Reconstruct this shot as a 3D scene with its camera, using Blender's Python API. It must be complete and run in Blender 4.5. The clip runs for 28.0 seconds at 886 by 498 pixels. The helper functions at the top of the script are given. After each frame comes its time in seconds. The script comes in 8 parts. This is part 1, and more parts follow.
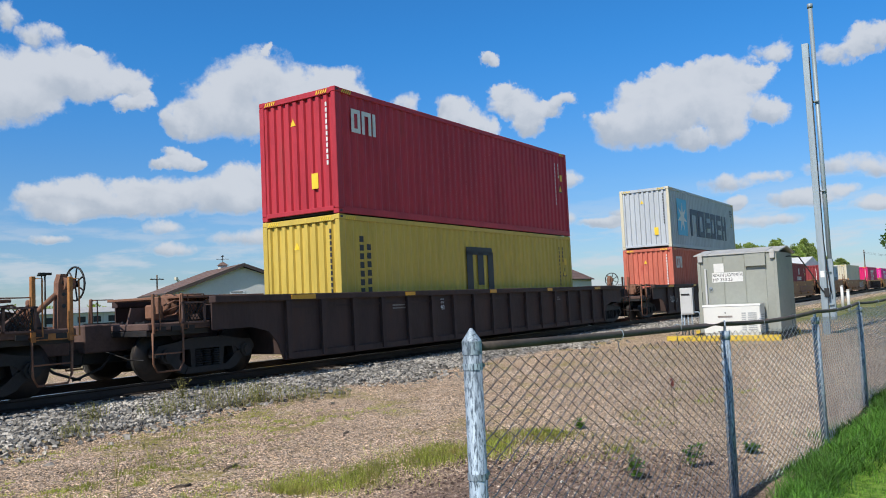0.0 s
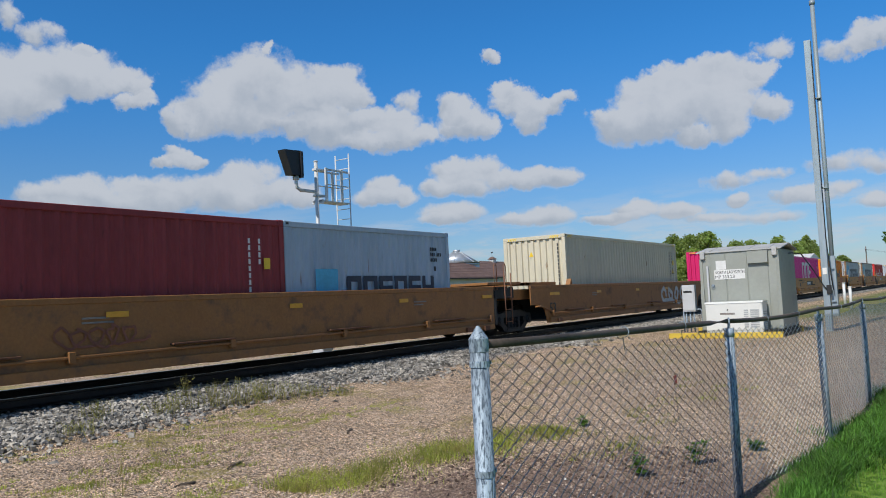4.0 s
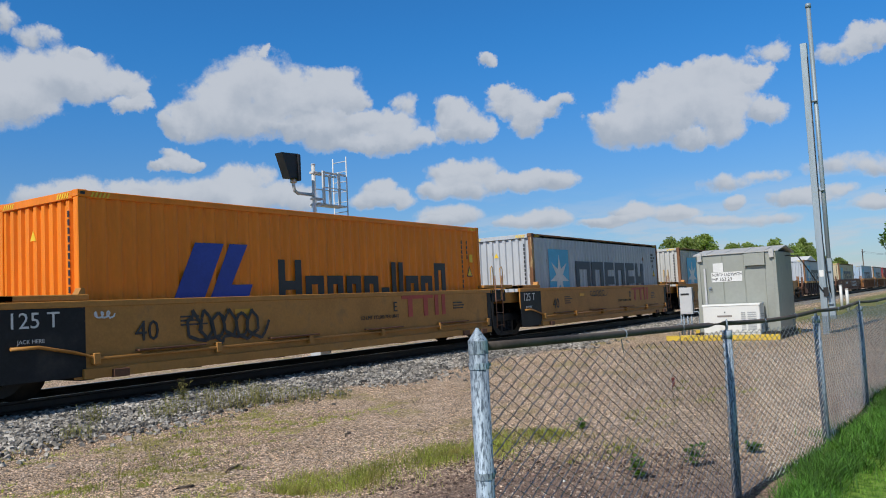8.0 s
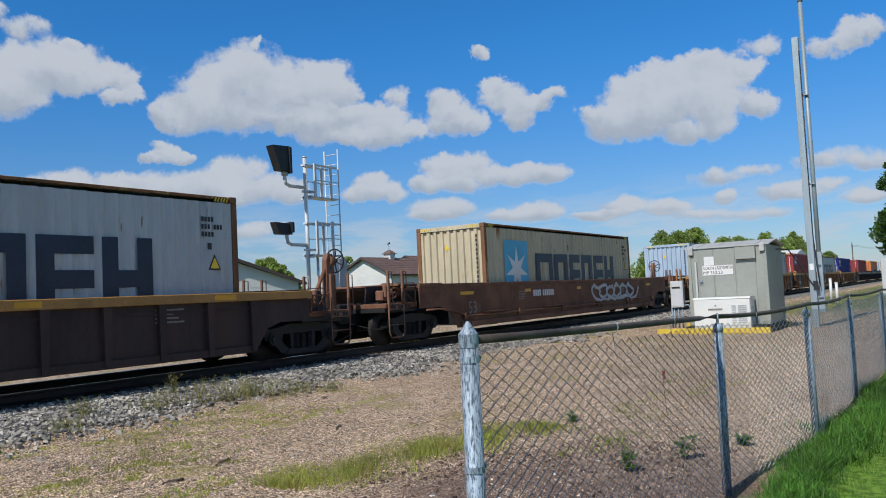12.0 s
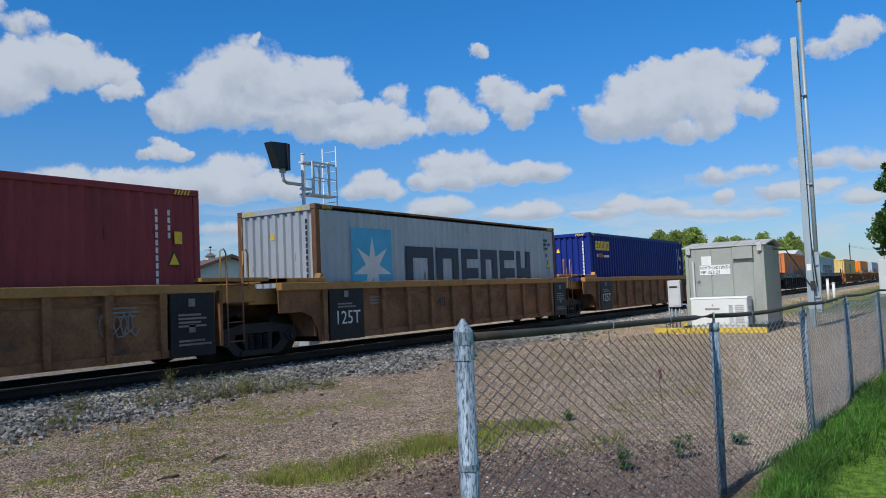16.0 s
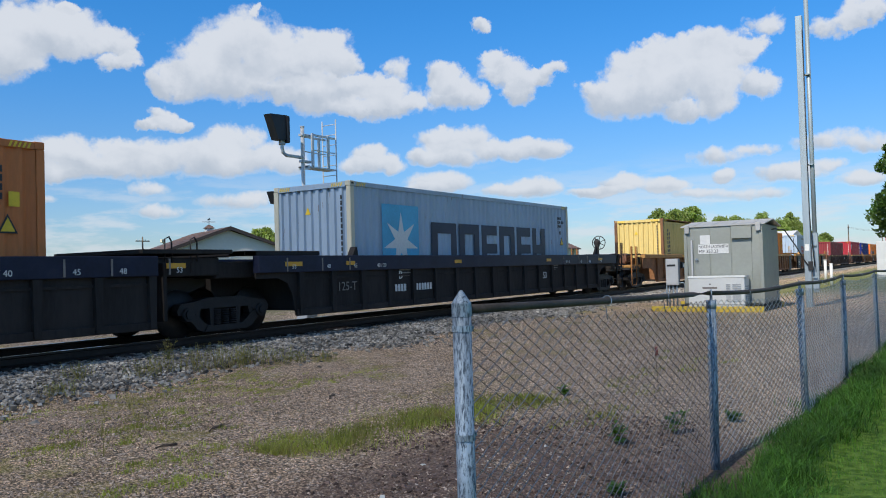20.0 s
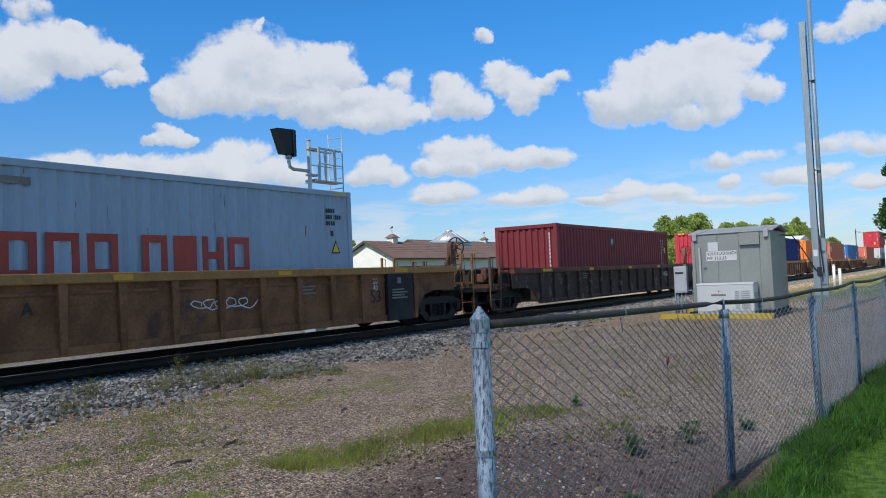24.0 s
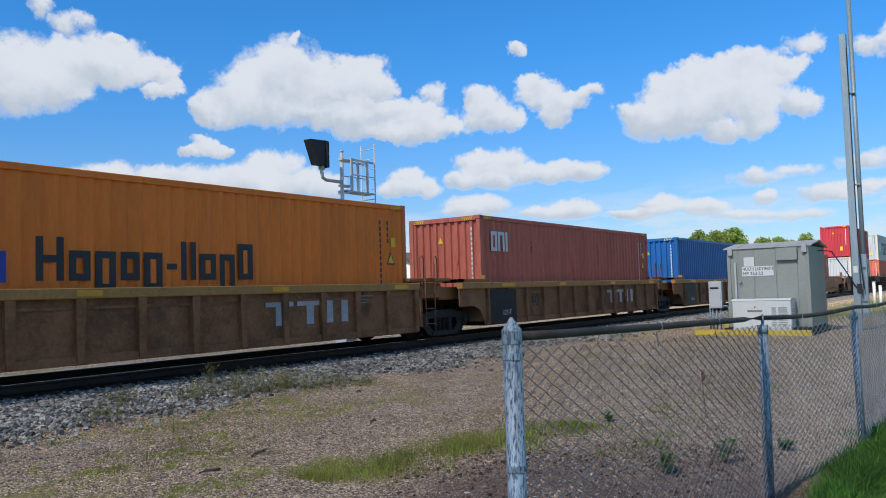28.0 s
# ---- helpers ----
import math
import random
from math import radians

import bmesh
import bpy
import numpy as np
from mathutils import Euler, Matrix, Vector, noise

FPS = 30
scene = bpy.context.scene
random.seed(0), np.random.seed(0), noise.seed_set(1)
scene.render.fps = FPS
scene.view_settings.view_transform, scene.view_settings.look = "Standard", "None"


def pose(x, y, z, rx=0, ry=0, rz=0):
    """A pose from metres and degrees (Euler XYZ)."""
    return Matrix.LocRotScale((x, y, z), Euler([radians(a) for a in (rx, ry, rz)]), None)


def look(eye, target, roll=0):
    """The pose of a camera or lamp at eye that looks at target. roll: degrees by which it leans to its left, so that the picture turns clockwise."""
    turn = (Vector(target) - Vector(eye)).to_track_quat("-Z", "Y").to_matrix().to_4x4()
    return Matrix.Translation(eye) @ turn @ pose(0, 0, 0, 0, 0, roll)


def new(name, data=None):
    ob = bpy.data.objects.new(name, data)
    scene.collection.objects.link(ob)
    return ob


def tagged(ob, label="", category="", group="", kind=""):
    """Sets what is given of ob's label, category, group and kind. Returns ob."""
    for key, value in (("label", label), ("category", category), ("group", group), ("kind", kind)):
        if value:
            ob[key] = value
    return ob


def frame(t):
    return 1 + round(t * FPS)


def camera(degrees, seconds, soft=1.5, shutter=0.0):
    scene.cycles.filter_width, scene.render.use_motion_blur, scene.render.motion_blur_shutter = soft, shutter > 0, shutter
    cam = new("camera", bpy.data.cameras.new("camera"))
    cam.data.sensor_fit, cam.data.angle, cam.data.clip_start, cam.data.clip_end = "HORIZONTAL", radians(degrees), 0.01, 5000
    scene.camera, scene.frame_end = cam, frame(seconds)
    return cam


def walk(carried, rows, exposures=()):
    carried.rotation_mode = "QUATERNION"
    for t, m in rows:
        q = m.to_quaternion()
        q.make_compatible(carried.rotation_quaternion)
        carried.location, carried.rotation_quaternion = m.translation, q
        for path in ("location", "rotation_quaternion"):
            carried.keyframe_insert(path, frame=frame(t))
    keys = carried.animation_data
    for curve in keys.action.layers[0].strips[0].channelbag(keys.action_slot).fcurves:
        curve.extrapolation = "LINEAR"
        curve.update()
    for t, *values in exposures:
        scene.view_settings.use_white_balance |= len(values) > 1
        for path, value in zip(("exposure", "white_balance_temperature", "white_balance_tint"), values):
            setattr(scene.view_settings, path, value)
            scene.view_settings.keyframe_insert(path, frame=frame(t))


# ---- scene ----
# the phone's metering: brighter and cooler once cloud dims the yard
EXPOSURES = ((0.0, 0.03, 6280, 10), (2.0, -0.01, 6230, 10), (3.5, -0.21, 6250, 10), (7.0, -0.19, 6250, 10), (12.0, -0.19, 6150, 10), (15.5, -0.15, 6050, 10), (18.0, -0.01, 6140, 10), (19.0, 0.13, 6240, 10), (21.0, 0.19, 6420, 10), (25.0, 0.22, 6330, 10), (28.0, 0.26, 6380, 10))
# ---- camera: hand-held beside the fence; rows of seconds, heading from +x, tilt, lean, place ----
cam = camera(58.91, 28.0, 1.0)
LOOKS = (
    (0.0, 33.77, 3.80, -2.62, 0.001, -0.024, 1.554),
    (0.5, 33.64, 3.89, -2.52, -0.002, -0.017, 1.550),
    (1.0, 33.71, 3.90, -2.53, -0.005, -0.011, 1.551),
    (1.5, 33.75, 3.79, -2.34, -0.002, -0.003, 1.552),
    (2.0, 33.76, 3.67, -2.53, -0.010, -0.010, 1.549),
    (2.5, 33.65, 3.61, -2.38, -0.009, -0.016, 1.550),
    (3.0, 33.72, 3.59, -2.49, -0.015, -0.018, 1.554),
    (3.5, 33.74, 3.61, -2.68, -0.018, -0.016, 1.556),
    (5.5, 34.44, 3.77, -2.65, 0.002, 0.004, 1.554),
    (6.0, 34.55, 3.82, -2.69, -0.005, -0.006, 1.554),
    (6.5, 34.64, 3.91, -2.86, -0.006, -0.010, 1.555),
    (7.0, 34.51, 3.97, -3.05, -0.016, -0.013, 1.556),
    (7.5, 34.14, 3.98, -3.03, -0.018, -0.007, 1.554),
    (8.0, 33.67, 3.84, -2.82, -0.023, -0.007, 1.553),
    (8.5, 33.16, 3.66, -2.72, -0.024, -0.002, 1.553),
    (9.0, 33.00, 3.56, -2.62, -0.018, -0.003, 1.550),
    (9.5, 33.05, 3.59, -2.72, -0.011, -0.006, 1.549),
    (10.0, 33.13, 3.42, -2.79, -0.000, -0.007, 1.552),
    (10.5, 33.06, 3.34, -2.87, -0.007, -0.007, 1.551),
    (11.0, 33.06, 3.31, -2.79, -0.009, -0.009, 1.554),
    (11.5, 33.07, 3.31, -2.75, -0.015, -0.009, 1.554),
    (12.0, 33.10, 3.31, -2.78, -0.004, -0.001, 1.553),
    (12.5, 33.12, 3.31, -2.94, -0.006, -0.004, 1.551),
    (14.5, 32.94, 3.28, -2.71, 0.001, 0.008, 1.550),
    (15.0, 32.91, 3.22, -2.53, 0.008, 0.007, 1.552),
    (15.5, 32.94, 3.18, -2.40, 0.004, -0.003, 1.549),
    (16.0, 32.96, 3.17, -2.44, 0.009, -0.004, 1.549),
    (16.5, 33.03, 3.11, -2.41, 0.009, -0.000, 1.549),
    (17.0, 33.13, 3.01, -2.39, 0.009, 0.004, 1.545),
    (17.5, 33.12, 2.58, -2.38, 0.004, -0.005, 1.543),
    (18.0, 33.06, 2.37, -2.24, 0.007, -0.006, 1.538),
    (18.5, 32.96, 2.10, -2.00, 0.006, -0.004, 1.537),
    (19.0, 33.01, 1.77, -1.79, 0.006, -0.003, 1.535),
    (19.5, 33.05, 1.64, -1.73, 0.016, 0.001, 1.534),
    (20.0, 32.93, 1.38, -1.60, 0.007, -0.002, 1.534),
    (20.5, 32.52, 0.86, -1.52, 0.018, -0.010, 1.527),
    (21.0, 32.15, -0.52, -1.48, 0.032, -0.011, 1.523),
    (21.5, 32.24, -0.62, -1.46, 0.050, 0.010, 1.539),
    (22.0, 32.44, 1.12, -1.69, 0.037, 0.000, 1.553),
    (22.5, 32.98, 2.17, -2.16, 0.020, 0.017, 1.556),
    (24.5, 33.38, 2.14, -2.44, -0.043, 0.020, 1.559),
    (25.0, 33.52, 1.88, -2.08, 0.005, 0.013, 1.547),
    (25.5, 34.03, 1.94, -1.76, 0.039, 0.004, 1.547),
    (26.0, 34.20, 2.26, -1.68, 0.040, 0.010, 1.552),
    (26.5, 34.17, 2.64, -1.64, 0.037, 0.015, 1.549),
    (27.0, 34.48, 2.98, -1.67, 0.027, 0.028, 1.553),
    (27.5, 35.10, 3.22, -1.77, 0.018, 0.052, 1.551),
    (28.0, 35.59, 3.13, -1.74, 0.016, 0.058, 1.549),
)


def aim(h, p, r, x, y, z):
    h, p = radians(h), radians(p)
    to = Vector((math.cos(p) * math.cos(h), math.cos(p) * math.sin(h), math.sin(p)))
    return look(Vector((x, y, z)), Vector((x, y, z)) + to, r)


walk(cam, [(row[0], aim(*row[1:])) for row in LOOKS], exposures=EXPOSURES)
# ---- world: deep blue sky with fair-weather clouds; one sun over the line, ahead of the train ----
SUN_TO = Vector((-1.0, 0.06, 1.0)).normalized()
SUN_AZ = math.atan2(SUN_TO.x, SUN_TO.y)
SUN_EL = math.asin(SUN_TO.z)
SKY, SUN = 0.077, 4.9

# heaps of cloud: azimuth from +x, height over the horizon, half width, half height, in degrees
CLOUDS_WEST = (
    (64.1, 14.9, 4.0, 2.3), (61.2, 15.7, 3.4, 1.7), (58.8, 16.3, 2.9, 1.5), (56.3, 15.9, 2.4, 1.0), (54.9, 15.6, 1.1, 0.5), (61.8, 14.2, 2.6, 1.1),
    (59.1, 15.3, 3.0, 1.1), (58.3, 17.5, 0.8, 0.4), (55.5, 14.2, 1.4, 0.6), (54.9, 14.9, 0.8, 0.7), (46.5, 16.4, 2.5, 2.0), (48.3, 15.5, 2.4, 2.0),
    (49.7, 14.7, 2.4, 1.8), (44.9, 15.6, 2.5, 1.8), (47.7, 13.8, 3.7, 1.6), (51.2, 13.7, 1.9, 1.4), (52.4, 13.1, 1.1, 0.8), (41.4, 15.6, 2.3, 1.4),
    (39.8, 15.2, 1.3, 1.0), (42.5, 14.5, 3.3, 1.1), (46.0, 18.2, 0.5, 0.4),)
CLOUDS_MIDDLE = (
    (44.2, 13.1, 1.8, 1.0), (41.7, 12.9, 2.5, 1.4), (39.2, 13.3, 2.1, 1.1), (37.2, 13.0, 2.5, 1.1), (36.8, 12.0, 3.3, 1.0), (39.3, 11.8, 2.1, 0.7),
    (34.8, 12.1, 1.5, 0.8), (32.5, 13.8, 1.3, 0.9), (31.8, 12.8, 1.8, 1.2), (30.5, 12.3, 1.3, 0.8), (28.9, 14.8, 1.1, 0.7), (28.2, 14.0, 1.9, 0.8),
    (27.0, 12.9, 1.2, 1.0), (26.3, 13.5, 1.9, 0.7), (24.7, 13.9, 1.0, 0.6), (29.7, 17.2, 0.8, 0.5), (52.3, 11.0, 0.9, 0.6), (52.8, 10.4, 1.2, 0.4),
    (51.7, 10.6, 0.9, 0.5),)
CLOUDS_EAST = (
    (14.2, 14.8, 1.9, 0.9), (12.5, 14.2, 2.0, 1.1), (11.1, 14.5, 1.0, 0.6), (17.0, 14.6, 2.0, 0.9), (19.0, 13.8, 1.8, 1.1), (16.3, 13.3, 3.6, 1.7),
    (13.7, 12.9, 2.2, 1.8), (18.0, 12.2, 3.6, 1.7), (19.9, 12.0, 2.4, 1.5), (21.4, 12.4, 1.1, 0.7), (15.4, 10.6, 1.5, 0.8), (13.5, 11.3, 1.5, 1.3),
    (10.7, 11.9, 1.5, 0.8), (4.2, 15.5, 1.5, 0.8), (5.2, 15.0, 1.0, 0.6), (38.1, 8.3, 1.2, 0.9), (38.6, 7.6, 1.6, 0.6), (36.8, 7.8, 1.3, 0.7),
    (32.7, 9.4, 1.7, 0.9), (30.9, 9.4, 1.7, 1.0), (32.2, 8.3, 2.5, 0.9), (34.0, 8.2, 1.2, 0.7), (27.2, 8.5, 2.1, 0.7), (25.1, 8.5, 1.6, 0.8),)
CLOUDS_LOW = (
    (60.6, 8.0, 1.9, 1.0), (58.5, 8.4, 2.3, 0.9), (59.6, 7.2, 2.8, 0.7), (56.8, 7.9, 2.3, 1.1), (55.2, 8.7, 1.7, 0.8), (54.7, 7.6, 2.7, 0.9),
    (52.5, 8.3, 2.8, 1.2), (49.8, 8.5, 2.8, 1.3), (47.8, 9.5, 2.0, 1.0), (48.3, 8.0, 3.2, 1.1), (45.5, 8.4, 2.2, 1.0), (43.9, 7.9, 1.4, 0.8),
    (29.3, 8.5, 1.2, 0.7), (32.9, 6.3, 2.5, 0.7), (34.1, 5.9, 1.7, 0.4), (26.3, 5.7, 2.3, 0.7), (28.3, 5.6, 1.7, 0.5), (19.5, 5.7, 2.0, 0.7),
    (21.5, 5.2, 2.4, 0.4), (17.2, 5.4, 2.0, 0.6), (13.1, 5.9, 0.9, 0.5), (8.8, 5.9, 2.1, 0.7), (4.7, 5.1, 1.5, 0.5),)
CLOUDS_FAINT = (
    (60.8, 18.2, 1.3, 0.6), (62.8, 19.3, 0.8, 0.8), (35.8, 14.5, 0.8, 0.9), (10.0, 15.6, 1.2, 0.6), (6.0, 14.8, 1.3, 0.6), (13.3, 7.2, 2.1, 0.5),
    (11.2, 7.5, 1.5, 0.4), (6.0, 7.7, 2.8, 0.6), (3.9, 7.4, 1.6, 0.6), (15.0, 4.8, 2.0, 0.4), (11.5, 4.5, 2.7, 0.4), (60.4, 5.3, 1.3, 0.3),
    (53.4, 6.0, 1.3, 0.5), (47.2, 5.2, 3.0, 0.6), (45.0, 5.5, 1.3, 0.4), (52.9, 4.5, 1.8, 0.4), (6.9, 6.1, 1.3, 0.4),)


class Nodes:
    """Short hand for node trees."""

    def __init__(self, tree):
        self.tree = tree
        tree.nodes.clear()

    def add(self, kind, props=None, **inputs):
        n = self.tree.nodes.new(kind)
        for k, val in (props or {}).items():
            setattr(n, k, val)
        for k, val in inputs.items():
            self.plug(n, int(k[1:]) if k[0] == "i" and k[1:].isdigit() else k.replace("_", " "), val)
        return n

    def plug(self, n, key, val):
        if isinstance(val, bpy.types.NodeSocket):
            self.tree.links.new(val, n.inputs[key])
        else:
            n.inputs[key].default_value = val

    def math(self, op, a, b=0.0, c=0.0, clamp=False):
        n = self.add("ShaderNodeMath", {"operation": op, "use_clamp": clamp})
        for i, val in enumerate((a, b, c)):
            self.plug(n, i, val)
        return n.outputs[0]

    def vec(self, op, a, b=(0, 0, 0)):
        n = self.add("ShaderNodeVectorMath", {"operation": op})
        self.plug(n, 0, a)
        self.plug(n, 1, b)
        return n.outputs["Value"] if op in ("DOT_PRODUCT", "LENGTH") else n.outputs["Vector"]

    def noise(self, vector, scale, detail=4.0, rough=0.55):
        return self.add("ShaderNodeTexNoise", Vector=vector, Scale=scale, Detail=detail, Roughness=rough).outputs["Fac"]

    def span(self, val, a, b, lo=0.0, hi=1.0):
        n = self.add("ShaderNodeMapRange", {"interpolation_type": "SMOOTHSTEP"})
        for i, x in enumerate((val, a, b, lo, hi)):
            self.plug(n, i, x)
        return n.outputs[0]

    def mix(self, fac, a, b, blend="MIX"):
        n = self.add("ShaderNodeMix", {"data_type": "RGBA", "blend_type": blend})
        self.plug(n, 0, fac)
        self.plug(n, 6, a if isinstance(a, bpy.types.NodeSocket) else (*a, 1))
        self.plug(n, 7, b if isinstance(b, bpy.types.NodeSocket) else (*b, 1))
        return n.outputs[2]


def make_world():
    world = bpy.data.worlds.new("sky")
    scene.world = world
    world.use_nodes = True
    g = Nodes(world.node_tree)
    sky = g.add("ShaderNodeTexSky", {"sky_type": "NISHITA", "sun_disc": False, "sun_elevation": SUN_EL, "sun_rotation": SUN_AZ,
                                     "air_density": 1.0, "dust_density": 0.35, "ozone_density": 2.2})
    way = g.add("ShaderNodeTexCoord").outputs["Generated"]
    xyz = g.add("ShaderNodeSeparateXYZ", Vector=way)
    az = g.math("MULTIPLY", g.math("ARCTAN2", xyz.outputs[1], xyz.outputs[0]), 57.2958)
    el = g.math("MULTIPLY", g.math("ARCSINE", xyz.outputs[2]), 57.2958)
    puff = g.add("ShaderNodeTexNoise", {"noise_dimensions": "3D"}, Vector=way, Scale=26.0, Detail=7.0, Roughness=0.62)
    shift = g.vec("MULTIPLY", g.vec("SUBTRACT", puff.outputs["Color"], (0.5, 0.5, 0.5)), (3.4, 2.6, 0))
    flat = g.add("ShaderNodeCombineXYZ", X=az, Y=el).outputs[0]
    calm = g.span(el, 4.0, 13.0, 0.35, 1.0)
    shift = g.vec("MULTIPLY", shift, g.add("ShaderNodeCombineXYZ", X=calm, Y=calm).outputs[0])
    flat = g.vec("ADD", flat, shift)
    field = weight = lift = None
    for heaps, strength in ((CLOUDS_WEST, 1.0), (CLOUDS_MIDDLE, 1.0), (CLOUDS_EAST, 1.0), (CLOUDS_LOW, 0.92), (CLOUDS_FAINT, 0.6)):
        spread = 1.0 / math.sqrt(strength)
        for a, e, ra, re in heaps:
            ra, re = ra * spread, re * spread
            d = g.vec("MULTIPLY", g.vec("SUBTRACT", flat, (a, e - 0.12 * re, 0)), (1 / (1.13 * ra), 1 / (1.17 * re), 0))
            m = g.math("SUBTRACT", strength, g.math("MULTIPLY", g.vec("DOT_PRODUCT", d, d), 1.0))
            field = m if field is None else g.math("SMOOTH_MAX", field, m, 0.25)
            w = g.math("MAXIMUM", m, 0.0)
            up = g.math("MULTIPLY", w, g.vec("DOT_PRODUCT", d, (-0.25, 1.0, 0.0)))
            weight = w if weight is None else g.math("ADD", weight, w)
            lift = up if lift is None else g.math("ADD", lift, up)
    # the same kind of cloud all round, behind and above the view
    stretched = g.vec("MULTIPLY", way, (1.0, 1.0, 2.6))
    wild = g.math("MULTIPLY", g.math("SUBTRACT", g.noise(stretched, 3.1, 6.0), 0.55), 5.0)
    outside = g.math("MAXIMUM", g.span(g.math("ABSOLUTE", g.math("SUBTRACT", az, 33.0)), 38.0, 46.0), g.span(el, 23.0, 30.0))
    field = g.math("MAXIMUM", field, g.math("SUBTRACT", wild, g.math("MULTIPLY", g.math("SUBTRACT", 1.0, outside), 9.0)))
    fine = g.noise(way, 46.0, 6.0, 0.62)
    field = g.math("ADD", field, g.math("MULTIPLY", g.math("SUBTRACT", fine, 0.5), 1.25))
    cover = g.span(field, -0.12, 0.62)
    cover = g.math("MULTIPLY", cover, g.span(el, 1.0, 5.0, 0.35, 1.0))
    # thin broken layers far off, low over the horizon
    layers = g.noise(g.vec("MULTIPLY", way, (1.0, 1.0, 5.0)), 9.0, 6.0, 0.6)
    low = g.math("MULTIPLY", g.math("MULTIPLY", g.span(layers, 0.44, 0.62), g.span(el, 8.5, 3.0)), 0.62)
    cover = g.math("MAXIMUM", cover, low)
    # lit crowns, greyer bellies
    under = g.noise(g.vec("ADD", way, (0.0, 0.0, 0.018)), 22.0, 5.0)
    crown = g.span(g.math("ADD", g.math("DIVIDE", lift, g.math("MAXIMUM", weight, 0.02)), g.math("MULTIPLY", g.math("SUBTRACT", under, 0.5), 1.6)), -0.75, 0.3)
    body = g.math("MAXIMUM", g.math("MAXIMUM", crown, low), g.span(field, 0.45, 0.05), clamp=True)
    tone = g.mix(body, (5.7, 6.3, 7.1), (8.2, 8.5, 8.95))
    tint = g.mix(g.span(el, 0.0, 20.0), (0.84, 1.03, 1.32), (0.37, 1.2, 1.88))
    tint = g.mix(g.span(el, 24.0, 42.0), tint, (0.85, 0.86, 0.88))
    blue = g.mix(1.0, sky.outputs[0], tint, "MULTIPLY")
    paint = g.mix(g.math("MULTIPLY", cover, 0.95), blue, tone)
    back = g.add("ShaderNodeBackground", Color=paint, Strength=SKY)
    out = g.add("ShaderNodeOutputWorld")
    g.tree.links.new(back.outputs[0], out.inputs[0])
    lamp = bpy.data.lights.new("sun", "SUN")
    lamp.energy, lamp.angle, lamp.color = SUN, radians(0.53), (1.0, 0.93, 0.83)
    ob = new("sun", lamp)
    ob.matrix_world = look(SUN_TO * 300, (0, 0, 0))


make_world()
# ---- materials ----
def surf(name, base, rough=0.6, metal=0.0, vary=0.15, grain=6.0, dirt=None, dirt_at=(0.5, 0.75), dirt_scale=1.5, bump=0.0, bump_scale=40.0, streak=False, spec=0.5, fine=0.0, thin=0.0, scab=None):
    """A painted or bare surface: base colour, broad and fine variation, dirt or rust in patches of their own, relief."""
    m = bpy.data.materials.new(name)
    m.use_nodes = True
    g = Nodes(m.node_tree)
    at = g.add("ShaderNodeTexCoord").outputs["Object"]
    chance = g.add("ShaderNodeObjectInfo").outputs["Random"]
    seat = g.vec("ADD", at, g.add("ShaderNodeCombineXYZ", X=g.math("MULTIPLY", chance, 37.0), Y=g.math("MULTIPLY", chance, 11.0)).outputs[0])
    if streak:
        wide = g.vec("MULTIPLY", seat, (1.0, 1.0, 0.22))
    else:
        wide = seat
    broad = g.noise(wide, grain * 0.25, 3.0)
    small = g.noise(wide, grain * 3.0, 5.0, 0.65)
    mixn = g.math("ADD", g.math("MULTIPLY", broad, 0.6), g.math("MULTIPLY", small, 0.4))
    low = tuple(c * (1 - vary) for c in base)
    high = tuple(min(1.0, c * (1 + vary)) for c in base)
    col = g.mix(g.span(mixn, 0.36, 0.64), low, high)
    r = rough
    if fine:
        col = g.mix(fine, col, g.mix(g.span(g.noise(seat, 160.0, 2.0), 0.3, 0.7), low, high))
    if dirt:
        patch = g.noise(wide, dirt_scale, 8.0, 0.68)
        fac = g.span(patch, dirt_at[0], dirt_at[1])
        col = g.mix(fac, col, dirt)
        r = g.math("ADD", rough, g.math("MULTIPLY", fac, 0.25), clamp=True)
    if scab:
        # small run-down chips of rust
        chips = g.noise(g.vec("MULTIPLY", seat, (1.0, 1.0, 0.16)), 8.0, 4.0, 0.6)
        col = g.mix(g.math("MULTIPLY", g.span(chips, 0.645, 0.69), g.span(g.noise(seat, 0.7, 2.0), 0.45, 0.6)), col, scab)
    b = g.add("ShaderNodeBsdfPrincipled", Base_Color=col, Roughness=r, Metallic=metal)
    b.inputs["Specular IOR Level"].default_value = min(spec, 0.3) if streak and not metal else spec
    if bump:
        n = g.add("ShaderNodeBump", Strength=bump, Distance=0.02, Height=g.noise(seat, bump_scale, 5.0))
        g.plug(b, "Normal", n.outputs[0])
    out = g.add("ShaderNodeOutputMaterial")
    last = b.outputs[0]
    if thin:
        # leaves and blades let light through
        glow = g.add("ShaderNodeBsdfTranslucent", Color=g.mix(1.0, col, (1.5, 1.6, 0.8), "MULTIPLY"))
        both = g.add("ShaderNodeMixShader", Fac=thin)
        g.tree.links.new(b.outputs[0], both.inputs[1])
        g.tree.links.new(glow.outputs[0], both.inputs[2])
        last = both.outputs[0]
    g.tree.links.new(last, out.inputs[0])
    return m


RUST = (0.17, 0.065, 0.028)
GRIME = (0.06, 0.052, 0.045)
M = {}
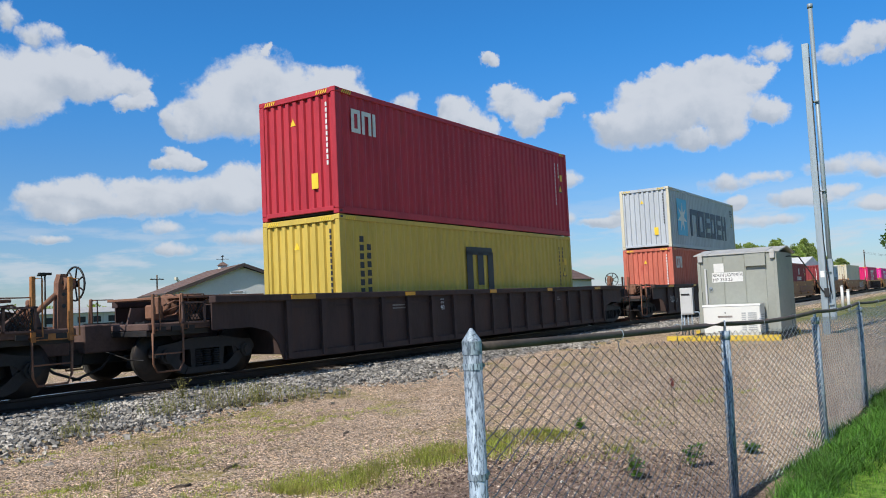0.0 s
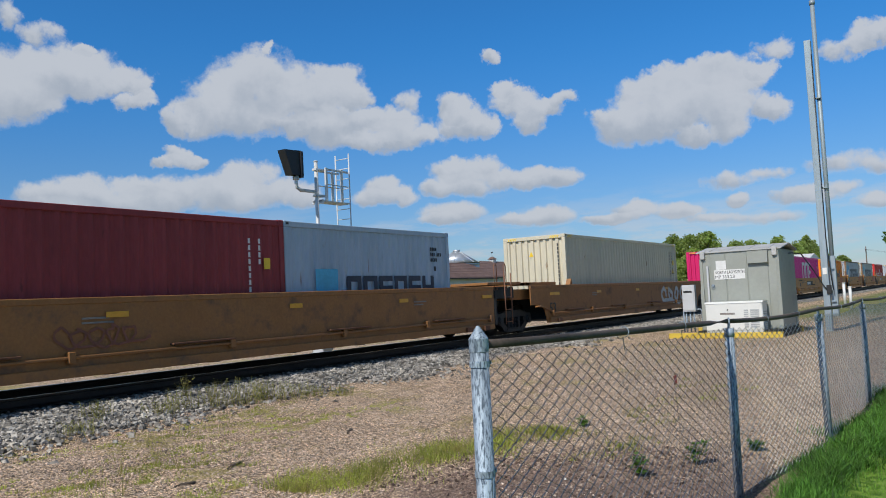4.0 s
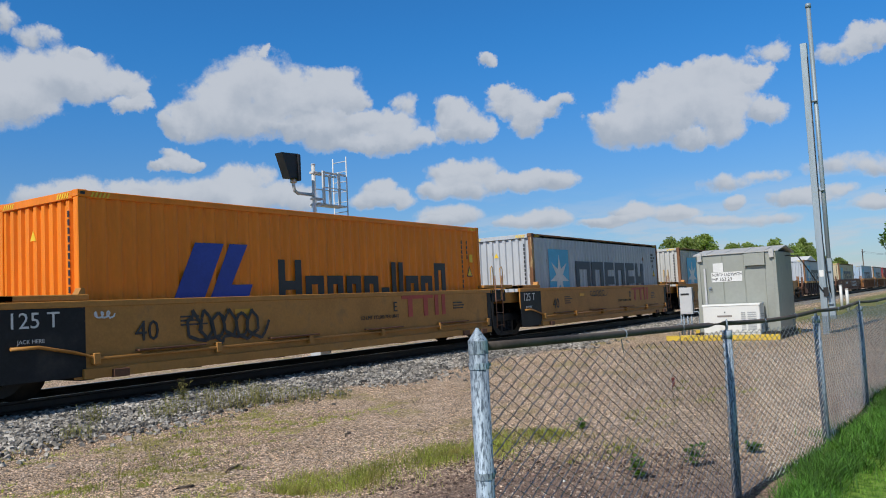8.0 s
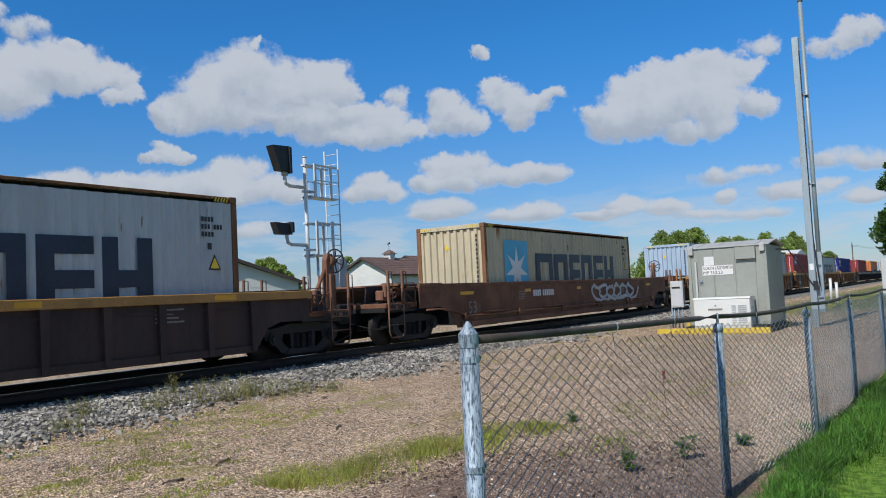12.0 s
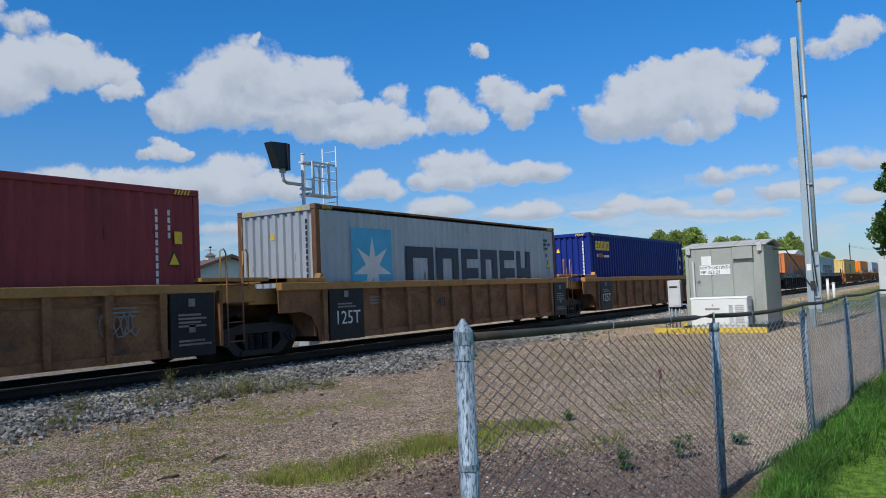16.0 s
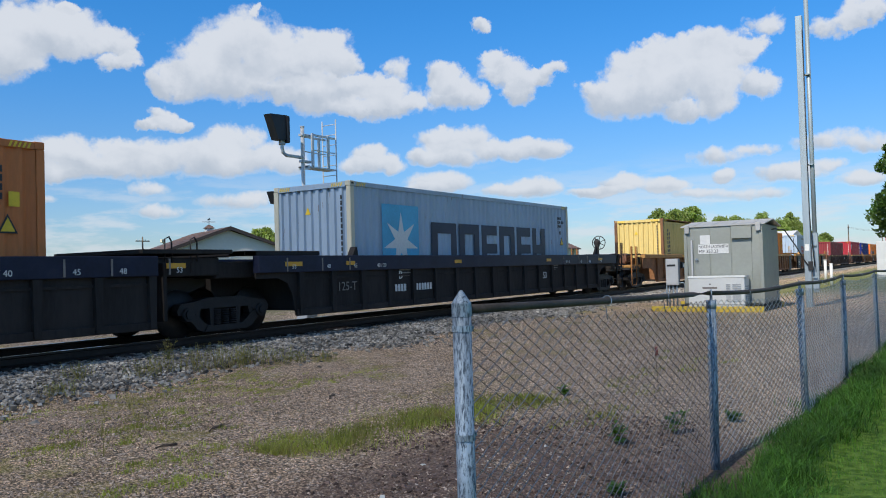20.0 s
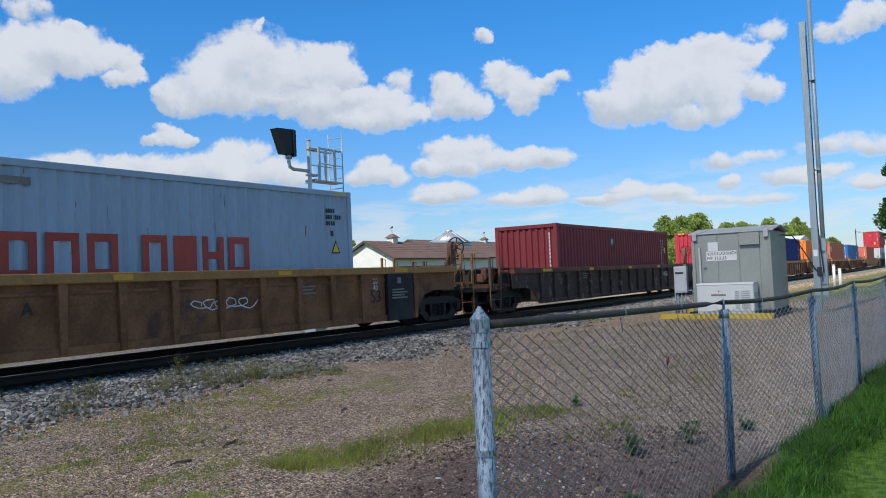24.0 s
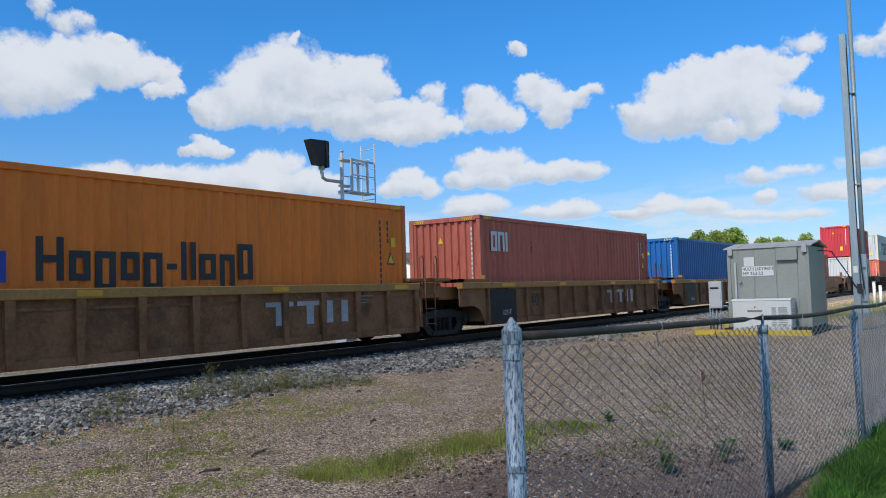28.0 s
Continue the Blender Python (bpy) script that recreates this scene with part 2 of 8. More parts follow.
# container paints
M["crimson"] = surf("crimson_paint", (0.42, 0.035, 0.05), 0.5, vary=0.14, dirt=(0.3, 0.05, 0.05), dirt_at=(0.55, 0.8), streak=True)
M["red"] = surf("red_paint", (0.50, 0.03, 0.03), 0.45, vary=0.12, dirt=(0.36, 0.05, 0.045), dirt_at=(0.58, 0.8), streak=True)
M["maroon"] = surf("maroon_paint", (0.26, 0.04, 0.045), 0.55, vary=0.16, dirt=(0.19, 0.045, 0.045), dirt_at=(0.5, 0.8), streak=True, scab=(0.09, 0.02, 0.02))
M["salmon"] = surf("faded_red_paint", (0.52, 0.145, 0.095), 0.6, vary=0.16, dirt=(0.36, 0.07, 0.05), dirt_at=(0.55, 0.72), streak=True, scab=(0.14, 0.02, 0.018))
M["yellow"] = surf("yellow_paint", (0.56, 0.41, 0.08), 0.5, vary=0.1, dirt=(0.42, 0.32, 0.12), dirt_at=(0.55, 0.8), streak=True)
M["pale_yellow"] = surf("faded_yellow_paint", (0.66, 0.50, 0.18), 0.55, vary=0.12, dirt=(0.36, 0.29, 0.12), dirt_at=(0.5, 0.8), streak=True, scab=(0.22, 0.12, 0.04))
M["grey"] = surf("grey_white_paint", (0.44, 0.47, 0.50), 0.5, vary=0.08, dirt=(0.36, 0.33, 0.28), dirt_at=(0.58, 0.82), streak=True, scab=(0.22, 0.13, 0.08))
M["rusty_grey"] = surf("rust_streaked_grey_paint", (0.47, 0.475, 0.45), 0.55, vary=0.1, dirt=(0.24, 0.12, 0.055), dirt_at=(0.60, 0.72), dirt_scale=2.0, streak=True, scab=(0.16, 0.07, 0.03))
M["cream"] = surf("cream_paint", (0.60, 0.55, 0.42), 0.5, vary=0.08, dirt=(0.42, 0.36, 0.24), dirt_at=(0.56, 0.8), streak=True, scab=(0.25, 0.15, 0.08))
M["rusty_cream"] = surf("rust_streaked_cream_paint", (0.52, 0.45, 0.31), 0.55, vary=0.1, dirt=(0.26, 0.13, 0.05), dirt_at=(0.55, 0.7), dirt_scale=2.0, streak=True, scab=(0.16, 0.07, 0.03))
M["pink"] = surf("magenta_paint", (0.68, 0.02, 0.26), 0.45, vary=0.08, dirt=(0.5, 0.03, 0.2), dirt_at=(0.6, 0.85), streak=True)
M["raspberry"] = surf("raspberry_paint", (0.60, 0.018, 0.13), 0.45, vary=0.08, dirt=(0.45, 0.03, 0.1), dirt_at=(0.6, 0.85), streak=True)
M["orange"] = surf("orange_paint", (0.80, 0.22, 0.012), 0.45, vary=0.08, dirt=(0.6, 0.2, 0.03), dirt_at=(0.6, 0.85), streak=True)
M["tangerine"] = surf("reddish_orange_paint", (0.86, 0.215, 0.025), 0.5, vary=0.1, dirt=(0.6, 0.18, 0.04), dirt_at=(0.58, 0.85), streak=True)
M["faded_orange"] = surf("faded_orange_paint", (0.58, 0.19, 0.06), 0.55, vary=0.12, dirt=(0.34, 0.12, 0.05), dirt_at=(0.58, 0.76), streak=True, scab=(0.2, 0.07, 0.03))
M["navy"] = surf("deep_blue_paint", (0.008, 0.022, 0.18), 0.55, vary=0.15, dirt=(0.014, 0.028, 0.14), dirt_at=(0.55, 0.8), streak=True, spec=0.22)
M["blue"] = surf("bright_blue_paint", (0.02, 0.14, 0.42), 0.45, vary=0.12, dirt=(0.04, 0.12, 0.3), dirt_at=(0.55, 0.8), streak=True)
M["pale_blue"] = surf("pale_blue_grey_paint", (0.36, 0.45, 0.55), 0.5, vary=0.08, dirt=(0.33, 0.34, 0.33), dirt_at=(0.58, 0.82), streak=True, scab=(0.2, 0.13, 0.09))
M["rust_post"] = surf("rusted_corner_steel", (0.19, 0.095, 0.048), 0.75, vary=0.3, grain=8.0, dirt=(0.46, 0.36, 0.18), dirt_at=(0.56, 0.66), dirt_scale=3.0, streak=True, bump=0.15)
# car paints
M["car_brown"] = surf("dark_brown_car_paint", (0.056, 0.036, 0.032), 0.65, vary=0.2, dirt=(0.085, 0.052, 0.04), dirt_at=(0.5, 0.75), bump=0.15, streak=True, spec=0.25)
M["deck_brown"] = surf("dusty_brown_deck_paint", (0.105, 0.066, 0.056), 0.7, vary=0.2, dirt=(0.15, 0.1, 0.08), dirt_at=(0.5, 0.72), bump=0.15, spec=0.25)
M["car_rust"] = surf("brown_rusted_car_paint", (0.15, 0.07, 0.04), 0.7, vary=0.3, dirt=(0.23, 0.12, 0.075), dirt_at=(0.52, 0.7), dirt_scale=1.4, bump=0.15, spec=0.25)
M["car_oxide"] = surf("orange_brown_rusted_car_paint", (0.24, 0.112, 0.05), 0.7, vary=0.32, dirt=(0.10, 0.06, 0.045), dirt_at=(0.5, 0.72), dirt_scale=0.9, bump=0.15, spec=0.25)
M["car_peeled"] = surf("peeling_dark_car_paint", (0.075, 0.048, 0.038), 0.7, vary=0.25, dirt=(0.2, 0.15, 0.13), dirt_at=(0.56, 0.62), dirt_scale=2.2, bump=0.15, spec=0.25)
M["car_tan"] = surf("tan_yellow_car_paint", (0.43, 0.195, 0.037), 0.6, vary=0.14, dirt=(0.26, 0.15, 0.06), dirt_at=(0.52, 0.78), bump=0.1)
M["car_dull_tan"] = surf("dirty_tan_car_paint", (0.31, 0.135, 0.036), 0.65, vary=0.18, dirt=(0.13, 0.08, 0.05), dirt_at=(0.45, 0.75), bump=0.12)
M["car_ochre"] = surf("weathered_ochre_car_paint", (0.40, 0.205, 0.055), 0.65, vary=0.18, dirt=(0.19, 0.11, 0.05), dirt_at=(0.48, 0.75), bump=0.12)
M["car_grey"] = surf("sooty_dark_grey_car_paint", (0.036, 0.032, 0.03), 0.75, vary=0.2, dirt=(0.06, 0.05, 0.045), dirt_at=(0.5, 0.75), bump=0.12, streak=True, spec=0.12)
M["car_navy"] = surf("dark_navy_car_paint", (0.014, 0.018, 0.04), 0.5, vary=0.2, dirt=(0.05, 0.05, 0.06), dirt_at=(0.55, 0.8), spec=0.25)
M["car_black"] = surf("black_panel_paint", (0.018, 0.019, 0.021), 0.55, vary=0.25, dirt=GRIME, dirt_at=(0.5, 0.8), spec=0.25)
M["grime"] = surf("greasy_cast_steel", (0.017, 0.016, 0.016), 0.6, 0.2, vary=0.3, dirt=(0.045, 0.033, 0.026), dirt_at=(0.5, 0.75), bump=0.3)
M["wheel"] = surf("worn_wheel_steel", (0.026, 0.023, 0.022), 0.5, 0.5, vary=0.25, dirt=(0.08, 0.055, 0.04), dirt_at=(0.5, 0.75))
M["tread"] = surf("polished_wheel_tread", (0.1, 0.095, 0.09), 0.5, 0.6, vary=0.1)
M["brown_iron"] = surf("rust_brown_iron", (0.20, 0.095, 0.055), 0.75, vary=0.25, dirt=(0.1, 0.05, 0.035), bump=0.2)
M["post_orange"] = surf("rusty_orange_post_paint", (0.38, 0.16, 0.04), 0.65, vary=0.2, grain=10.0, dirt=(0.16, 0.07, 0.035), dirt_at=(0.48, 0.7), dirt_scale=4.0, bump=0.2)
M["brake_red"] = surf("faded_red_brake_paint", (0.17, 0.075, 0.042), 0.65, vary=0.2, grain=8.0, dirt=(0.2, 0.08, 0.045), dirt_at=(0.5, 0.7), dirt_scale=4.0)
M["safety"] = surf("worn_safety_yellow_paint", (0.50, 0.30, 0.06), 0.6, vary=0.15, dirt=(0.3, 0.16, 0.06), dirt_at=(0.5, 0.75))
M["reflector"] = surf("yellow_reflective_tape", (0.68, 0.34, 0.02), 0.4, vary=0.12, dirt=(0.5, 0.3, 0.05), dirt_at=(0.55, 0.8))
M["white_ink"] = surf("white_stencil_paint", (0.70, 0.70, 0.68), 0.55, vary=0.1, dirt=(0.4, 0.38, 0.35), dirt_at=(0.55, 0.8))
M["faint_ink"] = surf("worn_stencil_paint", (0.24, 0.22, 0.20), 0.6, vary=0.2, dirt=(0.12, 0.1, 0.09), dirt_at=(0.45, 0.7))
M["black_ink"] = surf("black_stencil_paint", (0.022, 0.022, 0.026), 0.5, vary=0.2)
M["navy_ink"] = surf("dark_blue_mark_paint", (0.015, 0.022, 0.05), 0.5, vary=0.2)
M["blue_ink"] = surf("blue_mark_paint", (0.02, 0.045, 0.33), 0.45, vary=0.15)
M["sky_ink"] = surf("light_blue_mark_paint", (0.08, 0.40, 0.62), 0.5, vary=0.12, dirt=(0.2, 0.35, 0.45), dirt_at=(0.58, 0.8))
M["red_ink"] = surf("red_mark_paint", (0.42, 0.06, 0.04), 0.55, vary=0.15)
M["yellow_ink"] = surf("yellow_mark_paint", (0.80, 0.55, 0.03), 0.5, vary=0.1)
M["tag_silver"] = surf("silver_spray_paint", (0.42, 0.43, 0.45), 0.5, vary=0.2, dirt=(0.25, 0.24, 0.22), dirt_at=(0.55, 0.8))
M["tag_red"] = surf("dull_red_spray_paint", (0.20, 0.07, 0.04), 0.6, vary=0.2)
# place
M["galv"] = surf("galvanised_steel", (0.31, 0.375, 0.44), 0.6, 0.3, vary=0.35, grain=34.0, dirt=(0.085, 0.115, 0.15), dirt_at=(0.46, 0.6), dirt_scale=105.0, bump=0.12, streak=True)
# bays past the first: galvanised grey, lightened to paint in the sun's shine
M["wire"] = surf("sunlit_galvanised_wire", (0.62, 0.60, 0.56), 0.5, 0.05, vary=0.2, grain=20.0)
M["old_wire"] = surf("browned_galvanised_wire", (0.47, 0.40, 0.35), 0.4, 0.6, vary=0.25, grain=20.0)
M["rubber"] = surf("sun_faded_black_rail", (0.075, 0.06, 0.05), 0.7, spec=0.3, vary=0.3, grain=12.0, dirt=(0.12, 0.095, 0.08), dirt_at=(0.5, 0.75), dirt_scale=6.0)
M["alu"] = surf("dull_aluminium_sheet", (0.32, 0.335, 0.295), 0.55, 0.25, vary=0.06, grain=3.0, dirt=(0.30, 0.31, 0.30), dirt_at=(0.5, 0.8), bump=0.02)
M["alu_roof"] = surf("pale_aluminium_roof", (0.43, 0.43, 0.415), 0.6, 0.05, vary=0.07)
M["white_box"] = surf("off_white_enamel", (0.66, 0.67, 0.64), 0.4, vary=0.04, dirt=(0.55, 0.55, 0.5), dirt_at=(0.55, 0.8))
M["grey_box"] = surf("light_grey_enamel", (0.50, 0.51, 0.51), 0.45, vary=0.05)
M["dark"] = surf("black_plastic", (0.02, 0.02, 0.021), 0.5, vary=0.2)
M["louvre"] = surf("grey_louvre", (0.38, 0.40, 0.40), 0.5, vary=0.1)
M["base_yellow"] = surf("yellow_painted_beam", (0.60, 0.43, 0.05), 0.55, vary=0.12, dirt=(0.34, 0.24, 0.08), dirt_at=(0.5, 0.75))
M["mast"] = surf("galvanised_mast", (0.29, 0.35, 0.39), 0.55, 0.3, vary=0.12, grain=4.0, streak=True)
M["signal"] = surf("pale_galvanised_frame", (0.58, 0.59, 0.59), 0.5, 0.1, vary=0.12)
M["signal_black"] = surf("matt_black_signal_paint", (0.014, 0.014, 0.016), 0.55, vary=0.2)
M["rail"] = surf("rusty_rail_steel", (0.04, 0.028, 0.022), 0.6, 0.4, vary=0.25, bump=0.2)
M["rail_top"] = surf("polished_rail_head", (0.55, 0.55, 0.55), 0.25, 1.0, vary=0.05)
M["tie"] = surf("creosoted_timber", (0.055, 0.042, 0.034), 0.85, vary=0.3, grain=10.0, dirt=(0.1, 0.075, 0.055), dirt_at=(0.45, 0.75), bump=0.4)
M["stone"] = surf("grey_ballast_stone", (0.33, 0.305, 0.265), 0.85, vary=0.35, grain=3.0, dirt=(0.17, 0.165, 0.155), dirt_at=(0.45, 0.65), dirt_scale=5.0, bump=0.4)
M["clod"] = surf("dark_soil_clod", (0.15, 0.105, 0.085), 0.95, vary=0.3, grain=12.0, bump=0.4, spec=0.2)
M["pebble"] = surf("pale_pebble", (0.47, 0.37, 0.29), 0.85, vary=0.35, grain=8.0, bump=0.3)
M["siding"] = surf("white_siding", (0.62, 0.62, 0.58), 0.6, vary=0.05, grain=2.0)
M["roof_brown"] = surf("brown_shingle_roof", (0.15, 0.095, 0.08), 0.85, vary=0.18, grain=3.0, dirt=(0.2, 0.14, 0.12), bump=0.3)
M["fascia"] = surf("dark_brown_fascia", (0.06, 0.045, 0.04), 0.7, vary=0.15)
M["bin"] = surf("galvanised_bin_sheet", (0.50, 0.53, 0.56), 0.4, 0.6, vary=0.1)
M["pole_wood"] = surf("weathered_pole_timber", (0.13, 0.10, 0.075), 0.85, vary=0.2, bump=0.3)
M["bark"] = surf("grey_brown_bark", (0.085, 0.065, 0.05), 0.9, vary=0.3, grain=12.0, bump=0.6)
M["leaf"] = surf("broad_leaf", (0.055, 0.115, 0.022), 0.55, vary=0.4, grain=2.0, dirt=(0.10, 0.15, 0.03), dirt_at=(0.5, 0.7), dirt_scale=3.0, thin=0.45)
# far crowns and woods: haze put into a paler leaf colour
M["far_leaf"] = surf("hazed_distant_leaf", (0.25, 0.32, 0.09), 0.65, vary=0.35, grain=0.6, dirt=(0.3, 0.34, 0.12), dirt_at=(0.5, 0.7), dirt_scale=0.5, thin=0.45)
M["blade"] = surf("grass_blade", (0.13, 0.255, 0.026), 0.6, vary=0.35, grain=3.0, dirt=(0.16, 0.24, 0.04), dirt_at=(0.52, 0.72), dirt_scale=2.5, thin=0.4)
# uncut grass: its own deep green, darkened further to paint shade among tufts
M["tall_blade"] = surf("shaded_uncut_grass_blade", (0.06, 0.145, 0.018), 0.6, vary=0.35, grain=3.0, dirt=(0.09, 0.17, 0.025), dirt_at=(0.52, 0.72), dirt_scale=3.5, thin=0.35)
M["yard_blade"] = surf("yellow_green_grass_blade", (0.30, 0.335, 0.065), 0.6, vary=0.4, grain=3.0, dirt=(0.36, 0.29, 0.11), dirt_at=(0.5, 0.72), dirt_scale=2.5, thin=0.4)
M["dry_blade"] = surf("dry_grass_blade", (0.30, 0.27, 0.10), 0.7, vary=0.3, grain=3.0, dirt=(0.13, 0.16, 0.04), dirt_at=(0.5, 0.7), dirt_scale=4.0, thin=0.4)
M["weed_leaf"] = surf("weed_leaf", (0.10, 0.19, 0.04), 0.6, vary=0.3, grain=5.0, thin=0.45)
M["weed_pale"] = surf("pale_weed_leaf", (0.22, 0.25, 0.09), 0.7, vary=0.3, grain=5.0, dirt=(0.32, 0.27, 0.12), dirt_at=(0.5, 0.7), dirt_scale=6.0, thin=0.4)
M["white_post"] = surf("white_marker_post", (0.66, 0.66, 0.64), 0.5, vary=0.05)


def ground_material():
    """Packed gravel and dirt by the track, thinning grass, lawn and fields beyond."""
    m = bpy.data.materials.new("gravel_ground")
    m.use_nodes = True
    g = Nodes(m.node_tree)
    at = g.add("ShaderNodeTexCoord").outputs["Object"]
    xyz = g.add("ShaderNodeSeparateXYZ", Vector=at)
    x, y = xyz.outputs[0], xyz.outputs[1]
    broad = g.noise(at, 0.35, 5.0)
    mid = g.noise(at, 2.2, 6.0, 0.62)
    grain = g.noise(at, 38.0, 5.0, 0.7)
    cells = g.add("ShaderNodeTexVoronoi", {"feature": "F1"}, Vector=at, Scale=32.0)
    speck = g.add("ShaderNodeTexVoronoi", {"feature": "F1"}, Vector=at, Scale=17.0)
    tan = g.mix(g.span(grain, 0.3, 0.7), (0.35, 0.24, 0.15), (0.67, 0.495, 0.335))
    col = g.mix(g.span(mid, 0.35, 0.7), tan, g.mix(g.span(grain, 0.3, 0.7), (0.25, 0.17, 0.11), (0.55, 0.40, 0.275)))
    col = g.mix(g.math("MULTIPLY", g.span(broad, 0.42, 0.62), 0.45), col, (0.60, 0.45, 0.305))
    col = g.mix(g.math("MULTIPLY", g.span(cells.outputs["Color"], 0.62, 0.95), 0.75), col, (0.74, 0.63, 0.53))
    col = g.mix(g.math("MULTIPLY", g.span(speck.outputs["Distance"], 0.26, 0.1), g.span(speck.outputs["Color"], 0.8, 0.9)), col, (0.08, 0.065, 0.055))
    # single stones of the packed gravel, each with its own tone
    grit = g.add("ShaderNodeTexVoronoi", {"feature": "F1"}, Vector=at, Scale=70.0)
    lump = g.add("ShaderNodeTexVoronoi", {"feature": "F1"}, Vector=at, Scale=36.0)
    gap = g.math("MULTIPLY", g.span(grit.outputs["Distance"], 0.72, 0.45, 0.35, 1.0), g.span(lump.outputs["Color"], 0.28, 0.72, 0.72, 1.25))
    tone = g.math("MULTIPLY", gap, g.span(grit.outputs["Color"], 0.22, 0.78, 0.36, 1.8))
    col = g.vec("MULTIPLY", col, g.add("ShaderNodeCombineXYZ", X=tone, Y=tone, Z=tone).outputs[0])
    bed = g.math("MULTIPLY", g.span(g.math("ADD", y, g.math("MULTIPLY", mid, 0.8)), 9.9, 10.5), g.span(g.math("ADD", y, g.math("MULTIPLY", mid, 1.5)), 19.5, 17.5))
    col = g.mix(bed, col, g.mix(g.span(cells.outputs["Color"], 0.2, 0.8), (0.07, 0.066, 0.062), (0.38, 0.365, 0.35)))
    # bare dark soil close to the fence
    soil = g.math("MULTIPLY", g.math("MULTIPLY", g.span(y, 4.6, 3.2), g.span(x, 8.2, 5.4)), g.span(mid, 0.78, 0.5))
    col = g.mix(g.math("MULTIPLY", soil, 0.93), col, g.mix(g.span(grain, 0.35, 0.7), (0.085, 0.058, 0.05), (0.27, 0.19, 0.155)))
    # thin moss and low grass in drifts
    drift = g.math("MULTIPLY", g.span(g.noise(g.vec("ADD", at, (7.0, 3.0, 0.0)), 0.9, 6.0, 0.65), 0.525, 0.61), g.span(y, 4.5, 6.0))
    col = g.mix(g.math("MULTIPLY", drift, 0.62), col, g.mix(g.span(grain, 0.35, 0.65), (0.15, 0.14, 0.03), (0.36, 0.315, 0.085)))
    # grass beyond the yard
    edge = g.math("ADD", g.math("MULTIPLY", g.math("SUBTRACT", g.noise(at, 0.25, 5.0), 0.5), 9.0), 0.0)
    far_x = g.span(g.math("ADD", x, edge), 33.0, 42.0)
    band = g.math("MULTIPLY", far_x, g.span(g.math("ADD", y, g.math("MULTIPLY", edge, 0.3)), 9.2, 7.4))
    lawn = g.span(g.math("ADD", g.math("ADD", y, g.math("MULTIPLY", mid, 0.5)), g.math("MULTIPLY", x, 0.045)), 1.78, 1.5)
    behind = g.span(g.math("ADD", y, edge), 21.0, 26.0)
    green = g.math("MAXIMUM", g.math("MAXIMUM", g.math("MULTIPLY", band, 0.85), lawn), behind)
    green = g.math("MAXIMUM", green, g.span(x, 4.0, -6.0))
    turf = g.mix(g.span(g.noise(at, 7.0, 6.0), 0.35, 0.65), (0.06, 0.11, 0.02), (0.15, 0.19, 0.05))
    turf = g.mix(g.span(broad, 0.4, 0.65), turf, (0.19, 0.19, 0.075))
    mown = g.mix(g.span(g.noise(at, 11.0, 6.0), 0.35, 0.65), (0.08, 0.165, 0.018), (0.20, 0.32, 0.05))
    col = g.mix(green, col, g.mix(lawn, turf, mown))
    b = g.add("ShaderNodeBsdfPrincipled", Base_Color=col, Roughness=0.93)
    b.inputs["Specular IOR Level"].default_value = 0.2
    height = g.math("ADD", g.math("MULTIPLY", grain, 0.6), g.math("ADD", g.math("MULTIPLY", cells.outputs["Distance"], -0.8), g.math("MULTIPLY", grit.outputs["Distance"], -0.6)))
    n = g.add("ShaderNodeBump", Strength=0.8, Distance=0.02, Height=height)
    g.plug(b, "Normal", n.outputs[0])
    out = g.add("ShaderNodeOutputMaterial")
    g.tree.links.new(b.outputs[0], out.inputs[0])
    return m


M["ground"] = ground_material()
# ---- mesh helpers ----
def box(bm, x0, x1, y0, y1, z0, z1, bevel=0.0):
    if bevel:
        tmp = bmesh.new()
        box(tmp, x0, x1, y0, y1, z0, z1)
        bmesh.ops.bevel(tmp, geom=tmp.edges[:], offset=bevel, segments=1, affect="EDGES")
        merge(bm, tmp)
        return bm
    v = [bm.verts.new((x, y, z)) for x in (x0, x1) for y in (y0, y1) for z in (z0, z1)]
    for f in ((0, 1, 3, 2), (4, 6, 7, 5), (0, 4, 5, 1), (2, 3, 7, 6), (0, 2, 6, 4), (1, 5, 7, 3)):
        bm.faces.new([v[i] for i in f])
    return bm


def merge(bm, other, m=None):
    at = {}
    for v in other.verts:
        at[v] = bm.verts.new(m @ v.co if m else v.co)
    for f in other.faces:
        n = bm.faces.new([at[v] for v in f.verts])
        n.smooth, n.material_index = f.smooth, f.material_index
    other.free()


def rod(bm, a, b, r, n=8, r2=None, caps=True):
    """A round bar from a to b."""
    a, b = Vector(a), Vector(b)
    q = (b - a).to_track_quat("Z", "Y")
    rings = []
    for p, rad in ((a, r), (b, r if r2 is None else r2)):
        rings.append([bm.verts.new(p + q @ Vector((rad * math.cos(2 * math.pi * i / n), rad * math.sin(2 * math.pi * i / n), 0))) for i in range(n)])
    for i in range(n):
        f = bm.faces.new((rings[0][i], rings[0][(i + 1) % n], rings[1][(i + 1) % n], rings[1][i]))
        f.smooth = n > 5
    if caps:
        bm.faces.new(rings[0][::-1])
        bm.faces.new(rings[1])
    return bm


